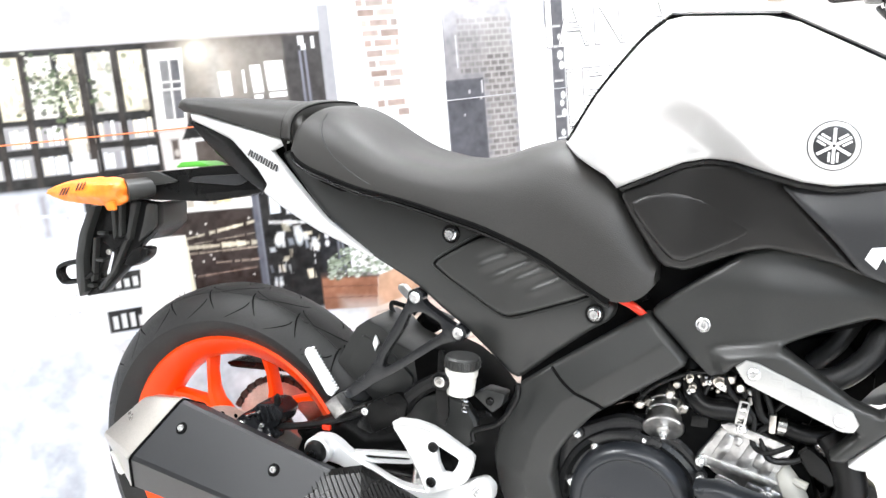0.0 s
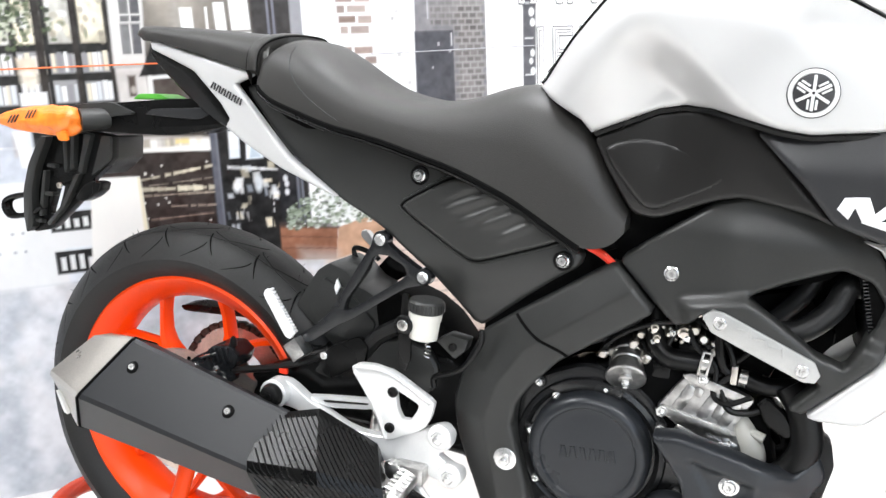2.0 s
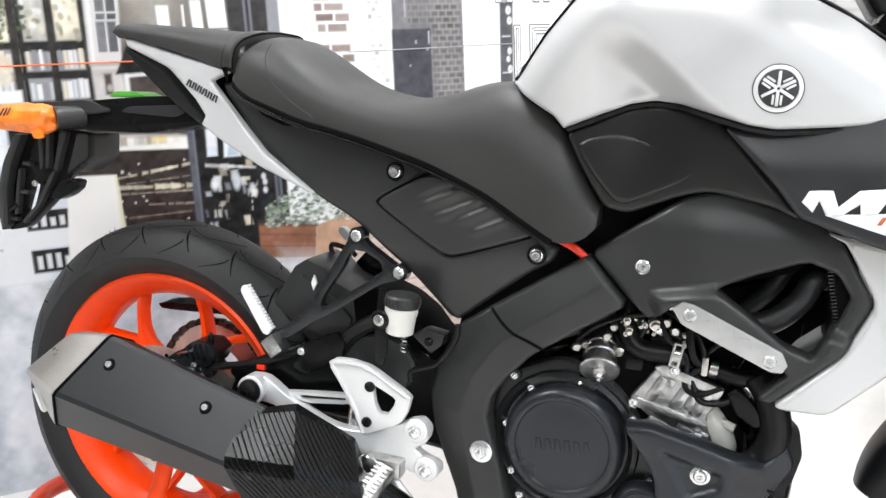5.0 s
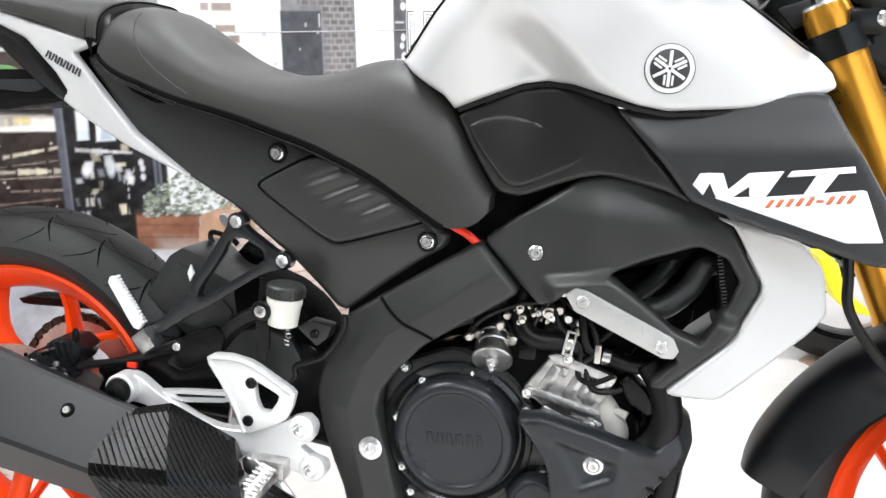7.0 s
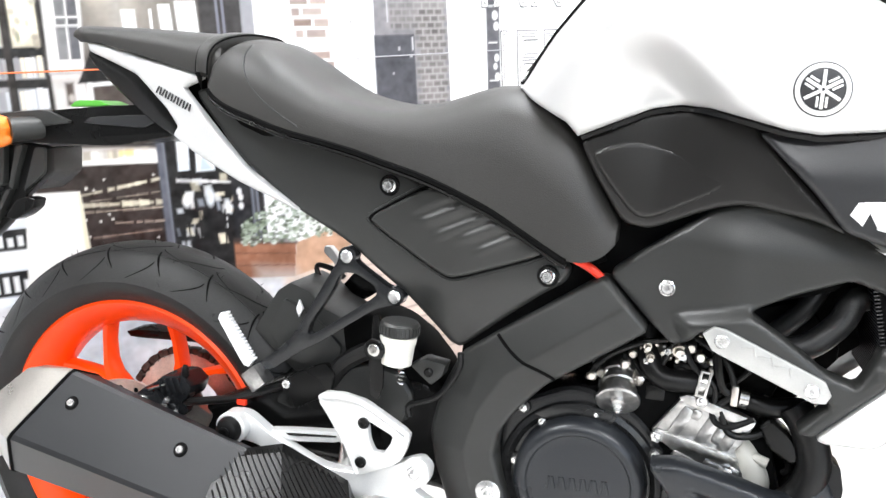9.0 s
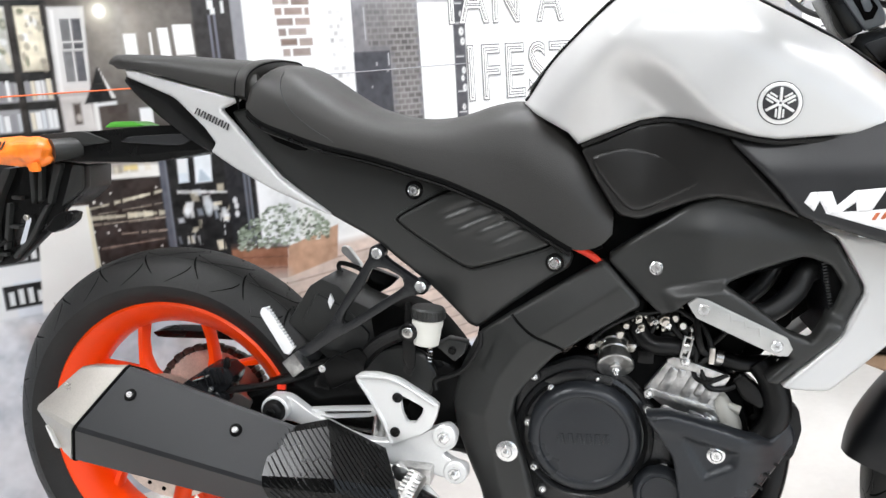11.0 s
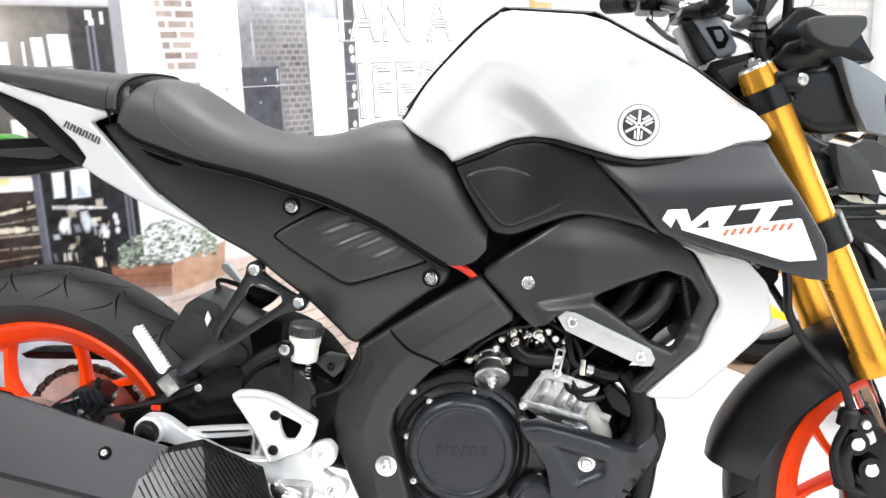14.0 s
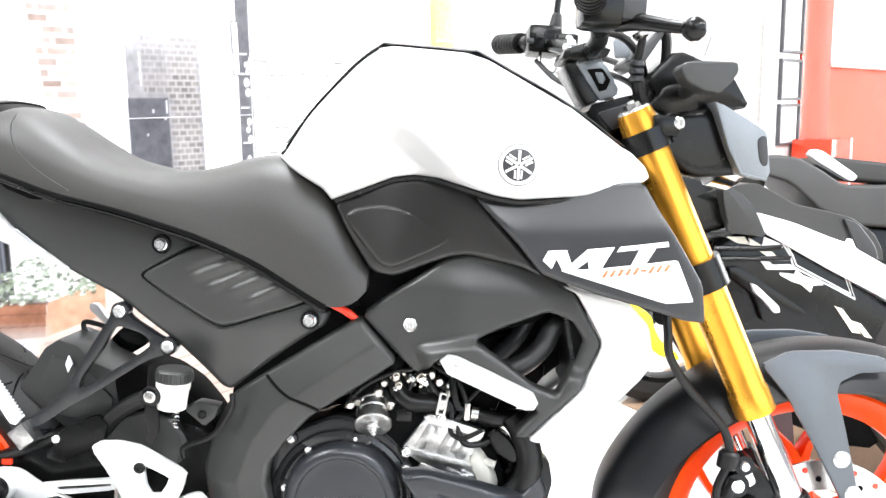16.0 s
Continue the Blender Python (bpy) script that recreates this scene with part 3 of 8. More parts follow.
def pad_lat(x, z):
    u = (x - 0.39) / 0.23
    rib = 0.0
    for (ax, az), (bx, bz) in FOLDS:
        n = math.hypot(bx - ax, bz - az)
        t = ((x - ax) * (bx - ax) + (z - az) * (bz - az)) / n / n
        e = ((x - ax) * (bz - az) - (z - az) * (bx - ax)) / n / 0.0065
        if -0.3 < t < 1.3 and abs(e) < 3:
            rib -= 0.0052 * e * math.exp(-e * e) * step01((t + 0.3) / 0.6) * step01((1.25 - t) / 0.3)
    return cover_lat(x, z) + 0.006 + 0.006 * math.sin(math.pi * min(1, max(0, u))) - rib


for side in (1, -1):
    panel("side_cover", COVER, cover_lat, BLACK, bike, "matt black plastic side cover", edge=0.008, thick=0.03, side=side, cut=0.14, bulge=0.004)
    panel("side_pad", PAD, pad_lat, PAD_BLACK, bike, "ribbed black pad on the side cover", edge=0.005, thick=0.010, step=0.0035, side=side, cut=0.16, bulge=0.001)
    for outline, lat in ((PAD, lambda x, z: cover_lat(x, z) + 0.0005),):
        pts = chaikin(outline, 0.18, 2)
        mid = (sum(p[0] for p in pts) / len(pts), sum(p[1] for p in pts) / len(pts))
        ring = [(mid[0] + (x - mid[0]) * 1.025, mid[1] + (z - mid[1]) * 1.04) for x, z in pts]
        # black tube stands for the shade in the groove round the pad
        part("seam", tube([(x, -side * lat(x, z), z) for x, z in ring + ring[:1]], 0.0024, 6), GROOVE_SHADE, bike)
        lip = [(mid[0] + (x - mid[0]) * 1.045, mid[1] + (z - mid[1]) * 1.085) for x, z in pts]
        part("pad_lip", tube([(x, -side * lat(x, z), z) for x, z in lip + lip[:1]], 0.0022, 6), BLACK, bike)
for x, z in ((0.420, 0.755), (0.631, 0.662)):
    y = -cover_lat(x, z)
    part("bolt_recess", turned([(-0.004, 0.0135), (0.0010, 0.0135), (0.0020, 0.0125), (0.0020, 0.0105), (0.0005, 0.010)], (x, y, z), (0, -1, 0), 32), SATIN, bike)
    bolt((x, y - 0.002, z), bike, BOLT, r=0.0072, h=0.006, flange=0.009)

# near-black fillers behind the covers: the shade in the gaps put into their colour
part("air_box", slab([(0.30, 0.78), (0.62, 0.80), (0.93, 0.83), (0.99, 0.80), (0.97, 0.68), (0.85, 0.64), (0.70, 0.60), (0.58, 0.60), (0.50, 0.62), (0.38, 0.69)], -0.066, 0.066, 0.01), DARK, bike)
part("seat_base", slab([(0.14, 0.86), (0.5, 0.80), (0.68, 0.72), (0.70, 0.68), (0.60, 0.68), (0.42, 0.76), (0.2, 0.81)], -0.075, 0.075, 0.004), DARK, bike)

# frame spar
SPAR = [(0.700, 0.672), (0.757, 0.615), (0.700, 0.573), (0.639, 0.526), (0.603, 0.483), (0.584, 0.452), (0.580, 0.420), (0.590, 0.388), (0.601, 0.360), (0.618, 0.30), (0.635, 0.24), (0.555, 0.24), (0.536, 0.30), (0.516, 0.340), (0.497, 0.385), (0.487, 0.434), (0.498, 0.490), (0.523, 0.544), (0.567, 0.577), (0.64, 0.629)]
RIDGE = [(0.735, 0.648), (0.655, 0.585), (0.590, 0.535), (0.556, 0.480), (0.540, 0.420), (0.590, 0.24)]


def spar_lat(x, z):
    """Two flat facets that meet in a ridge along the spar."""
    d = -9.0
    for (ax, az), (bx, bz) in zip(RIDGE, RIDGE[1:]):
        n = math.hypot(bx - ax, bz - az)
        d = max(d, ((x - ax) * (bz - az) - (z - az) * (bx - ax)) / n)
    return 0.100 + 0.022 * step01((x - 0.55) / 0.2) - (0.42 * d if d > 0 else -0.08 * d)


for side in (1, -1):
    panel("frame_cover", SPAR, spar_lat, BLACK, bike, "black frame spar cover", bulge=0, edge=0.006, thick=0.045, side=side, cut=0.07)
bolt((0.577, -spar_lat(0.577, 0.371) - 0.001, 0.371), bike, r=0.0095, h=0.008, socket=False, flange=0.0165)
part("red_tab", tube([(0.648, -0.084, 0.687), (0.664, -0.086, 0.683), (0.682, -0.086, 0.675), (0.700, -0.084, 0.661)], [0.0030, 0.0050, 0.0055, 0.0048], 10, 20), RED, bike, "red rubber tube end")

SCOOP = [(1.020, 0.6240), (1.009, 0.597), (0.942, 0.525), (0.925, 0.527), (0.958, 0.567), (0.816, 0.629), (0.800, 0.610), (0.784, 0.602), (0.754, 0.626), (0.703, 0.675), (0.748, 0.711), (0.813, 0.761), (0.845, 0.772), (0.875, 0.770), (0.955, 0.753), (0.994, 0.728), (1.036, 0.662), (1.0205, 0.626), (1.0035, 0.6360), (1.0115, 0.664), (0.994, 0.690), (0.960, 0.7005), (0.905, 0.677), (0.862, 0.654), (0.884, 0.639), (0.915, 0.619), (0.946, 0.597), (0.979, 0.587), (1.0025, 0.6350)]


def scoop_lat(x, z):
    low = step01(((0.664 - z) - 0.25 * abs(x - 0.86)) / 0.020) * step01((x - 0.770 + 0.5 * (z - 0.64)) / 0.028)
    return 0.100 + 0.025 * step01((x - 0.70) / 0.15) + 0.005 * step01((x - 0.95) / 0.09) + 0.014 * low - 0.010 * step01((z - 0.715) / 0.05)


for side in (1, -1):
    panel("radiator_shroud", SCOOP, scoop_lat, BLACK, bike, "black plastic radiator shroud with an opening", edge=0.006, thick=0.03, side=side, cut=0.1, bulge=0)
for side in (1, -1):
    panel("shroud_bridge", [(1.0115, 0.658), (1.0340, 0.658), (1.0185, 0.620), (1.006, 0.596), (0.985, 0.590), (1.0020, 0.632)], lambda x, z: scoop_lat(x, z) + 0.0006, BLACK, bike, edge=0.005, thick=0.025, side=side, cut=0.06, bulge=0)
bolt((0.772, -scoop_lat(0.772, 0.668), 0.668), bike, BOLT, r=0.0075, h=0.005, flange=0.0095)
PLATE_ALLOY = mat("satin_silver_plate", (0.42, 0.42, 0.41), 0.38, metal=0.6, grain=0.06, scale=900, wear=0.08, wear_scale=30)
PLATE = [(0.815, 0.627), (0.826, 0.6365), (0.840, 0.635), (0.945, 0.592), (0.953, 0.577), (0.948, 0.567), (0.935, 0.566), (0.827, 0.609)]
plate = part("shroud_plate", slab(PLATE, -0.1425, -0.126, 0.002, cut=0.04), PLATE_ALLOY, bike, "brushed silver trim plate")
for x, z in ((0.836, 0.6215), (0.933, 0.5795)):
    part("plate_screw", bolt_mesh((x, -0.1425, z), r=0.0055, h=0.003, flange=0.008), BOLT, plate)

for k in range(6):
    x = 0.862 + 0.0095 * k
    m = Matrix.Translation((x, -0.1427, 0.6175 - 0.43 * (x - 0.862))) @ Matrix.Rotation(radians(24 + (55 if k % 2 else -20)), 4, "Y")
    part("plate_emboss", box((-0.0065, -0.0006, -0.0011), (0.0065, 0.0006, 0.0011), 0.0004, m=m), PLATE_ALLOY, plate)
SHROUD = [(0.847, 0.850), (0.890, 0.851), (1.041, 0.884), (1.060, 0.882), (1.078, 0.850), (1.137, 0.762), (1.144, 0.714), (1.122, 0.714), (1.099, 0.719), (1.055, 0.729), (1.010, 0.738), (0.966, 0.7495), (0.938, 0.758), (0.905, 0.795)]


def shroud_lat(x, z):
    return 0.172 + 0.045 * step01((x - 0.85) / 0.3) - 0.021 * step01((z - 0.795 - 0.10 * (x - 0.85)) / 0.085)


DECAL = [(0.960, 0.765), (1.009, 0.772), (1.102, 0.791), (1.126, 0.740), (1.092, 0.735)]
for side in (1, -1):
    panel("tank_shroud", SHROUD, shroud_lat, CHARCOAL, bike, "charcoal tank shroud with a white stripe", bulge=0, edge=0.006, thick=0.02, side=side, cut=0.08)
    panel("shroud_stripe", DECAL, lambda x, z: shroud_lat(x, z) + 0.0012, WHITE, bike, "white stripe", bulge=0, edge=0.001, thick=0.002, side=side, cut=0.03)
LOWER = [(0.974, 0.738), (1.066, 0.722), (1.098, 0.690), (1.109, 0.640), (1.093, 0.615), (1.054, 0.573), (1.004, 0.523), (0.954, 0.521), (0.945, 0.524), (1.012, 0.597), (1.038, 0.662), (0.996, 0.729)]
for side in (1, -1):
    panel("radiator_side", LOWER, lambda x, z: 0.142 - 0.012 * step01((x - 0.98) / 0.13), SILVER, bike, "silver radiator side panel", bulge=0, edge=0.005, thick=0.02, side=side, cut=0.1)

# wheels


def wheel(name, cx, cz, R, hw, rim_w, turn, label, m=None):
    """A wheel round the axle at (cx, cz): the rim is the part; spokes, tyre and disc belong to it."""
    c = (cx, 0, cz)
    w = rim_w
    rim_prof = [(-w, 0.231), (-w - 0.003, 0.226), (-w + 0.002, 0.218), (-w * 0.6, 0.200), (-w * 0.3, 0.190), (w * 0.3, 0.190), (w * 0.6, 0.200), (w - 0.002, 0.218), (w + 0.003, 0.226), (w, 0.231), (w * 0.8, 0.222), (w * 0.4, 0.208), (-w * 0.4, 0.208), (-w * 0.8, 0.222)]
    bm = turned(rim_prof, c, "y", 96, closed=True)
    rim = part(name, bm, ORANGE, bike, label)
    hub = turned([(-0.045, 0.030), (-0.045, 0.045), (-0.02, 0.055), (0.02, 0.055), (0.045, 0.045), (0.045, 0.030)], c, "y", 40)
    part("hub", hub, ORANGE, rim)
    spoke = bmesh.new()
    for sgn in (-1, 1):
        a1 = sgn * radians(19.5)
        rows = []
        for r, a, hwid, t in ((0.04, 0.0, 0.019, 0.026), (0.085, sgn * 0.03, 0.0145, 0.021), (0.115, sgn * 0.050, 0.0110, 0.017), (0.138, sgn * 0.120, 0.0082, 0.0145), (0.167, sgn * 0.228, 0.0066, 0.0135), (0.190, sgn * 0.305, 0.0078, 0.0145), (0.204, a1 * 0.99, 0.0115, 0.018), (0.214, a1 * 1.02, 0.020, 0.024)):
            px, pz = r * math.cos(a), r * math.sin(a)
            tx, tz = -math.sin(a * 1.6), math.cos(a * 1.6)
            rows.append([(px + tx * hwid * u, v * t, pz + tz * hwid * u) for u, v in ((-1, -0.5), (-0.6, -1), (0.6, -1), (1, -0.5), (1, 0.5), (0.6, 1), (-0.6, 1), (-1, 0.5))])
        loft([[tuple(p) for p in row] for row in rows], spoke)
    finish(spoke)
    me = bpy.data.meshes.new("spoke")
    spoke.to_mesh(me)
    spoke.free()
    me.materials.append(ORANGE)
    for k in range(5):
        s = new("spoke", me)
        s.parent = rim
        s.matrix_local = Matrix.Translation(c) @ Matrix.Rotation(-radians(turn + 72 * k), 4, "Y")
    # tyre
    prof = []
    for u in np.linspace(-1, 1, 25):
        prof.append((hw * math.copysign(abs(u) ** 0.9, u) if abs(u) < 0.999 else hw * u, R - (R - 0.262) * abs(u) ** 2.6))
    prof = [(-w * 0.92, 0.226), (-w * 1.1, 0.236), (-hw * 0.97, 0.250)] + prof + [(hw * 0.97, 0.250), (w * 1.1, 0.236), (w * 0.92, 0.226)]
    tyre = part("tyre", turned(prof, c, "y", 128, closed=True), RUBBER, rim, "black road tyre with dark strips for its tread grooves")

    def on_tyre(u, a, up=0.0007):
        y = hw * math.copysign(abs(u) ** 0.9, u)
        r = R - (R - 0.262) * abs(u) ** 2.6 + up
        return (cx + r * math.cos(a), y, cz + r * math.sin(a))

    # black ribbons on the surface paint the shade of the tread grooves
    groove = bmesh.new()
    count = 21
    for k in range(count):
        a0 = k * math.tau / count
        for sgn in (-1, 1):
            for u0, u1, da, wid in ((0.06, 0.55, 0.26, 0.0022), (0.42, 0.84, -0.07, 0.0021), (0.66, 0.95, 0.13, 0.0019), (0.30, 0.52, -0.16, 0.0017)):
                left, right = [], []
                for s in np.linspace(0, 1, 7):
                    u = sgn * (u0 + (u1 - u0) * s)
                    a = a0 + sgn * 0.045 + da * s * s
                    half = wid / R * (1 - 0.5 * abs(2 * s - 1))
                    left.append(groove.verts.new(on_tyre(u, a - half)))
                    right.append(groove.verts.new(on_tyre(u, a + half)))
                for i in range(6):
                    groove.faces.new((left[i], left[i + 1], right[i + 1], right[i]))
    g = part("tread_groove", groove, GROOVE_SHADE, rim)
    g["kind"] = "stuff"
    whisk = random.Random(5)
    nubs = bmesh.new()
    for k in range(90):
        u, a = whisk.uniform(-0.97, 0.97), whisk.uniform(0, math.tau)
        tube([on_tyre(u, a, -0.001), on_tyre(u + whisk.uniform(-0.01, 0.01), a + whisk.uniform(-0.01, 0.01), 0.006)], [0.0007, 0.0004], 4, bm=nubs)
    part("tyre_nub", nubs, RUBBER, rim)["kind"] = "stuff"
    part("mould_line", tube([on_tyre(-0.50, a, 0.0001) for a in np.linspace(0, math.tau, 97)], 0.0007, 4), RUBBER, rim)
    return rim


def disc_mesh(c, r0, r1, y, thick=0.004, holes=24):
    bm = turned([(-thick / 2, r0), (-thick / 2, r1), (thick / 2, r1), (thick / 2, r0)], (c[0], y, c[1]), "y", 64, closed=True)
    return bm


rear = wheel("rear_wheel", 0.0, 0.31, 0.314, 0.070, 0.050, 61, "bright orange five-spoke rear wheel")
rear_disc = part("brake_disc", disc_mesh((0, 0.31), 0.06, 0.11, -0.062), BROWN_DISC, rear, "perforated steel brake disc")


def ring_of(bm_fn, n, c, r, y, a0=0.0):
    """Small pieces spread round a circle in the x-z plane, in one bmesh."""
    bm = bmesh.new()
    for k in range(n):
        a = a0 + k * math.tau / n
        bm_fn(bm, (c[0] + r * math.cos(a), y, c[1] + r * math.sin(a)), a)
    return bm


# ---- rear wheel: disc holes, sprocket, chain, caliper
# dark plugs put the shade of the drilled holes into colour
part("disc_hole", ring_of(lambda bm, p, a: turned([(-0.0026, 0.004), (0.0026, 0.004)], p, "y", 8, bm), 22, (0, 0.31), 0.097, -0.062), DARK, rear_disc)["kind"] = "stuff"
spr = turned([(-0.003, 0.066), (-0.003, 0.104), (0.003, 0.104), (0.003, 0.066)], (0, 0.10, 0.31), "y", 64, closed=True)
for k in range(44):
    a = k * math.tau / 44
    box((-0.004, 0.097, 0.102), (0.004, 0.103, 0.111), 0.001, spr, Matrix.Translation((0, 0, 0.31)) @ Matrix.Rotation(a, 4, "Y"))
sprocket = part("sprocket", spr, BROWN_DISC, rear, "steel chain sprocket")
chain = bmesh.new()
for k in range(44):
    a = radians(35) + k * math.tau * 0.72 / 44
    box((-0.0062 + 0.001 * (k % 2), 0.093 - 0.002 * (k % 2), 0.106), (0.0062 - 0.001 * (k % 2), 0.107 + 0.002 * (k % 2), 0.119 - 0.002 * (k % 2)), 0.003, chain, Matrix.Translation((0, 0, 0.31)) @ Matrix.Rotation(a - radians(100), 4, "Y"))
for k in range(34):
    u = k / 33
    box((-0.0075, -0.008, -0.005), (0.0075, 0.008, 0.005), 0.002, chain, Matrix.Translation((0.06 + 0.44 * u, 0.10, 0.405 - 0.01 * u)))
part("chain", chain, CHAIN, bike, "dark roller chain")["kind"] = "stuff"
part("chain_guard", slab([(-0.113, 0.446), (-0.088, 0.452), (0.032, 0.460), (0.30, 0.455), (0.30, 0.445), (0.032, 0.446), (-0.102, 0.437)], 0.075, 0.12, 0.001), SATIN, bike, "black chain guard")
cal = part("rear_caliper", slab([(0.058, 0.424), (0.086, 0.452), (0.116, 0.456), (0.134, 0.442), (0.126, 0.420), (0.104, 0.408), (0.074, 0.410)], -0.100, -0.050, 0.004), GLOSS, bike, "black two-piece brake caliper")
part("caliper_bridge", slab([(0.044, 0.419), (0.060, 0.432), (0.078, 0.424), (0.094, 0.400), (0.088, 0.384), (0.066, 0.390)], -0.106, -0.056, 0.004), GLOSS, cal)
part("caliper_lug", slab([(0.088, 0.412), (0.118, 0.420), (0.128, 0.402), (0.108, 0.386), (0.090, 0.392)], -0.095, -0.050, 0.005), GLOSS, cal)
for x, z, r in ((0.058, 0.413, 0.0065), (0.080, 0.397, 0.006), (0.098, 0.418, 0.004), (0.112, 0.402, 0.004)):
    part("caliper_bolt", bolt_mesh((x, -0.106, z), r=r, h=0.004), BOLT, cal)
part("caliper_piston", turned([(0, 0.011), (0.006, 0.011), (0.008, 0.008)], (0.101, -0.095, 0.402), (0, -1, 0), 20), GLOSS, cal)
part("bleed_nipple", turned([(0, 0.006), (0.012, 0.005), (0.016, 0.003)], (0.118, -0.09, 0.455), (0.2, -0.3, 1), 12), HOSE, cal)
for k in range(4):
    part("caliper_fin", box((-0.0016, -0.004, -0.013), (0.0016, 0.004, 0.013), 0.0006, m=Matrix.Translation((0.088 + 0.0105 * k, -0.102, 0.435 + 0.002 * k)) @ Matrix.Rotation(radians(-20), 4, "Y")), GLOSS, cal)
part("caliper_clip", box((0.070, -0.104, 0.404), (0.096, -0.100, 0.410), 0.001), BOLT, cal)
part("pad_pin", tube([(0.066, -0.103, 0.428), (0.098, -0.103, 0.442)], 0.003, 8), STEEL, cal)
part("caliper_hanger", slab([(0.10, 0.36), (0.11, 0.40), (0.135, 0.41), (0.16, 0.398), (0.15, 0.37)], -0.085, -0.060, 0.005), TITAN, bike, "bare alloy caliper hanger")
part("hub_flange", turned([(-0.01, 0.03), (0.0, 0.052), (0.012, 0.052), (0.016, 0.04)], (0.0, -0.045, 0.31), (0, -1, 0), 32), ORANGE, rear)
part("swingarm_reflector", box((0.208, -0.100, 0.428), (0.222, -0.094, 0.436), 0.001), RED, bike)
part("brake_pipe", tube([(0.11, -0.085, 0.41), (0.14, -0.095, 0.42), (0.20, -0.095, 0.435), (0.27, -0.08, 0.46), (0.36, -0.07, 0.50)], 0.006, 8, 24), HOSE, bike)

# ---- swingarm and rear linkage
ARM = [(-0.04, 0.285), (-0.03, 0.345), (0.03, 0.352), (0.13, 0.40), (0.24, 0.462), (0.34, 0.49), (0.46, 0.50), (0.52, 0.47), (0.56, 0.40), (0.56, 0.33), (0.42, 0.345), (0.28, 0.36), (0.12, 0.30), (0.0, 0.27)]
FAR_ARM = [(-0.04, 0.285), (-0.03, 0.335), (0.03, 0.340), (0.30, 0.395), (0.50, 0.42), (0.56, 0.40), (0.56, 0.33), (0.28, 0.31), (0.0, 0.275)]
for side in (1, -1):
    panel("swingarm", ARM if side > 0 else FAR_ARM, lambda x, z: 0.084 - 0.02 * step01((x - 0.2) / 0.2), SATIN, bike, "black swingarm", edge=0.012, thick=0.035, side=side)
part("swingarm_bridge", slab([(0.30, 0.36), (0.32, 0.47), (0.50, 0.49), (0.54, 0.36)], -0.06, 0.06, 0.01), DARK, bike)
# arm cover with a bolt, before the peg
part("arm_cover", slab([(0.262, 0.438), (0.285, 0.480), (0.335, 0.505), (0.352, 0.492), (0.345, 0.462), (0.29, 0.43)], -0.088, -0.076, 0.003), SATIN, bike)
bolt((0.279, -0.088, 0.466), bike, r=0.006, h=0.004)
HUG = [(0.205, 0.525), (0.223, 0.556), (0.241, 0.587), (0.261, 0.601), (0.289, 0.592), (0.312, 0.571), (0.342, 0.560), (0.370, 0.556), (0.385, 0.50), (0.37, 0.46), (0.28, 0.465)]
hug = part("mudguard", slab(HUG, -0.050, 0.055, 0.004, cut=0.06), BLACK, bike, "black inner mudguard")
part("mudguard_step", slab([(0.232, 0.530), (0.255, 0.578), (0.300, 0.560), (0.345, 0.52), (0.34, 0.48), (0.26, 0.49)], -0.056, -0.046, 0.003, cut=0.06), BLACK, hug)
# white plate added in place of the bright slot in the mudguard
part("mudguard_mark", slab([(0.280, 0.580), (0.286, 0.568), (0.280, 0.555), (0.276, 0.567)], -0.059, -0.054, 0.0005, rounds=0), WHITE, hug)
# near-black filler, shade behind the bracket put into its colour
part("side_fill", slab([(0.36, 0.47), (0.345, 0.555), (0.375, 0.574), (0.42, 0.560), (0.455, 0.538), (0.485, 0.505), (0.50, 0.48), (0.54, 0.47), (0.56, 0.40), (0.42, 0.38)], -0.058, 0.04, 0.006), DARK, bike)
part("pivot_cover", slab([(0.328, 0.440), (0.335, 0.478), (0.360, 0.500), (0.403, 0.512), (0.44, 0.500), (0.46, 0.47), (0.45, 0.43), (0.39, 0.42)], -0.074, -0.05, 0.010, cut=0.15, rounds=2, segs=3), BLACK, bike, "black swingarm pivot cover")
part("fluid_hose", tube([(0.455, -0.10, 0.555), (0.44, -0.085, 0.535), (0.40, -0.075, 0.53), (0.36, -0.075, 0.505), (0.335, -0.07, 0.47)], 0.0125, 10, 24), HOSE, bike)
part("rear_wire", tube([(0.529, -0.100, 0.551), (0.527, -0.100, 0.528), (0.503, -0.100, 0.490), (0.465, -0.100, 0.471), (0.464, -0.100, 0.455)], 0.0042, 8, 24), HOSE, bike)

# ---- subframe triangle that carries the pillion peg (an open frame)
BRACKET = [(0.354, 0.661), (0.362, 0.665), (0.372, 0.659), (0.383, 0.647), (0.425, 0.622), (0.441, 0.62), (0.445, 0.611), (0.435, 0.6), (0.407, 0.591), (0.331, 0.536), (0.301, 0.518), (0.259, 0.486), (0.241, 0.482), (0.236, 0.492), (0.262, 0.511), (0.288, 0.536), (0.308, 0.571), (0.343, 0.634), (0.351, 0.648)]
BRACKET_GAP = [(0.363, 0.635), (0.38, 0.635), (0.405, 0.623), (0.409, 0.611), (0.398, 0.601), (0.386, 0.592), (0.318, 0.543), (0.311, 0.545), (0.315, 0.56), (0.344, 0.605), (0.355, 0.63)]
part("peg_bracket", holed(BRACKET, [BRACKET_GAP], -0.094, -0.077, 0.004, cut=0.14), GLOSS, bike, "glossy black triangular footrest bracket")
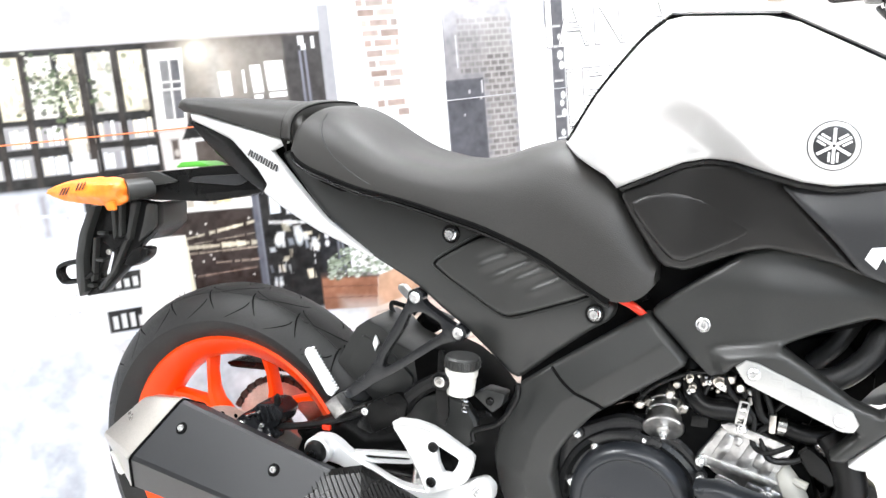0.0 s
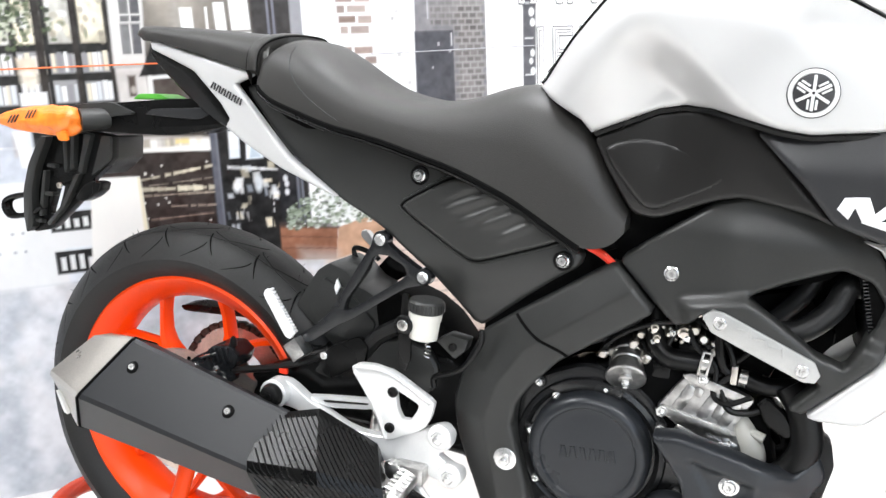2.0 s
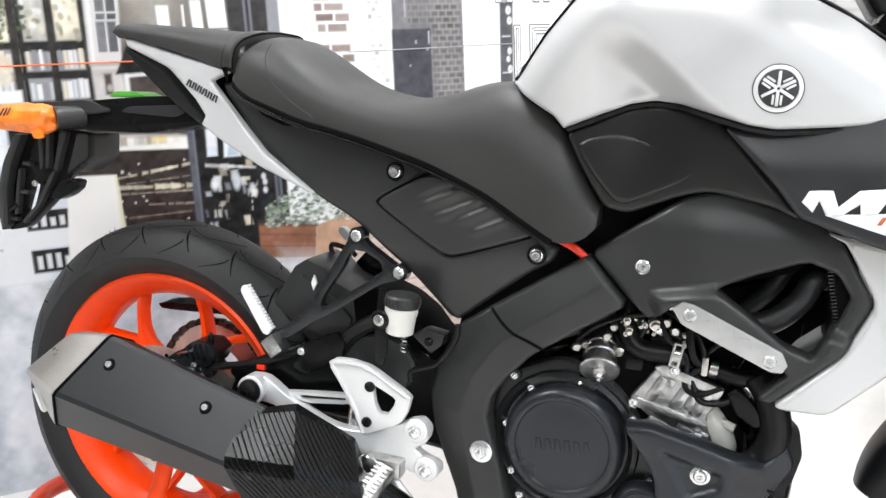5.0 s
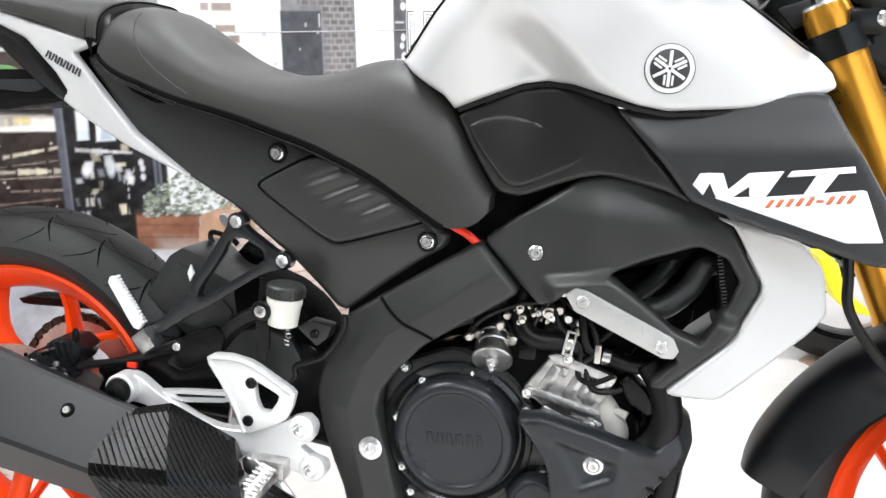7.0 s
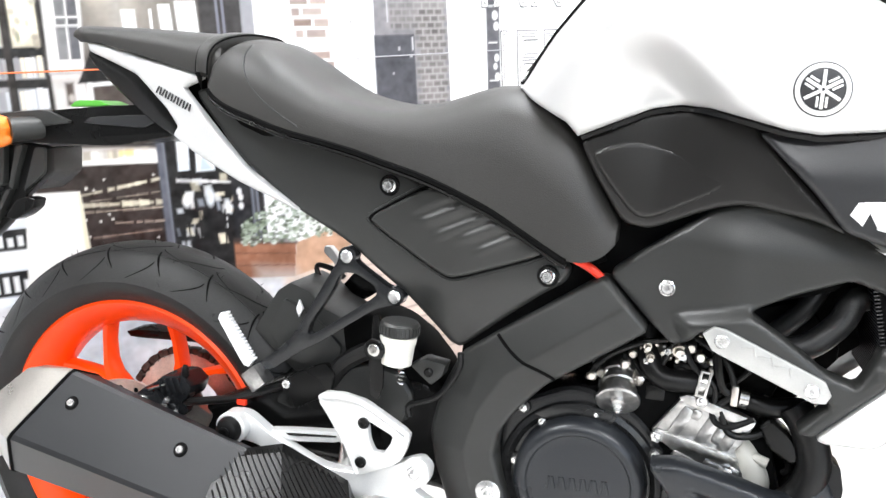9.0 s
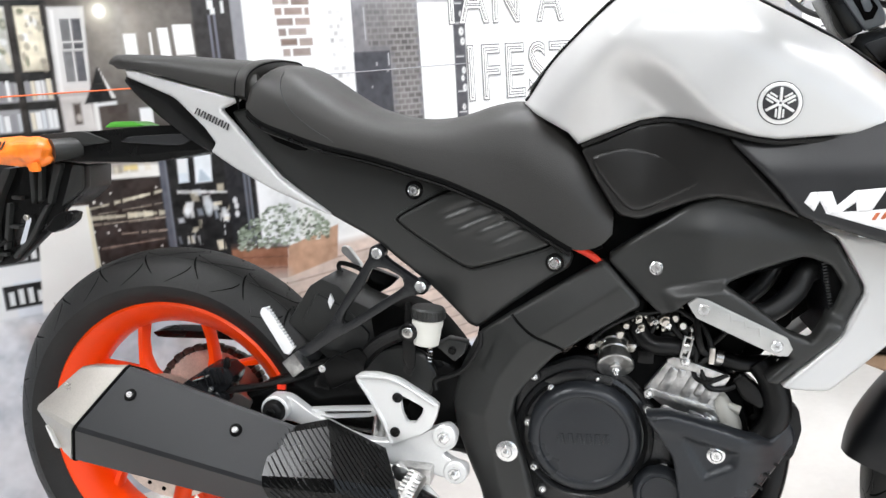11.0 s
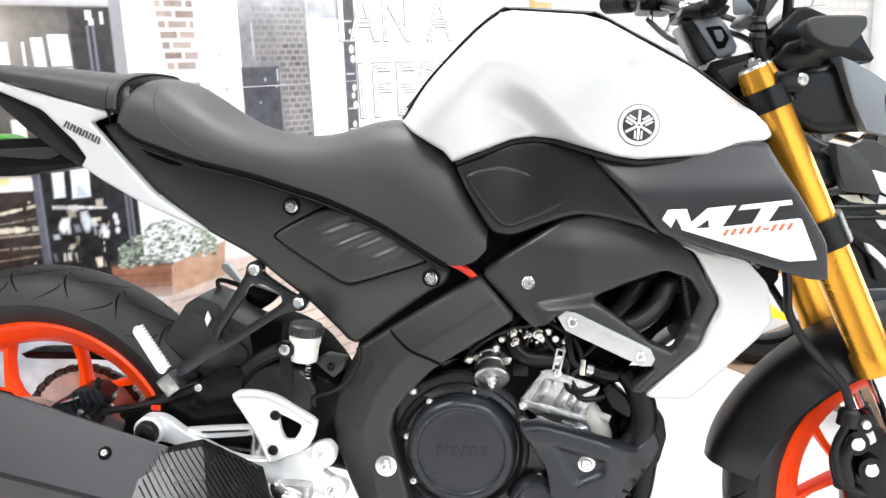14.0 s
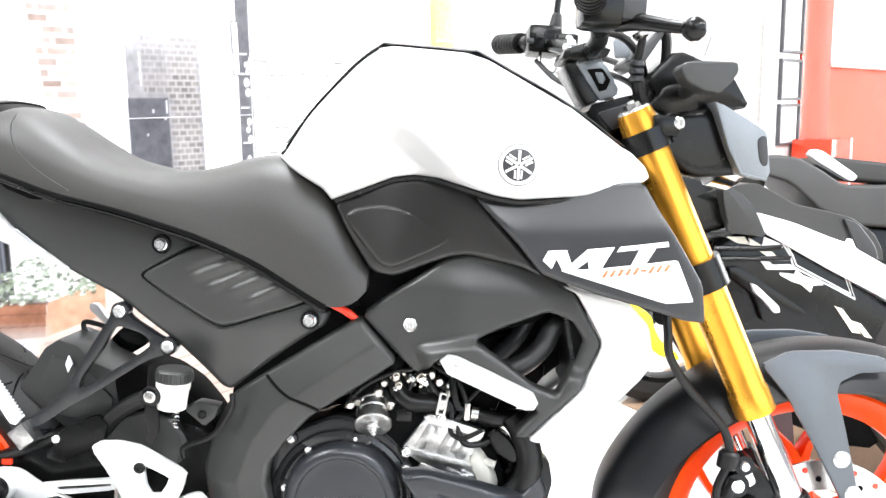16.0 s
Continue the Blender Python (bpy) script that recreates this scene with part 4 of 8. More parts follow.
for x, z in ((0.365, 0.657), (0.434, 0.611)):
    part("bracket_eye", turned([(-0.014, 0.0125), (0.003, 0.0125), (0.005, 0.0110)], (x, -0.090, z), (0, -1, 0), 28), GLOSS, bike)
    bolt((x, -0.095, z), bike, BOLT, r=0.0068, h=0.004, flange=0.0086)
peg = part("pillion_peg", slab([(0.184, 0.552), (0.187, 0.561), (0.195, 0.562), (0.240, 0.502), (0.233, 0.490), (0.224, 0.492)], -0.112, -0.102, 0.003, cut=0.1), WHITE, bike, "folded pale silver pillion footrest")
for k in range(15):
    u = k / 14
    part("peg_tooth", box((-0.0016, -0.0045, -0.0016), (0.0016, 0.0045, 0.0016), 0.0004, m=Matrix.Translation((0.1965 + 0.043 * u, -0.107, 0.5615 - 0.059 * u)) @ Matrix.Rotation(radians(8), 4, "Y")), WHITE, peg)
part("peg_hinge", box((-0.014, -0.014, -0.013), (0.016, 0.014, 0.013), 0.003, m=Matrix.Translation((0.240, -0.100, 0.475)) @ Matrix.Rotation(radians(50), 4, "Y")), ALLOY, bike)
# the far peg behind
part("far_peg", slab([(0.249, 0.622), (0.25, 0.632), (0.261, 0.632), (0.287, 0.601), (0.283, 0.593)], 0.082, 0.098, 0.003), BRIGHT_ALLOY, bike)
part("far_bracket", slab([(0.259, 0.536), (0.267, 0.55), (0.306, 0.599), (0.321, 0.596), (0.357, 0.585), (0.342, 0.569), (0.307, 0.546), (0.291, 0.554), (0.279, 0.538)], 0.074, 0.09, 0.003), SATIN, bike)
part("rear_wire", tube([(0.294, 0.03, 0.582), (0.275, 0.03, 0.588), (0.264, 0.03, 0.604), (0.268, 0.03, 0.613), (0.297, 0.03, 0.607), (0.309, 0.03, 0.598)], 0.0042, 8, 24), HOSE, bike)

# ---- brake fluid reservoir
res = part("fluid_reservoir", turned([(-0.028, 0.016), (-0.026, 0.020), (0.012, 0.0225), (0.014, 0.0225)], (0.453, -0.125, 0.560), (0.05, 0, 1), 28), NYLON, bike, "translucent white brake fluid reservoir")
cap_bm = turned([(0.012, 0.0235), (0.014, 0.025), (0.026, 0.025), (0.029, 0.0225)], (0.453, -0.125, 0.560), (0.05, 0, 1), 28)
cap_ribs = []
for k in range(28):
    a = k * math.tau / 28
    cap_ribs.append(Matrix.Translation((0.453, -0.125, 0.560)) @ Matrix.Rotation(radians(3), 4, "Y") @ Matrix.Rotation(a, 4, "Z"))
part("reservoir_cap", cap_bm, BLACK, res, "ribbed black screw cap")
for m in cap_ribs:
    part("cap_rib", box((0.024, -0.001, 0.014), (0.0262, 0.001, 0.025), 0.0004, m=m), BLACK, res)
part("reservoir_band", turned([(-0.004, 0.0232), (0.006, 0.0238), (0.006, 0.0215), (-0.004, 0.021)], (0.453, -0.125, 0.565), (0.05, 0, 1), 28, closed=True), NYLON, res)
part("reservoir_bracket", slab([(0.422, 0.596), (0.431, 0.596), (0.438, 0.545), (0.440, 0.504), (0.434, 0.485), (0.422, 0.490), (0.419, 0.533), (0.421, 0.56)], -0.138, -0.132, 0.002), SATIN, bike)
part("bracket_grommet", turned([(0, 0.014), (0.008, 0.014), (0.010, 0.011)], (0.429, -0.136, 0.553), (0, -1, 0), 24), SATIN, bike)
bolt((0.429, -0.146, 0.553), bike, STEEL, r=0.0080, h=0.003)
spring = [(0.457 + 0.004 * math.cos(k * 1.1), -0.118 + 0.004 * math.sin(k * 1.1), 0.530 - 0.0009 * k) for k in range(30)]
part("bracket_spring", tube(spring, 0.0013, 5), STEEL, bike)
part("switch_box", slab([(0.460, 0.523), (0.479, 0.535), (0.509, 0.531), (0.505, 0.514), (0.490, 0.500)], -0.096, -0.070, 0.004, cut=0.08), BLACK, bike, "small black switch housing")
for x, z, r in ((0.487, 0.518, 0.006),):
    part("frame_grommet", turned([(0, r), (0.006, r), (0.008, r * 0.7)], (x, -0.094, z), (0, -1, 0), 20), SATIN, bike)

# ---- footrest hanger, heel guard and rider peg in silver alloy
HANGER = [(0.195, 0.407), (0.205, 0.420), (0.219, 0.427), (0.238, 0.425), (0.272, 0.402), (0.345, 0.370), (0.40, 0.370), (0.430, 0.388), (0.452, 0.392), (0.488, 0.410), (0.504, 0.396), (0.501, 0.374), (0.480, 0.362), (0.500, 0.350), (0.521, 0.346), (0.523, 0.325), (0.478, 0.323), (0.459, 0.333), (0.432, 0.331), (0.405, 0.334), (0.369, 0.336), (0.315, 0.352), (0.255, 0.384), (0.212, 0.387), (0.198, 0.394)]
hanger = part("footrest_hanger", slab(HANGER, -0.118, -0.098, 0.005, cut=0.2, rounds=2, segs=3), BRIGHT_ALLOY, bike, "silver cast footrest hanger")
part("hanger_bar", slab([(0.262, 0.404), (0.30, 0.410), (0.372, 0.419), (0.372, 0.404), (0.30, 0.393)], -0.108, -0.094, 0.003), BRIGHT_ALLOY, hanger)
part("hanger_groove", slab([(0.29, 0.4045), (0.366, 0.4135), (0.366, 0.4105), (0.295, 0.4010)], -0.1088, -0.107, 0), STEEL, hanger)
GUARD = [(0.343, 0.471), (0.355, 0.479), (0.380, 0.481), (0.412, 0.476), (0.476, 0.4425), (0.472, 0.420), (0.464, 0.402), (0.449, 0.391), (0.425, 0.380), (0.402, 0.368), (0.388, 0.400), (0.366, 0.437)]
part("heel_guard", holed(GUARD, [[(0.4155, 0.4500), (0.452, 0.434), (0.449, 0.423), (0.4405, 0.4095), (0.4275, 0.4085), (0.420, 0.422)]], -0.126, -0.114, 0.003), BRIGHT_ALLOY, hanger, "silver heel guard plate")
part("guard_rib", tube([(x, -0.1265, z) for x, z in ((0.352, 0.472), (0.380, 0.475), (0.412, 0.470), (0.470, 0.440))], 0.0032, 8, 24), BRIGHT_ALLOY, hanger)
part("guard_rib", tube([(x, -0.1265, z) for x, z in ((0.350, 0.467), (0.372, 0.437), (0.392, 0.404), (0.404, 0.374))], 0.0032, 8, 24), BRIGHT_ALLOY, hanger)
for x, z in ((0.4115, 0.4460), (0.4095, 0.3915)):
    part("guard_bolt", turned([(-0.001, 0.0078), (0.002, 0.0078), (0.003, 0.0066), (0.003, 0.004), (0.001, 0.0035)], (x, -0.126, z), (0, -1, 0), 24), SATIN, hanger)
for x, z in ((0.484, 0.391), (0.503, 0.336)):
    part("hanger_boss", turned([(-0.005, 0.019), (0.004, 0.018), (0.006, 0.016)], (x, -0.118, z), (0, -1, 0), 28), BRIGHT_ALLOY, hanger)
    part("hanger_bolt", bolt_mesh((x, -0.124, z), r=0.010, h=0.006, socket=False), BOLT, hanger)
part("hanger_eye", turned([(-0.010, 0.0225), (0.014, 0.0225), (0.016, 0.0205)], (0.2185, -0.118, 0.4065), (0, -1, 0), 32), BRIGHT_ALLOY, hanger)
part("exhaust_grommet", turned([(0.006, 0.0185), (0.020, 0.0180), (0.026, 0.0155), (0.028, 0.012), (0.029, 0.008)], (0.2185, -0.118, 0.4065), (0, -1, 0), 32), HOSE, hanger)
bolt((0.2185, -0.1465, 0.4065), hanger, SATIN, r=0.008, h=0.003)
part("master_cylinder", turned([(-0.045, 0.012), (0.0, 0.012), (0.0, 0.015), (0.022, 0.015), (0.024, 0.010)], (0.378, -0.09, 0.40), (0.1, 0, 1), 18), ALLOY, hanger)
PEG = Matrix.Translation((0.452, -0.140, 0.336)) @ Matrix(((0.945, -0.30, 0.12, 0), (-0.10, -0.80, 0.60, 0), (-0.30, -0.55, -0.79, 0), (0, 0, 0, 1)))
rpeg = part("rider_peg", box((-0.0125, 0.0, -0.008), (0.0125, 0.062, 0.008), 0.003, m=PEG), ALLOY, hanger, "ribbed silver footrest")
for k in range(9):
    for side in (-1, 1):
        part("peg_ridge", box((side * 0.0075 - 0.004, 0.004 + 0.0065 * k, -0.0115), (side * 0.0075 + 0.004, 0.007 + 0.0065 * k, -0.0075), 0.0008, m=PEG), ALLOY, rpeg)
part("peg_knob", turned([(-0.004, 0.009), (0.010, 0.009), (0.012, 0.007)], (0.420, -0.130, 0.338), (-0.3, -1, 0), 18), ALLOY, hanger)
part("peg_clevis", box((0.425, -0.14, 0.318), (0.470, -0.11, 0.345), 0.005), ALLOY, hanger)
part("brake_pivot", turned([(0, 0.013), (0.018, 0.012), (0.02, 0.008)], (0.425, -0.125, 0.333), (0, -1, 0), 20), ALLOY, hanger)
part("brake_pedal", tube([(0.43, -0.115, 0.33), (0.50, -0.13, 0.27), (0.58, -0.15, 0.235), (0.63, -0.16, 0.235)], 0.008, 8, 20), BRIGHT_ALLOY, bike, "silver brake pedal")

# ---- exhaust
REAR = [(0.0, -0.130, 0.448), (-0.004, -0.178, 0.471), (-0.060, -0.238, 0.386), (-0.080, -0.213, 0.322), (-0.062, -0.130, 0.318), (0.0, -0.115, 0.405)]
FRONT = [(0.268, -0.130, 0.380), (0.270, -0.178, 0.405), (0.286, -0.238, 0.329), (0.280, -0.213, 0.280), (0.270, -0.130, 0.272), (0.262, -0.115, 0.35)]
END = [(-0.080, -0.135, 0.458), (-0.086, -0.170, 0.462), (-0.144, -0.208, 0.397), (-0.116, -0.190, 0.322), (-0.095, -0.135, 0.326), (-0.075, -0.125, 0.40)]


def mixed(a, b, u):
    return [tuple(p + (q - p) * u for p, q in zip(pa, pb)) for pa, pb in zip(a, b)]


def soft_ring(ring, cut=0.12):
    out = []
    for i, p in enumerate(ring):
        q = ring[(i + 1) % len(ring)]
        out.append(tuple(a + (b - a) * cut for a, b in zip(p, q)))
        out.append(tuple(b + (a - b) * cut for a, b in zip(p, q)))
    return out


CAN_BLACK = mat("matt_black_steel", (0.0115, 0.0122, 0.0135), 0.40, spec=0.45, grain=0.08, scale=1200, bump=0.05)
can = part("silencer", loft([soft_ring(mixed(REAR, FRONT, u), 0.05) for u in (0, 0.02, 0.33, 0.66, 0.985, 1.0)]), CAN_BLACK, bike, "faceted matt black exhaust silencer", angle=18)
part("silencer_tip", loft([soft_ring([(p[0], c[1] + (p[1] - c[1]) * k, c[2] + (p[2] - c[2]) * k) for p in mixed(REAR, END, u)], 0.05) for u, k, c in ((-0.012, 1.012, (0, -0.17, 0.40)), (0.03, 1.012, (0, -0.17, 0.40)), (0.35, 1.0, (0, -0.17, 0.40)), (0.7, 0.98, (0, -0.17, 0.40)), (1.0, 0.93, (0, -0.17, 0.40)))]), TITAN, can, "brushed steel silencer end cap", angle=18)
# pale plate: the bright reflection on the end cap put into colour
part("tip_slot", slab([(-0.128, 0.372), (-0.118, 0.362), (-0.104, 0.335), (-0.112, 0.338)], -0.209, -0.196, 0.001), BRIGHT_ALLOY, can, "bright reflection on the end cap, as a pale plate")
part("silencer_outlet", tube([(-0.085, -0.17, 0.40), (-0.125, -0.17, 0.395)], 0.022, 20), DARK, can)
seam_ring = soft_ring(mixed(REAR, FRONT, 0.012), 0.05)
part("tip_seam", tube([tuple(p) for p in seam_ring + seam_ring[:1]], 0.0024, 6), GROOVE_SHADE, can)
for u, v in ((0.13, 0.36), (0.70, 0.36)):
    ring = mixed(REAR, FRONT, u)
    p = [a + (b - a) * v for a, b in zip(ring[1], ring[2])]
    # black disc, slightly proud, paints the shade of the bolt recess
    part("silencer_recess", turned([(-0.002, 0.0098), (0.001, 0.0098), (0.0016, 0.0085)], p, (0.0, -0.82, 0.57), 24), GROOVE_SHADE, can)
    part("silencer_bolt", bolt_mesh(p, r=0.0054, h=0.005, direction=(0.0, -0.82, 0.57)), BOLT, can)
SHIELD0 = [(0.236, -0.128, 0.378), (0.240, -0.181, 0.398), (0.243, -0.243, 0.342), (0.266, -0.219, 0.273), (0.262, -0.125, 0.270), (0.25, -0.112, 0.35)]
SHIELD1 = [(0.312, -0.125, 0.392), (0.318, -0.172, 0.420), (0.352, -0.236, 0.345), (0.365, -0.210, 0.262), (0.37, -0.12, 0.262), (0.33, -0.11, 0.33)]
SHIELD2 = [(0.395, -0.12, 0.350), (0.402, -0.150, 0.376), (0.435, -0.198, 0.325), (0.455, -0.185, 0.25), (0.45, -0.11, 0.25), (0.40, -0.10, 0.29)]
shield = part("heat_shield", loft([soft_ring(mixed(SHIELD0, SHIELD1, u)) for u in (0, 0.4, 0.75, 1.0)] + [soft_ring(mixed(SHIELD1, SHIELD2, u)) for u in (0.3, 0.7, 1.0)]), SATIN, bike, "black carbon-look ribbed exhaust heat shield", angle=18)


def on_shield(u, v):
    """A place on the shield: u along it, v from its upper edge over the ridge to its lower edge."""
    ring = mixed(SHIELD0, SHIELD1, u * 2) if u < 0.5 else mixed(SHIELD1, SHIELD2, min(1, u * 2 - 1))
    a, b = (ring[1], ring[2]) if v < 1 else (ring[2], ring[3])
    v = v if v < 1 else v - 1
    return tuple(p + (q - p) * v + o for p, q, o in zip(a, b, (0, -0.0003, 0.0003)))


for k in range(30):
    u0 = -0.46 + k * 0.048
    pts = [(u0 + 0.30 * v, v) for v in np.linspace(0.06, 1.0, 9)] + [(u0 + 0.30 + 0.22 * v, 1 + v) for v in np.linspace(0.05, 0.95, 6)]
    pts = [on_shield(float(u), float(v)) for u, v in pts if 0.02 < u < 0.985]
    if len(pts) > 2:
        part("shield_rib", tube(pts, 0.0010, 5), SATIN, shield)
part("exhaust_pipe", tube([(0.44, -0.15, 0.30), (0.55, -0.10, 0.23), (0.75, -0.06, 0.20), (0.93, -0.04, 0.26), (0.97, -0.03, 0.40), (0.93, -0.03, 0.47)], 0.021, 14, 40), SATIN, bike, "black exhaust pipe")

# ---- tail: number plate carrier and indicators
part("tail_arm", slab([(-0.235, 0.806), (-0.047, 0.829), (0.019, 0.835), (0.072, 0.812), (0.090, 0.800), (0.070, 0.793), (-0.036, 0.771), (-0.187, 0.766), (-0.236, 0.758), (-0.262, 0.778)], -0.05, 0.05, 0.006, cut=0.1), SATIN, bike, "black number plate carrier arm")
part("arm_inset", slab([(-0.085, 0.802), (-0.07, 0.812), (0.03, 0.821), (0.04, 0.81), (0.02, 0.801)], -0.053, -0.048, 0.002), CHARCOAL, bike)
part("arm_hood", slab([(-0.262, 0.778), (-0.236, 0.808), (-0.15, 0.818), (-0.10, 0.802), (-0.16, 0.792), (-0.22, 0.785)], -0.056, 0.056, 0.004), BLACK, bike)
part("green_reflector", slab([(-0.130, 0.823), (-0.115, 0.834), (-0.075, 0.836), (-0.052, 0.829)], -0.03, 0.02, 0.003), GREEN, bike, "green plastic lens")
CARRIER = [(-0.298, 0.748), (-0.225, 0.766), (-0.156, 0.762), (-0.157, 0.722), (-0.180, 0.700), (-0.199, 0.684), (-0.214, 0.660), (-0.234, 0.640), (-0.293, 0.586), (-0.334, 0.576), (-0.341, 0.610), (-0.340, 0.653), (-0.327, 0.699)]
carrier = part("plate_carrier", holed(CARRIER, [[(-0.282, 0.664), (-0.262, 0.666), (-0.279, 0.615), (-0.300, 0.613)], [(-0.242, 0.654), (-0.233, 0.656), (-0.238, 0.646), (-0.246, 0.644)]], -0.046, -0.030, 0.002, cut=0.08), SATIN, bike, "black folded number plate carrier")
part("carrier_fin", slab([(-0.300, 0.750), (-0.284, 0.750), (-0.310, 0.697), (-0.322, 0.652), (-0.321, 0.590), (-0.336, 0.577), (-0.342, 0.61), (-0.341, 0.653), (-0.328, 0.699)], -0.062, -0.040, 0.003, cut=0.1), BLACK, carrier)
for pts in ([(-0.255, 0.760), (-0.247, 0.762), (-0.244, 0.700), (-0.252, 0.690)], [(-0.236, 0.762), (-0.228, 0.764), (-0.232, 0.700), (-0.240, 0.694)], [(-0.206, 0.762), (-0.192, 0.762), (-0.206, 0.722), (-0.214, 0.692), (-0.222, 0.696), (-0.216, 0.722)], [(-0.300, 0.690), (-0.293, 0.690), (-0.304, 0.610), (-0.312, 0.608)], [(-0.228, 0.690), (-0.218, 0.692), (-0.254, 0.630), (-0.290, 0.594), (-0.294, 0.599), (-0.262, 0.632)]):
    part("carrier_web", slab(pts, -0.057, -0.042, 0.002, cut=0.1), BLACK, carrier)
part("carrier_web", slab([(-0.175, 0.760), (-0.157, 0.760), (-0.158, 0.722), (-0.182, 0.702), (-0.198, 0.690), (-0.190, 0.712)], -0.052, 0.030, 0.003, cut=0.1), BLACK, carrier)
part("carrier_lobe", slab([(-0.226, 0.650), (-0.205, 0.676), (-0.185, 0.684), (-0.168, 0.682), (-0.172, 0.668), (-0.190, 0.654), (-0.210, 0.645)], -0.062, -0.036, 0.005, cut=0.14, segs=3), SATIN, carrier)
loop_path = [(-0.332, 0.645), (-0.366, 0.638), (-0.388, 0.629), (-0.393, 0.616), (-0.386, 0.605), (-0.372, 0.601), (-0.330, 0.611), (-0.304, 0.626)]
for y in (-0.056, -0.050, -0.044):
    part("carrier_loop", tube([(x, y, z) for x, z in loop_path], 0.0048, 8, 30), SATIN, carrier)
part("carrier_screw", bolt_mesh((-0.262, -0.058, 0.668), r=0.005, h=0.003), TITAN, carrier)
for x, z in ((-0.292, 0.650), (-0.318, 0.60), (-0.285, 0.70)):
    part("carrier_rib", box((x - 0.006, -0.056, z - 0.003), (x + 0.012, -0.040, z + 0.003), 0.001), BLACK, carrier)
film = random.Random(8)
rings = []
folds = [(film.uniform(2, 7), film.uniform(0, 6.3)) for _ in range(4)]
for u in np.linspace(0, 1, 26):
    x = -0.186 - 0.154 * u
    r = float(np.interp(u, (0, 0.03, 0.10, 0.2, 0.4, 0.6, 0.75, 0.88, 1), (0.010, 0.018, 0.0235, 0.0245, 0.0235, 0.0205, 0.0170, 0.0105, 0.003)))
    ring = []
    for a in np.linspace(0, math.tau, 37)[:-1]:
        crease = sum(math.sin(n * a + p + 5.0 * u * (1 if n > 4 else -1)) for n, p in folds) / 4
        sharp = math.copysign(abs(crease) ** 0.6, crease)
        k = 1 + 0.085 * sharp + 0.05 * math.sin(34 * u + 2 * a) * (1 if u < 0.35 else 0.3)
        ring.append((x + 0.003 * math.sin(3 * a), -0.083 - 0.03 * u + r * math.cos(a) * k, 0.784 - 0.008 * u + r * math.sin(a) * k))
    rings.append(ring)
wrap = part("wrapped_indicator", loft(rings), AMBER, bike, "rear indicator wrapped in crumpled orange plastic film", angle=20)
part("film_tail", slab([(-0.222, 0.764), (-0.200, 0.768), (-0.196, 0.752), (-0.214, 0.750)], -0.105, -0.098, 0.002), AMBER, wrap)
for k in range(2):
    for j in range(3):
        part("wrap_mark", box((-0.0012, -0.0006, -0.0075), (0.0012, 0.0006, 0.0075), 0, m=Matrix.Translation((-0.250 - 0.034 * k - 0.006 * j, -0.1185 - 0.004 * k - 0.001 * j, 0.792 - 0.010 * k - 0.001 * j)) @ Matrix.Rotation(radians(-10), 4, "Z") @ Matrix.Rotation(radians(20), 4, "Y") @ Matrix.Rotation(radians(-18), 4, "X")), LETTER_GREY, wrap)
part("indicator_stem", tube([(-0.165, -0.045, 0.79), (-0.190, -0.083, 0.785)], [0.017, 0.019], 14), BLACK, bike)

# near-black filler over the spar slit, shade put into its colour
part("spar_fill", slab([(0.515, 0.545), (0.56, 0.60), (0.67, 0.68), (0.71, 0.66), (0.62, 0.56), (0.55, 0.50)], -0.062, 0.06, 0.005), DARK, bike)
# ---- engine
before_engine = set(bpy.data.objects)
# near-black fillers put the shade between the engine parts into colour
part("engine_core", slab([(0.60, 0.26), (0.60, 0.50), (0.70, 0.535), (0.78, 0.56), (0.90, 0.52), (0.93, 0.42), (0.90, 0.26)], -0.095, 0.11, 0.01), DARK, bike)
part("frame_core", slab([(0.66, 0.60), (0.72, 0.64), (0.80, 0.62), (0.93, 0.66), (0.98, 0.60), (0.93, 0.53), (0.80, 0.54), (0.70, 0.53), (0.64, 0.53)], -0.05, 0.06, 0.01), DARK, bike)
CASE_BLACK = mat("glossy_black_casting", (0.0090, 0.0092, 0.0096), 0.24, spec=0.45, grain=0.1, scale=700, bump=0.06, wear=0.12, gloss_var=0.06)
CASE = [(0.598, 0.498), (0.618, 0.517), (0.650, 0.533), (0.684, 0.548), (0.722, 0.541), (0.762, 0.521), (0.788, 0.492), (0.800, 0.466), (0.830, 0.44), (0.84, 0.36), (0.80, 0.31), (0.72, 0.29), (0.64, 0.30), (0.607, 0.335)]
case = part("crankcase", slab(CASE, -0.150, -0.09, 0.010, cut=0.2, rounds=2, segs=3), CASE_BLACK, bike, "glossy black crankcase cover")
CC = (0.700, -0.150, 0.433)
part("case_rim", turned([(-0.03, 0.098), (-0.004, 0.098), (0.004, 0.094), (0.006, 0.088), (0.002, 0.082), (-0.02, 0.080)], CC, (0, -1, 0), 72, closed=True), CASE_BLACK, case)
part("clutch_cover", turned([(-0.06, 0.0785), (0.009, 0.0780), (0.016, 0.0750), (0.0205, 0.0700), (0.0215, 0.0655), (0.0205, 0.0620), (0.0180, 0.0600), (0.0175, 0.0570), (0.0182, 0.0500)], CC, (0, -1, 0), 80), ENGINE, case, "round dark grey clutch cover")
for k in range(12):
    part("cover_letter_bar", box((-0.0013, -0.0009, -0.0078), (0.0013, 0.0009, 0.0078), 0.0005, m=Matrix.Translation((0.6655 + 0.0062 * k, -0.1686, 0.431 + 0.0005 * k)) @ Matrix.Rotation(radians(-14 if k % 2 else 6), 4, "Y")), ENGINE, case)
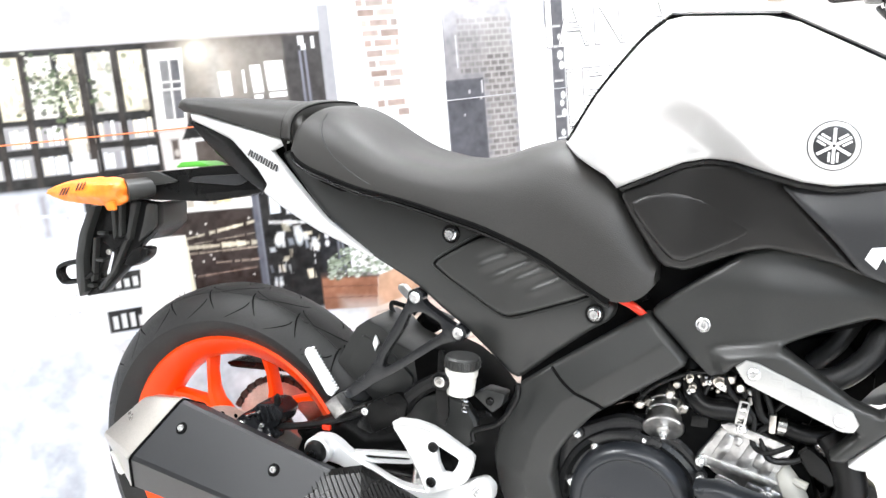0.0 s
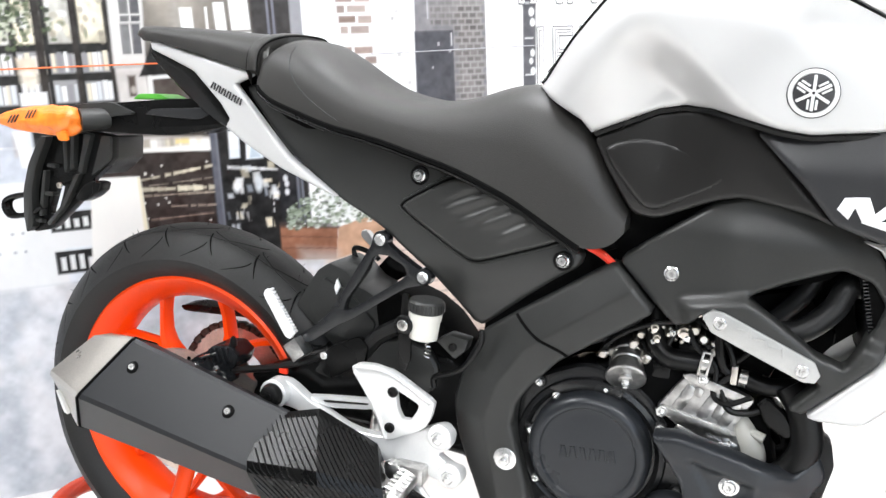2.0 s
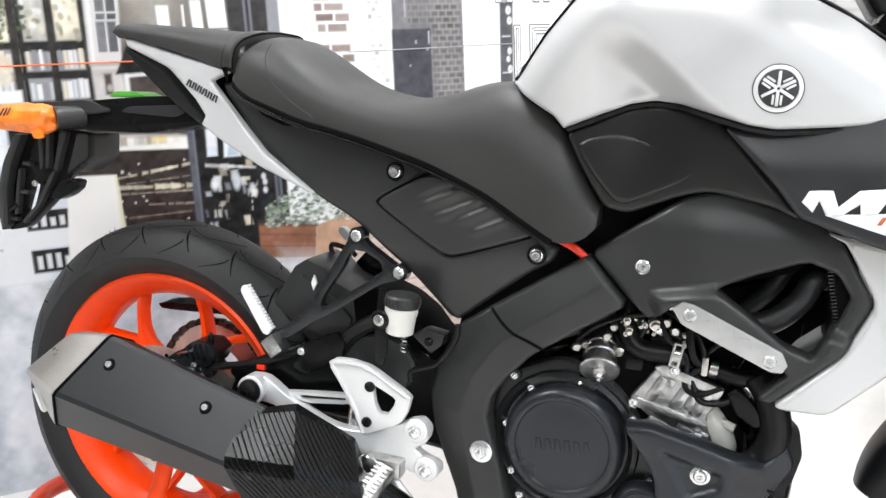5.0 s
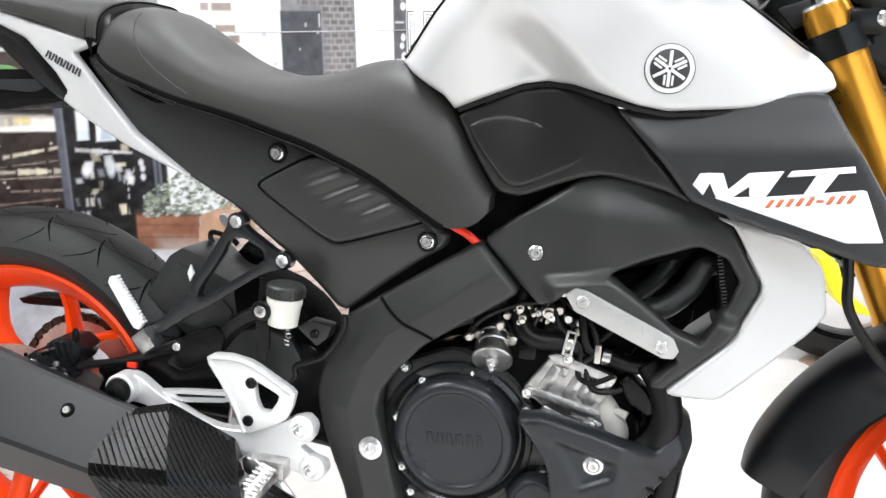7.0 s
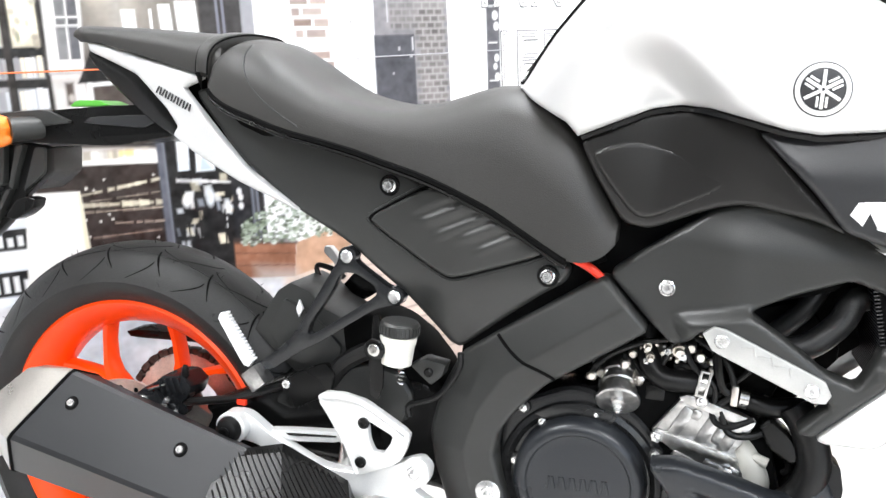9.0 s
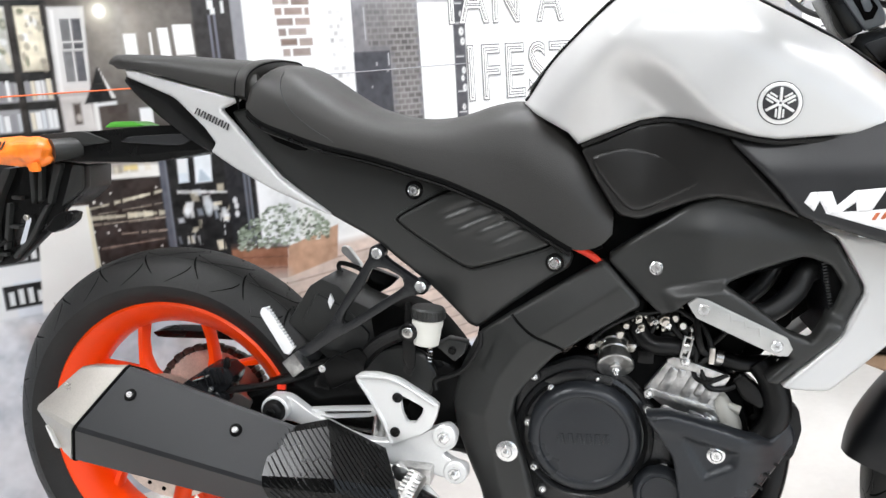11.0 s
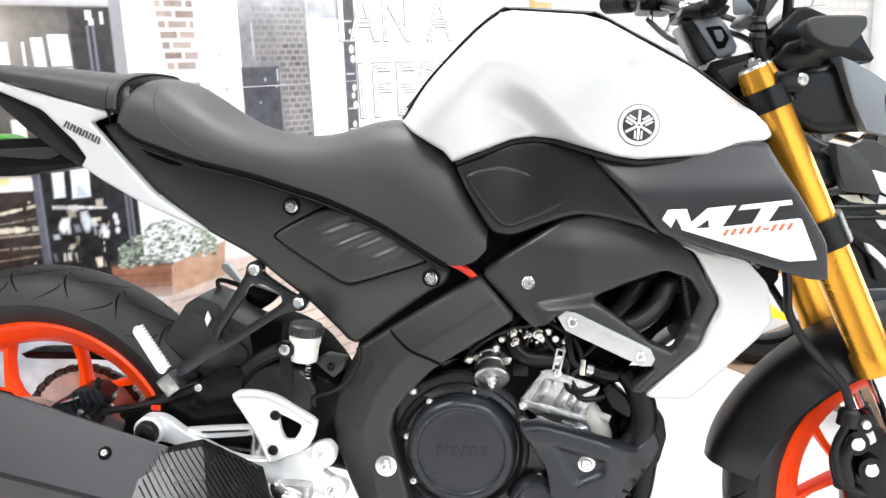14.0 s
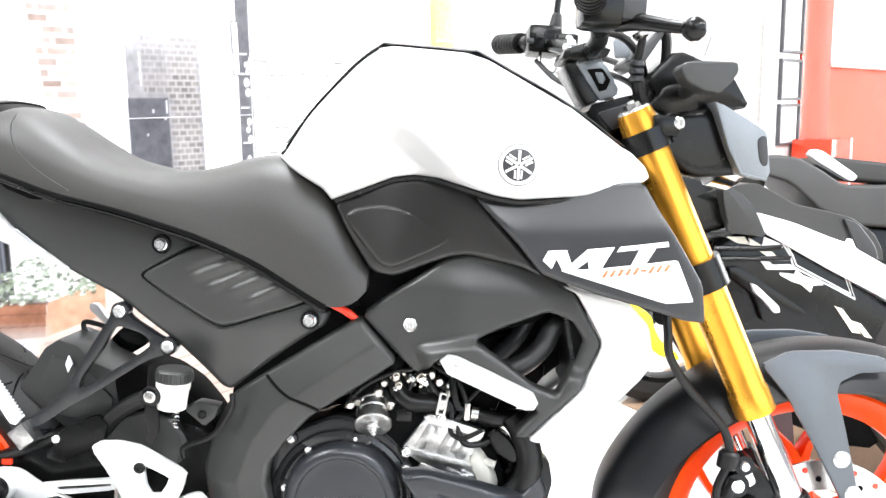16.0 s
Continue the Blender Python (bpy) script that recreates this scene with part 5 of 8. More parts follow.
for x, z in ((0.652, 0.499), (0.714, 0.519), (0.623, 0.445), (0.784, 0.481), (0.634, 0.380), (0.648, 0.348), (0.812, 0.402), (0.628, 0.512), (0.600, 0.492)):
    part("case_boss", turned([(-0.02, 0.0095), (0.001, 0.0088), (0.003, 0.0075)], (x, -0.150, z), (0, -1, 0), 16), CASE_BLACK, case)
    part("case_bolt", bolt_mesh((x, -0.153, z), r=0.0056, h=0.005, socket=False), BOLT, case)
part("case_lip", tube([(x, -0.151, z) for x, z in ((0.622, 0.475), (0.640, 0.500), (0.668, 0.518), (0.700, 0.525), (0.735, 0.516), (0.762, 0.496), (0.782, 0.470))], 0.004, 8, 30), CASE_BLACK, case)
part("case_step", slab([(0.640, 0.508), (0.665, 0.523), (0.700, 0.530), (0.738, 0.520), (0.730, 0.505), (0.700, 0.512), (0.660, 0.502)], -0.158, -0.148, 0.004), CASE_BLACK, case)
part("case_window", turned([(0, 0.013), (0.004, 0.012), (0.005, 0.008)], (0.786, -0.150, 0.335), (0, -1, 0), 24), NYLON, case)
part("filler_cap", turned([(0, 0.020), (0.010, 0.019), (0.013, 0.015)], (0.640, -0.150, 0.312), (0, -1, 0), 24), BLACK, case)
part("oil_filter_cover", turned([(0, 0.036), (0.012, 0.035), (0.018, 0.030), (0.019, 0.026), (0.016, 0.024)], (0.806, -0.150, 0.366), (0, -1, 0), 40), ENGINE, case)
# cylinder and head, tilted forwards
TILT = Matrix.Translation((0.829, 0, 0.496)) @ Matrix.Rotation(radians(22), 4, "Y")
CYL = [(0.772, 0.490), (0.788, 0.514), (0.806, 0.541), (0.850, 0.536), (0.888, 0.520), (0.880, 0.500), (0.869, 0.482), (0.880, 0.462), (0.886, 0.438), (0.842, 0.450), (0.800, 0.470)]
cyl = part("cylinder", slab(CYL, -0.106, 0.09, 0.006, cut=0.12, segs=3), ALLOY, bike, "bare cast alloy cylinder block")
part("cylinder_flange", slab([(0.774, 0.490), (0.782, 0.495), (0.872, 0.476), (0.868, 0.466), (0.778, 0.483)], -0.1115, -0.10, 0.003), ALLOY, cyl)
part("cylinder_flange", slab([(0.800, 0.540), (0.812, 0.545), (0.888, 0.524), (0.884, 0.514), (0.806, 0.534)], -0.1115, -0.10, 0.003), ALLOY, cyl)
for k, x in enumerate((0.806, 0.836, 0.862)):
    z = 0.511 - 0.2 * (x - 0.797)
    part("cylinder_rib", box((-0.0075, -0.0060, -0.021), (0.0075, 0.004, 0.020), 0.0055, m=Matrix.Translation((x, -0.103, z)) @ Matrix.Rotation(radians(26), 4, "Y")), ALLOY, cyl)
for x, z, w, h in ((0.822, 0.520, 0.006, 0.007), (0.849, 0.498, 0.006, 0.011), (0.812, 0.463, 0.014, 0.006), (0.846, 0.459, 0.012, 0.007), (0.868, 0.453, 0.007, 0.010)):
    part("cylinder_pocket", box((-w, -0.0055, -h), (w, 0.004, h), 0.005, m=Matrix.Translation((x, -0.104, z)) @ Matrix.Rotation(radians(20), 4, "Y")), ALLOY, cyl)
head = part("cylinder_head", box((-0.044, -0.088, 0.052), (0.05, 0.085, 0.11), 0.01, m=TILT), DARK, bike)
for x, z in ((0.780, 0.488), (0.862, 0.455), (0.826, 0.540)):
    bolt((x, -0.111, z), bike, r=0.0075, h=0.006, socket=False)
WAX = mat("greyish_nylon", (0.42, 0.41, 0.37), 0.4, wear=0.08, wear_scale=30)
part("water_pump", tube([(0.874, -0.088, 0.492), (0.884, -0.092, 0.470), (0.896, -0.090, 0.446), (0.898, -0.085, 0.418)], [0.012, 0.017, 0.017, 0.014], 16, 20), WAX, bike, "greyish plastic water pump neck")
part("pump_stub", tube([(0.890, -0.10, 0.478), (0.906, -0.104, 0.474)], 0.006, 10), WAX, bike)
AX_S = (0.10, -0.80, -0.58)
part("starter_body", turned([(-0.055, 0.0215), (-0.034, 0.0215), (-0.032, 0.0200), (-0.028, 0.0200), (-0.026, 0.0215), (-0.020, 0.0215), (-0.018, 0.0200), (-0.014, 0.0200), (-0.012, 0.0225), (0.0, 0.0225)], (0.731, -0.112, 0.527), AX_S, 30), ALLOY, bike, "zinc plated starter motor")
cap = part("starter_cap", turned([(0.0, 0.0262), (0.004, 0.0262), (0.0055, 0.0245), (0.0055, 0.009), (0.009, 0.009), (0.010, 0.006)], (0.731, -0.112, 0.527), AX_S, 30), ALLOY, bike, "yellowish zinc end cap")
part("cap_nut", bolt_mesh((0.7325, -0.1200, 0.5210), r=0.0058, h=0.006, socket=False, direction=AX_S), BOLT, cap)
# hoses and wires
part("coolant_hose", tube([(0.756, -0.075, 0.612), (0.760, -0.088, 0.580), (0.778, -0.10, 0.558), (0.814, -0.10, 0.556), (0.835, -0.095, 0.552)], 0.0135, 14, 30), HOSE, bike, "black rubber coolant hose")
part("coolant_hose", tube([(0.868, -0.095, 0.546), (0.90, -0.10, 0.540), (0.93, -0.095, 0.543), (0.958, -0.085, 0.54)], 0.0115, 14, 24), HOSE, bike, "black rubber coolant hose")
part("coolant_hose", tube([(0.885, -0.075, 0.600), (0.930, -0.08, 0.612), (0.962, -0.075, 0.642), (0.978, -0.07, 0.672), (1.01, -0.060, 0.672)], 0.0150, 14, 30), HOSE_LIT, bike, "black rubber radiator hose")
part("coolant_hose", tube([(0.90, -0.07, 0.622), (0.928, -0.07, 0.655), (0.950, -0.065, 0.70)], 0.012, 12, 20), HOSE_LIT, bike, "thin black radiator hose")
part("coolant_hose", tube([(0.928, -0.065, 0.535), (0.945, -0.072, 0.512), (0.957, -0.075, 0.470), (0.945, -0.075, 0.43), (0.915, -0.075, 0.405), (0.885, -0.07, 0.40)], 0.0195, 14, 30), HOSE, bike, "wide black lower radiator hose")
for x, y, z, d, r in ((0.825, -0.098, 0.556, (1, 0, 0.05), 0.0155), (0.872, -0.095, 0.546, (1, 0, -0.1), 0.0135), (0.952, -0.088, 0.541, (1, 0, 0), 0.0135)):
    part("hose_clip", turned([(-0.005, r - 0.003), (-0.005, r), (0.005, r), (0.005, r - 0.003)], (x, y, z), d, 24, closed=True), STEEL, bike)
clip = bmesh.new()
for q0, q1 in (((-0.0065, 0, -0.016), (-0.0035, 0.003, 0.016)), ((0.0035, 0, -0.016), (0.0065, 0.003, 0.016)), ((-0.0035, 0, -0.016), (0.0035, 0.003, -0.0135)), ((-0.0035, 0, 0.0135), (0.0035, 0.003, 0.016)), ((-0.0035, 0, -0.004), (0.0035, 0.003, 0.002))):
    box(q0, q1, 0.0006, clip, Matrix.Translation((0.8255, -0.118, 0.561)) @ Matrix.Rotation(radians(8), 4, "Y"))
part("clip_tab", clip, ALLOY, bike, "bright open hose clip")
for a, b, c, d in (((0.80, -0.09, 0.615), (0.845, -0.10, 0.59), (0.86, -0.105, 0.555), (0.845, -0.105, 0.535)), ((0.848, -0.108, 0.53), (0.86, -0.11, 0.505), (0.885, -0.108, 0.505), (0.905, -0.10, 0.515)), ((0.90, -0.095, 0.52), (0.92, -0.10, 0.50), (0.93, -0.095, 0.47), (0.925, -0.09, 0.46)), ((0.64, -0.09, 0.545), (0.67, -0.095, 0.555), (0.70, -0.095, 0.57), (0.74, -0.09, 0.60)), ((0.69, -0.09, 0.54), (0.70, -0.095, 0.56), (0.69, -0.095, 0.585), (0.71, -0.09, 0.61))):
    part("wire", tube([a, b, c, d], 0.0042, 8, 18), HOSE, bike)
for k in range(9):
    wr = random.Random(40 + k)
    a = (0.70 + 0.16 * wr.random(), -0.085, 0.545 + 0.05 * wr.random())
    d = (a[0] + wr.uniform(0.03, 0.08), -0.085, a[2] + wr.uniform(-0.01, 0.04))
    part("wire", tube([a, (a[0] + 0.012, -0.097, a[2] + wr.uniform(-0.015, 0.02)), (d[0] - 0.012, -0.098, d[2] + wr.uniform(-0.02, 0.015)), d], wr.choice((0.0022, 0.003, 0.0036)), 8, 16), HOSE, bike)
inj = bmesh.new()
rnd = random.Random(4)
for k in range(30):
    x = 0.69 + 0.13 * rnd.random()
    z = 0.545 + (0.004 + 0.8 * max(0, x - 0.70)) * rnd.random()
    r = 0.003 + 0.004 * rnd.random()
    turned([(-0.01, r), (0.006, r), (0.008, r * 0.7)], (x, -0.085 - 0.01 * rnd.random(), z), (rnd.uniform(-0.3, 0.3), -1, rnd.uniform(-0.4, 0.4)), 10, inj)
for k in range(26):
    x, z = 0.735 + 0.110 * rnd.random(), 0.556 + 0.045 * rnd.random()
    r = rnd.choice((0.002, 0.003, 0.0045))
    turned([(-0.012, r), (0.004, r), (0.005, r * 0.6)], (x, -0.086 - 0.012 * rnd.random(), z), (rnd.uniform(-0.5, 0.5), -1, rnd.uniform(-0.5, 0.5)), 8, inj)
for x, z, r in ((0.794, 0.594, 0.008), (0.758, 0.595, 0.005), (0.762, 0.582, 0.005)):
    turned([(-0.02, r), (0.006, r), (0.006, r * 0.7), (0.012, r * 0.65)], (x, -0.098, z), (0.2, -1, -0.3), 14, inj)
part("throttle_fitting", inj, TITAN, bike, "small bright throttle body fittings")["kind"] = "stuff"
dark = bmesh.new()
for k in range(14):
    x = 0.70 + 0.20 * rnd.random()
    z = 0.535 + min(0.07, 0.7 * (x - 0.69)) * rnd.random()
    box((x - 0.012, -0.085 - 0.012 * rnd.random(), z - 0.01), (x + 0.012, -0.05, z + 0.01), 0.003, dark)
part("engine_fitting", dark, SATIN, bike)["kind"] = "stuff"
for x, z, r in ((0.800, 0.588, 0.008), (0.782, 0.590, 0.005), (0.760, 0.575, 0.005)):
    bolt((x, -0.098, z), bike, r=r, h=0.006, socket=False)
part("hose_cover", slab([(0.890, 0.518), (0.903, 0.531), (0.926, 0.514), (0.942, 0.488), (0.930, 0.478), (0.905, 0.494)], -0.112, -0.080, 0.008, cut=0.15, segs=3), SATIN, bike, "black plug cover")
part("hose_cover", slab([(0.928, 0.520), (0.950, 0.532), (0.968, 0.520), (0.962, 0.505), (0.938, 0.503)], -0.095, -0.070, 0.006, cut=0.15), SATIN, bike)
for x, z, r in ((0.896, 0.546, 0.005), (0.905, 0.610, 0.006), (0.928, 0.588, 0.005)):
    bolt((x, -0.090, z), bike, TITAN, r=r, h=0.006, socket=False)
for pts, r in (([(0.700, -0.10, 0.560), (0.720, -0.105, 0.580), (0.752, -0.10, 0.596), (0.790, -0.098, 0.606)], 0.0035), ([(0.800, -0.10, 0.60), (0.812, -0.104, 0.578), (0.838, -0.106, 0.556), (0.840, -0.108, 0.520), (0.858, -0.112, 0.513), (0.884, -0.110, 0.526)], 0.0036), ([(0.838, -0.098, 0.610), (0.840, -0.104, 0.580), (0.848, -0.104, 0.556), (0.862, -0.102, 0.548)], 0.0055)):
    part("wire", tube(pts, r, 8, 26), HOSE, bike)
part("plug", box((0.857, -0.111, 0.538), (0.865, -0.099, 0.562), 0.002), TITAN, bike, "small bright hose clip")
part("frame_tube", tube([(0.83, -0.075, 0.635), (0.835, -0.08, 0.59), (0.842, -0.078, 0.545)], 0.009, 12, 14), SATIN, bike)
# castings pushed inboard by scaling about the camera's eye, to fit its view
CASE_VIEW_FIT = Matrix.Translation((-0.0704, 0.0957, -0.0726)) @ Matrix.Scale(1.083, 4)
CLUTCH_VIEW_FIT = Matrix.Translation((-0.0618, 0.0840, -0.0638)) @ Matrix.Scale(1.073, 4)
HEAD_VIEW_FIT = Matrix.Translation((-0.0297, 0.0404, -0.0306)) @ Matrix.Scale(1.035, 4)
VIEW_FITS = {**dict.fromkeys(("crankcase", "case_rim", "case_boss", "case_bolt", "case_lip", "case_step", "case_window", "filler_cap"), CASE_VIEW_FIT), **dict.fromkeys(("clutch_cover", "cover_letter_bar", "oil_filter_cover"), CLUTCH_VIEW_FIT)}
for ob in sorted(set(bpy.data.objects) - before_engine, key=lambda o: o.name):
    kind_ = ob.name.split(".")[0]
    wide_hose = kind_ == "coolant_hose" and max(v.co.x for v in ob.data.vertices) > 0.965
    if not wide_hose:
        ob.data.transform(VIEW_FITS.get(kind_, HEAD_VIEW_FIT))
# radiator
# near-black backing puts the shade behind the shroud opening into colour
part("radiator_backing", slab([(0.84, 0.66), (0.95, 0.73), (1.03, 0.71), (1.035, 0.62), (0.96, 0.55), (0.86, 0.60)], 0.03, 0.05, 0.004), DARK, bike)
rad = part("radiator", box((0.975, -0.115, 0.555), (1.003, 0.115, 0.715), 0.004, m=Matrix.Translation((1.020, 0, 0.605)) @ Matrix.Rotation(radians(-14), 4, "Y") @ Matrix.Translation((-0.985, 0, -0.6))), DARK, bike, "black radiator")
fins = bmesh.new()
for k in range(36):
    z = 0.56 + k * 0.0042
    box((0.970, -0.114, z), (0.9755, 0.114, z + 0.0016), 0, fins, Matrix.Translation((1.020, 0, 0.605)) @ Matrix.Rotation(radians(-14), 4, "Y") @ Matrix.Translation((-0.985, 0, -0.6)))
part("radiator_fin", fins, CHARCOAL, rad)["kind"] = "stuff"
# lower cowl
BELLY = [(0.771, 0.458), (0.805, 0.464), (0.880, 0.449), (0.946, 0.431), (0.955, 0.438), (0.972, 0.457), (0.981, 0.440), (0.984, 0.424), (0.964, 0.392), (0.942, 0.366), (0.90, 0.32), (0.84, 0.29), (0.83, 0.33), (0.815, 0.40)]
DENT = [(0.812, 0.442), (0.906, 0.420), (0.900, 0.395), (0.858, 0.372)]


def belly_lat(x, z):
    """The cowl bends inwards at the front, with a flat-bottomed recess round its bolt."""
    inside = 9.0
    for (ax, az), (bx, bz) in zip(DENT, DENT[1:] + DENT[:1]):
        inside = min(inside, ((bz - az) * (x - ax) - (bx - ax) * (z - az)) / math.hypot(bx - ax, bz - az))
    return 0.128 - 0.05 * step01((x - 0.9) / 0.09) - 0.007 * step01(inside / 0.010) + 0.004 * step01((z - 0.425 + 0.2 * (x - 0.8)) / 0.02)


belly = panel("lower_cowl", BELLY, belly_lat, ENGINE, bike, "dark grey lower engine cowl", bulge=0.0, edge=0.006, thick=0.03, cut=0.08)
part("cowl_liner", slab([(0.925, 0.43), (0.948, 0.472), (0.962, 0.490), (0.986, 0.472), (0.993, 0.442), (0.985, 0.40), (0.95, 0.37)], -0.074, -0.045, 0.003, cut=0.1), SATIN, belly, "black inner edge of the cowl")
for k in range(4):
    part("cowl_notch", box((-0.006, -0.003, -0.0018), (0.006, 0.003, 0.0018), 0.001, m=Matrix.Translation((0.970 - 0.012 * k, -0.080 - 0.012 * k, 0.408 - 0.013 * k)) @ Matrix.Rotation(radians(28), 4, "Y")), SATIN, belly)
part("cowl_bolt", bolt_mesh((0.8725, -belly_lat(0.8725, 0.410) - 0.0005, 0.410), r=0.0085, h=0.006, flange=0.0125), BOLT, belly)
panel("lower_cowl", BELLY, belly_lat, ENGINE, bike, "dark grey lower engine cowl", bulge=0.0, edge=0.008, thick=0.03, cut=0.08, side=-1)

# ---- front end
MID = -0.012
AX, AZ = 1.400, 0.368
GX, GZ = 1.415, 0.305
front = wheel("front_wheel", AX, AZ, 0.298, 0.056, 0.042, 28, "bright orange five-spoke front wheel")
fdisc = part("brake_disc", disc_mesh((AX, AZ), 0.086, 0.1315, -0.064), STEEL, front, "drilled steel front brake disc")
# red and dark plugs stand in for the drilled holes
part("disc_hole", ring_of(lambda bm, p, a: turned([(-0.0026, 0.0045), (0.0026, 0.0045)], p, "y", 8, bm), 20, (AX, AZ), 0.119, -0.064), RED, fdisc)["kind"] = "stuff"
part("disc_hole", ring_of(lambda bm, p, a: turned([(-0.0026, 0.0045), (0.0026, 0.0045)], p, "y", 8, bm), 20, (AX, AZ), 0.103, -0.064, 0.15), DARK, fdisc)["kind"] = "stuff"
D = Vector((0.2, 0, -0.387)).normalized()
for y in (MID - 0.1, MID + 0.1):
    top = Vector((1.062, y, 0.965))
    axis = tuple(D)
    leg = part("fork_tube", turned([(-0.018, 0.018), (-0.016, 0.024), (0.0, 0.0262), (0.20, 0.0262), (0.215, 0.0268), (0.40, 0.0268), (0.404, 0.0285), (0.436, 0.0285), (0.4365, 0.0255)], top, axis, 40), GOLD, bike, "gold anodised fork tube")
    part("fork_top", turned([(-0.0205, 0.0195), (-0.019, 0.0225), (-0.0155, 0.0235)], top, axis, 36), BOLT, leg, "bright machined fork top")
    part("fork_cap", turned([(-0.027, 0.0115), (-0.017, 0.0115)], top, axis, 6), STEEL, leg)
    part("fork_adjuster", turned([(-0.031, 0.006), (-0.026, 0.006)], top, axis, 12), STEEL, leg)
    part("fork_stanchion", turned([(0.43, 0.0185), (0.58, 0.0185)], top, axis, 32), CHROME, leg, "chromed fork stanchion")
    part("fork_bottom", turned([(0.568, 0.0225), (0.572, 0.025), (0.66, 0.027), (0.69, 0.030), (0.71, 0.022)], top, axis, 28), SATIN, leg)
    for at, h, r in ((0.012, 0.03, 0.034), (0.205, 0.042, 0.034)):
        part("clamp_ring", turned([(at, 0.0262), (at, r), (at + h, r), (at + h, 0.0262)], top, axis, 36, closed=True), SATIN, leg)
for at, t in ((0.02, 0.024), (0.215, 0.034)):
    c = Vector((1.062, MID, 0.965)) + D * at
    m = Matrix.Translation(c) @ Matrix.Rotation(math.atan2(0.2, 0.387), 4, "Y").inverted()
    part("fork_bridge", box((-0.06, -0.085, -t), (0.012, 0.085, 0.0), 0.008, m=m), SATIN, bike, "black fork bridge")
part("clamp_ear", box((1.075, MID - 0.128, 0.948), (1.112, MID - 0.095, 0.976), 0.006), SATIN, bike)
bolt((1.108, MID - 0.12, 0.966), bike, r=0.009, h=0.008, direction=(0.6, -0.8, 0.1))
part("steering_stem", tube([(1.03, MID, 0.97), (1.12, MID, 0.73)], 0.03, 16), DARK, bike)
part("axle", tube([(AX, MID - 0.125, AZ), (AX, MID + 0.125, AZ)], 0.012, 14), STEEL, bike)

# mudguard: a shell round the front tyre
rows = []
for a in np.linspace(radians(28), radians(165.5), 46):
    end = max(0.0, (a - radians(155)) / radians(10.5)) ** 2
    R = 0.366 - 0.010 * step01((radians(50) - a) / 0.5) - 0.006 * end
    wide = 0.084 * (1 - 0.10 * step01((a - radians(120)) / radians(30)) - 0.30 * step01((radians(52) - a) / radians(24))) * (1 - 0.34 * end)
    ring = []
    for u in np.linspace(-1, 1, 17):
        r = R - 0.060 * abs(u) ** 2.6 * (1 - 0.35 * step01((radians(60) - a) / radians(30)))
        ring.append((GX + r * math.cos(a), MID + wide * math.copysign(abs(u) ** 0.85, u), GZ + r * math.sin(a)))
    inner = [(GX + (p[0] - GX) * 0.985, p[1] * 0.97 + MID * 0.03, GZ + (p[2] - GZ) * 0.985) for p in reversed(ring)]
    rows.append(ring + inner)
# same plastic as the mudguard; light on the upturned stay put into colour
STAY_LIT = mat("slate_grey_plastic", (0.063, 0.071, 0.081), 0.34, spec=0.5, grain=0.1, scale=900, bump=0.06, wear=0.12, gloss_var=0.05)
GUARD_BLACK = mat("matt_black_mudguard", (0.0080, 0.0086, 0.0096), 0.38, spec=0.30, grain=0.1, scale=900, bump=0.06, wear=0.12, gloss_var=0.05)
guard = part("front_mudguard", loft(rows), GUARD_BLACK, bike, "matt black front mudguard")
for side in (-1, 1):
    STRUT = [(1.270, 0.640), (1.312, 0.595), (1.345, 0.543), (1.375, 0.492), (1.397, 0.453), (1.410, 0.42), (1.432, 0.42), (1.420, 0.455), (1.411, 0.494), (1.397, 0.550), (1.380, 0.610), (1.384, 0.624), (1.410, 0.638), (1.452, 0.642), (1.445, 0.662), (1.38, 0.668), (1.31, 0.662)]
    ys = sorted((MID + side * 0.078, MID + side * 0.088))
    stay = slab(STRUT, ys[0], ys[1], 0.003, cut=0.1)
    for v in stay.verts:
        v.co.y += side * (0.12 * (0.66 - v.co.z) - 0.004)
    part("mudguard_strut", stay, STAY_LIT, guard, "mudguard stay, lighter for the light it catches")
for x, z in ((1.3895, 0.517), (1.408, 0.470)):
    part("strut_bolt", bolt_mesh((x, MID - 0.085 - 0.12 * (0.66 - z), z), r=0.010, h=0.005, flange=0.012), BOLT, guard)
fcal = part("front_caliper", slab([(1.232, 0.44), (1.236, 0.49), (1.255, 0.512), (1.285, 0.49), (1.31, 0.45), (1.30, 0.36), (1.25, 0.35)], -0.115, -0.075, 0.008), SATIN, bike, "black front brake caliper")
part("caliper_bracket", slab([(1.222, 0.510), (1.232, 0.522), (1.252, 0.512), (1.268, 0.480), (1.255, 0.470), (1.235, 0.492)], -0.128, -0.118, 0.003), STEEL, fcal, "bright caliper bracket")
for x, z, r in ((1.239, 0.476, 0.011), (1.246, 0.505, 0.008), (1.262, 0.44, 0.011)):
    part("caliper_boss", turned([(0, r + 0.008), (0.018, r + 0.006)], (x, -0.115, z), (0, -1, 0), 20), SATIN, fcal)
    part("caliper_bolt", bolt_mesh((x, -0.133, z), r=r * 0.85, h=0.006), BOLT, fcal)
part("caliper_body", tube([(1.235, -0.12, 0.485), (1.225, -0.12, 0.45), (1.235, -0.12, 0.41)], 0.016, 12, 10), SATIN, fcal)
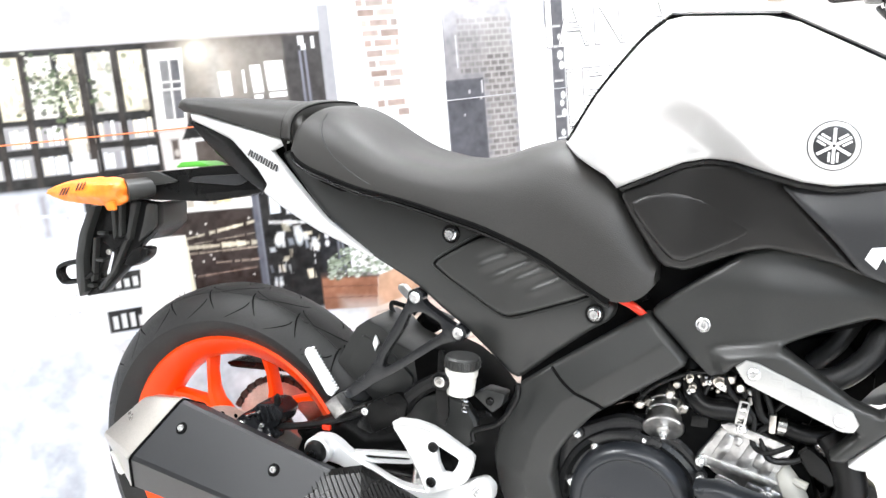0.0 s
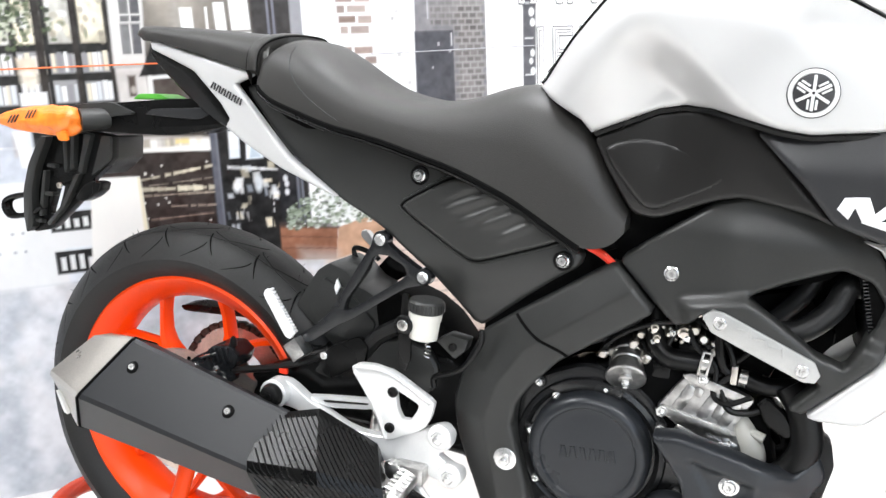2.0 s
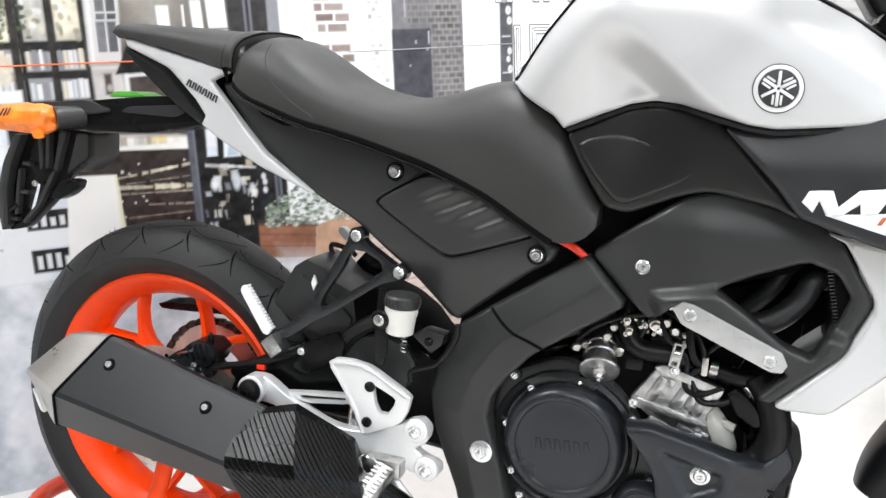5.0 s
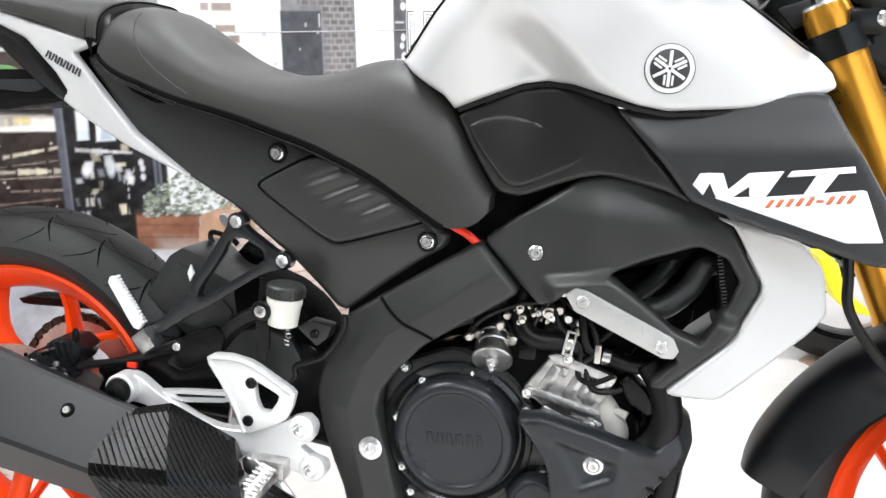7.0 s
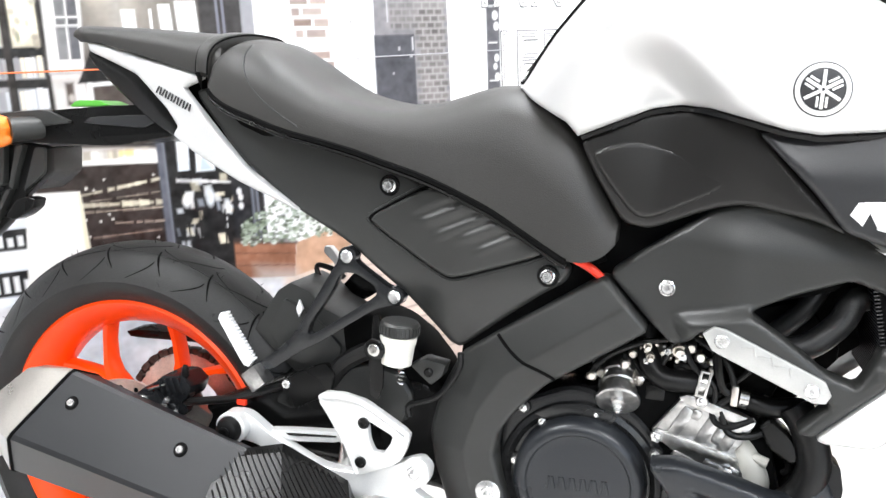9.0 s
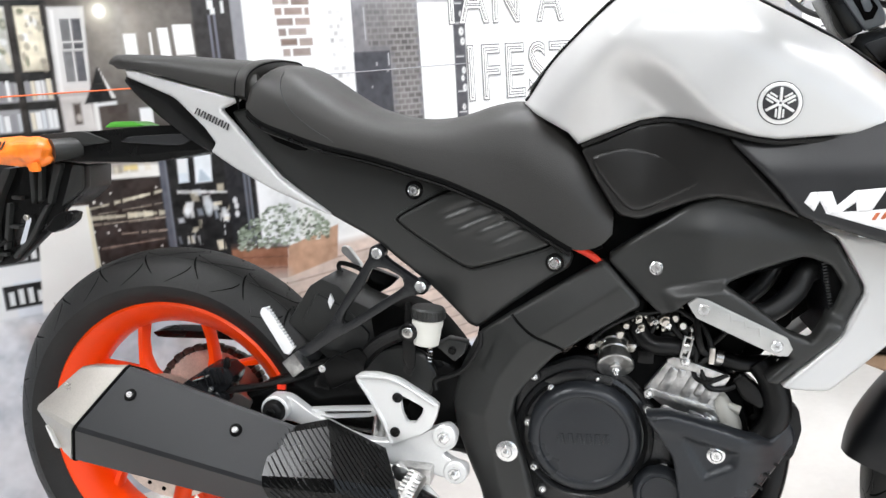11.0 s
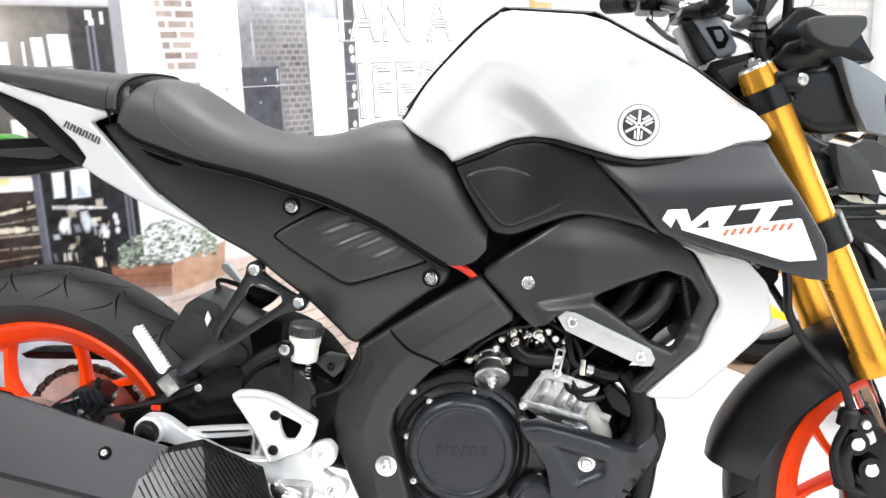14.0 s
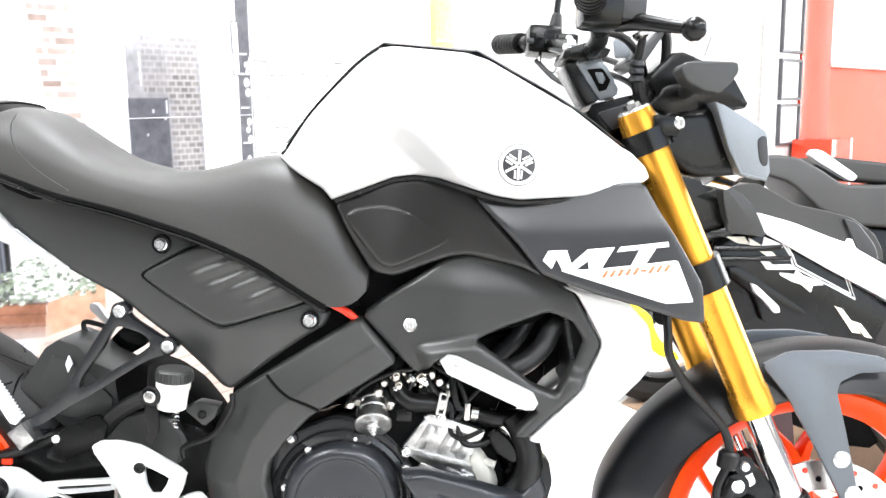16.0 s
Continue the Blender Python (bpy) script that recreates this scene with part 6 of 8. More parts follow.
part("brake_line", tube([(1.085, -0.06, 0.80), (1.118, -0.10, 0.745), (1.124, -0.125, 0.69), (1.130, -0.13, 0.65), (1.164, -0.13, 0.604), (1.207, -0.13, 0.563), (1.222, -0.13, 0.535), (1.225, -0.13, 0.515)], 0.0062, 10, 50), HOSE, bike, "black front brake hose")
part("line_grommet", turned([(-0.010, 0.014), (0.010, 0.014), (0.014, 0.010)], (1.224, -0.128, 0.51), (0.1, 0, 1), 18), HOSE, bike)
part("brake_line", tube([(1.222, -0.13, 0.50), (1.212, -0.13, 0.465), (1.225, -0.13, 0.42), (1.26, -0.12, 0.40)], 0.006, 10, 24), HOSE, bike)

# headlamp cowl, instruments, indicator
COWL_GREY = mat("grey_cowl_paint", (0.16, 0.175, 0.19), 0.4, metal=0.2, grain=0.03, wear=0.04)
part("lamp_housing", slab([(1.085, 0.93), (1.10, 0.985), (1.185, 1.000), (1.235, 0.955), (1.225, 0.905), (1.15, 0.895)], MID - 0.075, MID + 0.075, 0.032, segs=5), SATIN, bike, "black headlamp housing")
for side in (-1, 1):
    wing = [(1.163, 1.001), (1.178, 0.997), (1.212, 0.980), (1.239, 0.964), (1.249, 0.911), (1.245, 0.899), (1.208, 0.905), (1.190, 0.94)]
    ys = sorted((MID + side * 0.062, MID + side * 0.098))
    cowl = part("headlamp_cowl", slab(wing, ys[0], ys[1], 0.006, cut=0.08), COWL_GREY, bike, "grey headlamp side cowl")
    # charcoal plate, proud of the cowl, paints the shade in its intake
    part("cowl_intake", slab([(1.226, 0.953), (1.233, 0.960), (1.240, 0.957), (1.2445, 0.922), (1.239, 0.917), (1.232, 0.925)], ys[0] - 0.0010, ys[1] + 0.0010, 0.0008, cut=0.2, rounds=2), CHARCOAL, cowl)
    part("cowl_edge", tube([(x, ys[0] if side < 0 else ys[1], z) for x, z in ((1.166, 0.999), (1.190, 0.940), (1.209, 0.906), (1.244, 0.900))], 0.002, 6), COWL_GREY, cowl)
part("headlamp", turned([(-0.02, 0.045), (0.01, 0.042), (0.022, 0.03)], (1.225, MID, 0.925), (1, 0, -0.3), 28), CHROME, bike)
part("instrument_hood", slab([(1.08, 1.03), (1.12, 1.075), (1.20, 1.045), (1.23, 1.00), (1.17, 0.995), (1.10, 1.0)], MID - 0.055, MID + 0.055, 0.01), SATIN, bike, "black instrument cowl")
part("instrument_screen", slab([(1.05, 1.055), (1.09, 1.10), (1.10, 1.095), (1.07, 1.045)], MID - 0.06, MID + 0.06, 0.006), CHARCOAL, bike, "grey instrument panel")
POD = [(1.095, 1.032), (1.100, 1.040), (1.114, 1.0435), (1.168, 1.046), (1.171, 1.034), (1.162, 1.018), (1.150, 1.005), (1.130, 1.006), (1.106, 1.016)]
part("front_indicator", slab(POD, -0.172, -0.132, 0.014, cut=0.14, rounds=2, segs=4), BLACK, bike, "dark front indicator pod")
part("indicator_stem", tube([(1.13, -0.06, 1.01), (1.13, -0.125, 1.02)], 0.010, 12), BLACK, bike)
# bridge cover and handlebar
part("bridge_cover", slab([(0.998, 0.978), (1.004, 0.990), (1.066, 1.008), (1.088, 0.984), (1.054, 0.958), (1.030, 0.944)], MID - 0.062, MID + 0.06, 0.005, cut=0.08), SATIN, bike, "black fork bridge cover")
part("cover_inset", slab([(1.012, 0.977), (1.060, 0.996), (1.076, 0.984), (1.052, 0.964), (1.034, 0.954)], MID - 0.066, MID - 0.058, 0.002, cut=0.08), CHARCOAL, bike)
riser = part("bar_riser", slab([(0.965, 1.043), (0.979, 1.053), (1.003, 1.022), (1.020, 0.998), (1.002, 0.988)], MID - 0.030, MID + 0.05, 0.004, cut=0.08), SATIN, bike, "black handlebar riser")
part("riser_plate", slab([(0.983, 1.046), (1.015, 1.058), (1.028, 1.046), (1.046, 1.016), (1.044, 1.006), (1.021, 0.997), (1.008, 1.012)], MID - 0.034, MID - 0.022, 0.004, cut=0.08), COWL_GREY, riser, "grey keystone plate")
part("riser_inset", slab([(0.998, 1.040), (1.020, 1.043), (1.033, 1.027), (1.028, 1.013), (1.018, 1.010), (1.008, 1.026)], MID - 0.0362, MID - 0.030, 0.001, cut=0.08), DARK, riser)
part("riser_inset", slab([(1.009, 1.036), (1.020, 1.037), (1.025, 1.028), (1.022, 1.021), (1.016, 1.022)], MID - 0.0382, MID - 0.034, 0.001, cut=0.08), COWL_GREY, riser)
part("bar_clamp", slab([(0.960, 1.052), (0.964, 1.066), (0.995, 1.078), (1.030, 1.070), (1.024, 1.058), (0.985, 1.050)], MID - 0.04, MID + 0.05, 0.005, cut=0.1), SATIN, bike, "black handlebar clamp")
for x, y in ((0.975, -0.02), (1.012, -0.02), (0.975, 0.02), (1.012, 0.02)):
    bolt((x, MID + y, 1.076), bike, r=0.006, h=0.006, direction=(0, 0, 1))
BAR = [(0.898, 0.37, 1.132), (0.962, 0.245, 1.120), (1.006, 0.12, 1.090), (1.004, 0.05, 1.067), (1.0, -0.07, 1.065), (0.995, -0.14, 1.075), (0.96, -0.26, 1.09), (0.935, -0.37, 1.095)]
part("handlebar", tube(BAR, 0.0125, 14, 60), SATIN, bike, "black tubular handlebar")
for pts, r in (((BAR[0], (0.934, 0.300, 1.126)), 0.0180), (((0.958, -0.265, 1.09), (0.935, -0.375, 1.095)), 0.0185)):
    gp = part("grip", tube(list(pts), r, 16, 14), HOSE, bike, "black rubber handlebar grip")
    for k in range(8):
        u = (k + 0.5) / 8
        c = Vector(pts[0]).lerp(Vector(pts[1]), u)
        part("grip_rib", turned([(-0.002, r + 0.0012), (0.002, r + 0.0012)], c, tuple(Vector(pts[1]) - Vector(pts[0])), 16), HOSE, gp)
part("bar_end", turned([(-0.01, 0.017), (0.02, 0.023), (0.032, 0.019)], (0.935, -0.375, 1.095), (-0.2, -1, 0.05), 24), CHARCOAL, bike, "dark bar end weight")
part("switch_box", box((-0.022, -0.03, -0.024), (0.022, 0.03, 0.028), 0.008, m=Matrix.Translation((0.966, 0.245, 1.120)) @ Matrix.Diagonal((1.35, 1.25, 0.95, 1))), SATIN, bike, "black handlebar switch box")
part("lever_mount", box((-0.016, -0.02, -0.015), (0.022, 0.022, 0.014), 0.006, m=Matrix.Translation((1.000, 0.215, 1.118))), SATIN, bike)
part("clamp_screw", bolt_mesh((1.004, 0.190, 1.122), r=0.006, h=0.004), STEEL, bike)
part("switch_box", box((-0.024, -0.03, -0.024), (0.026, 0.03, 0.028), 0.010, m=Matrix.Translation((0.975, -0.225, 1.088))), SATIN, bike, "black handlebar switch box")
part("master_cylinder", box((-0.02, -0.03, -0.016), (0.03, 0.05, 0.018), 0.008, m=Matrix.Translation((1.0, -0.215, 1.09))), CHARCOAL, bike)
part("brake_lever", tube([(1.005, -0.205, 1.078), (1.02, -0.235, 1.074), (1.045, -0.275, 1.064), (1.066, -0.30, 1.058)], [0.013, 0.011, 0.008, 0.007], 12, 24), SATIN, bike, "black brake lever")
part("lever_ball", turned([(-0.014, 0.003), (-0.011, 0.009), (-0.004, 0.0135), (0.004, 0.0135), (0.011, 0.009), (0.014, 0.003)], (1.069, -0.303, 1.057), (0.6, -0.7, 0), 20), SATIN, bike)
part("banjo_fitting", turned([(-0.012, 0.006), (-0.008, 0.0085), (0.008, 0.0085), (0.012, 0.006)], (1.053, -0.12, 1.082), (0.3, -0.9, 0.2), 16), STEEL, bike, "bright brake hose fitting")
part("banjo_bolt", bolt_mesh((1.050, -0.132, 1.090), r=0.007, h=0.008, socket=False, direction=(-0.2, -1, 0.3)), BOLT, bike)
for k in range(4):
    part("switch_button", box((-0.006, -0.005, -0.004), (0.006, 0.005, 0.004), 0.0015, m=Matrix.Translation((0.940 + 0.016 * k, 0.205, 1.116 + 0.010 * (k % 2)))), CHARCOAL, bike)
part("switch_loop", tube([(0.960, 0.22, 1.100), (0.962, 0.21, 1.078), (0.985, 0.21, 1.064), (0.996, 0.22, 1.092)], 0.003, 8, 16), STEEL, bike)
part("clutch_lever", tube([(1.000, 0.225, 1.118), (0.985, 0.29, 1.122), (0.955, 0.36, 1.126)], [0.008, 0.007, 0.006], 10, 20), SATIN, bike)
part("mirror_stem", tube([(0.987, 0.25, 1.135), (0.988, 0.25, 1.18), (0.994, 0.25, 1.26)], 0.006, 10, 14), SATIN, bike)
part("stem_boot", turned([(0, 0.0125), (0.012, 0.0125), (0.032, 0.0095), (0.036, 0.007)], (0.987, 0.25, 1.138), (0.05, 0, 1), 16), HOSE, bike)
for pts, r in (([(1.057, -0.115, 1.078), (1.058, -0.10, 1.060), (1.058, -0.09, 1.045), (1.060, -0.09, 1.028)], 0.0055), ([(1.060, -0.09, 1.030), (1.066, -0.085, 1.008), (1.078, -0.075, 0.985), (1.085, -0.06, 0.955)], 0.0095), ([(1.085, -0.08, 1.105), (1.102, -0.06, 1.095), (1.108, -0.05, 1.070), (1.106, -0.05, 1.040), (1.096, -0.05, 1.018), (1.090, -0.04, 0.98)], 0.0075), ([(0.985, -0.17, 1.075), (1.04, -0.10, 1.075), (1.085, -0.02, 1.05), (1.09, 0.0, 1.00), (1.08, -0.02, 0.95)], 0.0055), ([(0.99, 0.2, 1.09), (1.05, 0.12, 1.082), (1.09, 0.02, 1.04), (1.085, -0.03, 0.97)], 0.005), ([(1.00, 0.16, 1.075), (1.05, 0.06, 1.05), (1.075, -0.02, 1.02), (1.07, -0.05, 0.97)], 0.0045), ([(0.955, 0.22, 1.085), (0.985, 0.15, 1.045), (1.03, 0.07, 1.02), (1.06, 0.0, 1.0)], 0.0045)):
    part("control_cable", tube(pts, r, 10, 30), HOSE, bike, "black control cable")
for k in range(3):
    part("cable_sleeve", turned([(-0.005, 0.0075), (-0.003, 0.0105), (0.003, 0.0105), (0.005, 0.0075)], (1.0585, -0.091, 1.046 - 0.0105 * k), (0.02, 0, -1), 14), CHARCOAL, bike)
part("lamp_bracket", slab([(1.035, 1.088), (1.062, 1.095), (1.062, 1.064), (1.040, 1.060)], MID - 0.02, MID - 0.012, 0.003), COWL_GREY, bike)
part("lamp_arm", slab([(1.085, 0.99), (1.10, 1.02), (1.145, 1.032), (1.175, 1.015), (1.15, 0.99), (1.12, 0.975)], MID - 0.07, MID - 0.045, 0.006), SATIN, bike)
part("lamp_tube", tube([(1.105, -0.06, 0.915), (1.18, -0.065, 0.93)], 0.016, 16), SATIN, bike)

# letter-like marks on the shroud, as plain strokes
STROKES = ([(0.938, 0.776), (0.944, 0.789), (0.959, 0.791), (0.950, 0.766)], [(0.949, 0.790), (0.967, 0.792), (0.978, 0.766), (0.964, 0.764)], [(0.964, 0.764), (0.978, 0.766), (1.009, 0.7945), (0.992, 0.795)], [(0.992, 0.795), (1.025, 0.801), (1.011, 0.772), (0.996, 0.769)], [(1.028, 0.795), (1.032, 0.802), (1.088, 0.813), (1.090, 0.807)], [(1.055, 0.800), (1.075, 0.805), (1.062, 0.780), (1.045, 0.777)])
for k, pts in enumerate(STROKES):
    part("shroud_mark", panel_mesh(pts, lambda x, z: shroud_lat(x, z) + 0.0014 + 0.0002 * k, edge=0.0003, thick=0.002, cut=0.01, rounds=1, bulge=0), WHITE, bike, "white mark")
BROWN_INK = mat("red_brown_decal", (0.50, 0.13, 0.05), 0.4)
for k in range(9):
    x, z = 1.012 + 0.0092 * k, 0.7620 + 0.0018 * k
    lean, tall, w = 0.0042, 0.0085, 0.0042
    if k == 5:
        z, tall, lean, w = z + 0.0030, 0.0022, 0.0010, 0.0070
    pts = [(x, z - 0.001), (x + w, z - 0.0006), (x + w + lean, z + tall), (x + lean, z + tall - 0.0004)]
    part("shroud_small_mark", panel_mesh(pts, lambda x, z: shroud_lat(x, z) + 0.0022, edge=0.0003, thick=0.002, cut=0.02, rounds=1, bulge=0), BROWN_INK, bike, "small red-brown stroke")
# seams on seat and spar
seam = [(0.572 + 0.080 * u, 0.577 - 0.040 * u - 0.012 * math.sin(math.pi * u) * (1 - u)) for u in np.linspace(0, 1, 24)]
part("seam", tube([(x, -spar_lat(x, z) - 0.0006, z) for x, z in seam], 0.0022, 6), GROOVE_SHADE, bike)

# ---- rear stand that carries the bike
stand = thing("paddock_stand", "orange tubular rear paddock stand under the swingarm", "stand", m=pose(0, 0, 0))


def on_floor(x, y, h):
    """A place over the floor, h metres high, under a point of the motorcycle's plan."""
    p = BIKE @ Vector((x, y, 0.2))
    return (p.x, p.y, h + GROUND)


frame_pts = []
for sgn in (-1, 1):
    frame_pts.append([tuple(BIKE @ Vector((0.06, sgn * 0.115, 0.275))), on_floor(0.03, sgn * 0.14, 0.22), on_floor(-0.10, sgn * 0.17, 0.06), tuple(BIKE @ Vector((-0.20, sgn * 0.17, -0.025)))])
    part("stand_arm", tube(frame_pts[-1], 0.014, 12, 30), ORANGE, stand)
    part("stand_foot", tube([on_floor(-0.10, sgn * 0.17, 0.06), on_floor(0.02, sgn * 0.17, 0.018)], 0.013, 10), ORANGE, stand)
    w = on_floor(0.03, sgn * 0.17, 0.03)
    part("stand_wheel", turned([(-0.012, 0.028), (0.012, 0.028), (0.014, 0.020)], w, (0.75, 0.66, 0), 24), HOSE, stand)
    part("stand_pad", tube([tuple(BIKE @ Vector((0.02, sgn * 0.105, 0.278))), tuple(BIKE @ Vector((0.10, sgn * 0.105, 0.283)))], 0.014, 10), HOSE, stand)
part("stand_cross", tube([tuple(BIKE @ Vector(p)) for p in ((-0.20, 0.17, -0.02), (-0.27, 0.12, 0.03), (-0.297, 0.05, 0.056), (-0.305, 0.0, 0.060), (-0.297, -0.05, 0.052), (-0.27, -0.12, 0.015), (-0.20, -0.17, -0.03))], 0.017, 14, 40), REDWALL, stand, "bent red stand handle")

# ---------------------------------------------------------------- the printed mural on the north wall
P_WHITE = mat("print_white", (0.86, 0.855, 0.84), 0.4, wear=0.03, wear_scale=9)
P_CREAM = mat("print_warm_white", (0.80, 0.74, 0.62), 0.4, grain=0.1, scale=60, wear=0.15, wear_scale=25)
P_SLATE = mat("print_slate", (0.055, 0.055, 0.066), 0.4, grain=0.2, scale=60, wear=0.35, wear_scale=12)
P_GREY = mat("print_grey", (0.34, 0.34, 0.36), 0.4, grain=0.1, scale=60, wear=0.2, wear_scale=14)
P_ORANGE = mat("orange_cord", (0.75, 0.16, 0.05), 0.4)
P_LINE = mat("print_line_grey", (0.13, 0.13, 0.14), 0.4)
rnd = random.Random(11)
MX, MZ = np.concatenate([np.arange(-1.5, 1.5, 0.003), np.arange(1.5, 3.76, 0.008)]), np.arange(0.083, 1.46, 0.003)
GX_, GZ_ = np.meshgrid(MX, MZ)
ink = np.zeros((len(MZ), len(MX), 3), dtype=np.float32)
ink[:] = (0.80, 0.80, 0.79)


def cloud(cell, seed, octaves=3):
    """Smooth random values between 0 and 1 over the sheet, with clouds about cell metres wide."""
    gen = np.random.default_rng(seed)
    total, weight, out = 0.0, 1.0, 0.0
    for _ in range(octaves):
        g = gen.random((int(1.5 / cell) + 4, int(5.4 / cell) + 4))
        u, v = (GX_ + 1.5) / cell, GZ_ / cell
        i, j = u.astype(int), v.astype(int)
        fu, fv = u - i, v - j
        fu, fv = fu * fu * (3 - 2 * fu), fv * fv * (3 - 2 * fv)
        out = out + weight * ((g[j, i] * (1 - fu) + g[j, i + 1] * fu) * (1 - fv) + (g[j + 1, i] * (1 - fu) + g[j + 1, i + 1] * fu) * fv)
        total += weight
        weight, cell = weight * 0.55, max(0.006, cell * 0.5)
    return out / total


FINE, MIDDLE, BROAD = cloud(0.014, 1, 2), cloud(0.05, 2), cloud(0.25, 3)


def window(x0, z0, x1, z1, soft):
    i0, i1 = np.searchsorted(MX, (x0 - 2 * soft, x1 + 2 * soft))
    j0, j1 = np.searchsorted(MZ, (z0 - 2 * soft, z1 + 2 * soft))
    return slice(j0, j1), slice(i0, i1)


def lay(at, colour, cover, uneven=0.0):
    tone = 1 + uneven * (2 * MIDDLE[at] - 1)[..., None] + 0.6 * uneven * (2 * FINE[at] - 1)[..., None]
    ink[at] = ink[at] * (1 - cover[..., None]) + np.array(colour, dtype=np.float32) * tone * cover[..., None]


def quad(colour, *pts, soft=0.0035, full=1.0, uneven=0.0):
    """A printed four-sided area (corners in turn) with a soft outline."""
    xs, zs = [p[0] for p in pts], [p[1] for p in pts]
    at = window(min(xs), min(zs), max(xs), max(zs), soft)
    x, z = GX_[at], GZ_[at]
    if not x.size:
        return
    area = sum(a[0] * b[1] - b[0] * a[1] for a, b in zip(pts, pts[1:] + pts[:1]))
    sgn = 1 if area > 0 else -1
    d = np.full(x.shape, 9.0)
    for (ax, az), (bx, bz) in zip(pts, pts[1:] + pts[:1]):
        n = math.hypot(bx - ax, bz - az) + 1e-9
        d = np.minimum(d, sgn * ((bx - ax) * (z - az) - (bz - az) * (x - ax)) / n)
    lay(at, colour, full * np.clip(0.5 + d / soft, 0, 1), uneven)


def area(colour, x0, z0, x1, z1, lean=0.0, **kw):
    quad(colour, (x0, z0), (x1, z0), (x1 + lean, z1), (x0 + lean, z1), **kw)


def blob(colour, x, z, rx, rz, soft=0.3, full=1.0, uneven=0.0):
    """A printed round area; soft is the share of its radius that fades."""
    at = window(x - rx, z - rz, x + rx, z + rz, 0.004)
    r = np.hypot((GX_[at] - x) / rx, (GZ_[at] - z) / rz)
    if r.size:
        lay(at, colour, full * np.clip((1 - r) / soft, 0, 1), uneven)


INK, COFFEE, SMOKE, SLATE, SNOW, MILK, ICE = (0.006, 0.0055, 0.006), (0.026, 0.018, 0.015), (0.115, 0.104, 0.095), (0.06, 0.06, 0.072), (0.76, 0.77, 0.78), (0.72, 0.66, 0.52), (0.60, 0.63, 0.67)
# soffit and sky glare over the shop
area((0.50, 0.50, 0.52), -1.5, 1.19, 0.345, 1.46, soft=0.02, uneven=0.12)
area((0.36, 0.36, 0.38), -0.29, 1.18, -0.18, 1.33, soft=0.05, full=0.7, uneven=0.3)
quad((0.45, 0.44, 0.46), (-1.5, 1.215), (0.34, 1.186), (0.345, 1.205), (-1.5, 1.26), soft=0.012, uneven=0.1)
# shop wall, lit by its bulb
area(COFFEE, -1.5, 0.86, 0.345, 1.193, soft=0.006, uneven=0.35)
area(SMOKE, 0.0, 0.93, 0.30, 1.185, soft=0.05, full=0.85, uneven=0.2)
for r, f in ((0.16, 0.35), (0.10, 0.35), (0.055, 0.4)):
    blob((0.42, 0.38, 0.33), 0.07, 1.135, r, r * 1.1, soft=0.9, full=f, uneven=0.15)
area((0.30, 0.285, 0.265), 0.06, 1.06, 0.088, 1.18, soft=0.02, full=0.6, uneven=0.4)
area((0.028, 0.025, 0.025), 0.232, 0.86, 0.322, 1.188, soft=0.006, uneven=0.2)
area((0.24, 0.24, 0.26), 0.316, 0.62, 0.344, 1.25, lean=0.002, uneven=0.1)
# window front at the west: posts and panes, with books and leaves
area(INK, -1.5, 0.905, -0.058, 1.19, soft=0.006, uneven=0.3)
tones = (SNOW, MILK, (0.42, 0.40, 0.33), (0.16, 0.19, 0.12), (0.30, 0.27, 0.22), SNOW)
for k in range(-9, 4):
    x = -0.118 - 0.060 * (3 - k)
    area(MILK if k % 2 else (0.55, 0.54, 0.50), x, 1.052, x + 0.047, 1.178, soft=0.005, uneven=0.4)
    for _ in range(26):
        blob(rnd.choice(tones), x + rnd.uniform(0.004, 0.043), rnd.uniform(1.06, 1.17), rnd.uniform(0.004, 0.012), rnd.uniform(0.005, 0.016), soft=0.5, full=0.8, uneven=0.2)
    for z0, z1 in ((0.992, 1.040), (0.932, 0.980)):
        if rnd.random() < 0.86:
            area((0.30, 0.30, 0.31), x - 0.003, z0, x + 0.049, z1 - rnd.uniform(0, 0.01), soft=0.004)
            at = x
            while at < x + 0.044:
                w = rnd.uniform(0.004, 0.010)
                area(rnd.choice((SNOW, SNOW, MILK, ICE, (0.25, 0.25, 0.27))), at, z0 + 0.003, at + w, z1 - rnd.uniform(0.004, 0.014), soft=0.003, full=0.95)
                at += w + rnd.uniform(0.001, 0.005)
for _ in range(230):
    x, z, r = rnd.gauss(-0.245, 0.032), rnd.gauss(1.105, 0.035), rnd.uniform(0.003, 0.009)
    blob(rnd.choice(((0.05, 0.075, 0.035), (0.09, 0.12, 0.06), (0.03, 0.035, 0.025), (0.5, 0.52, 0.42))), x, z, r, r * rnd.uniform(0.5, 1.1), soft=0.5, full=0.85)
for x, w in ((-0.198, 0.017), (-0.131, 0.012), (-0.064, 0.010), (-0.31, 0.012), (-0.37, 0.01)):
    area((0.020, 0.015, 0.013), x - w / 2, 0.90, x + w / 2, 1.185, lean=0.003, soft=0.005, uneven=0.3)
# pale bust on the sill
area((0.60, 0.53, 0.43), -0.243, 0.995, -0.207, 1.025, soft=0.008, uneven=0.2)
blob((0.74, 0.68, 0.58), -0.224, 0.985, 0.022, 0.028, soft=0.5, uneven=0.2)
area(SNOW, -0.246, 0.930, -0.196, 0.956, soft=0.006, uneven=0.2)
# white casement with dark panes, and the door panel below it
quad((0.62, 0.61, 0.60), (-0.062, 1.000), (0.002, 1.000), (0.012, 1.176), (-0.058, 1.176), soft=0.005, uneven=0.08)
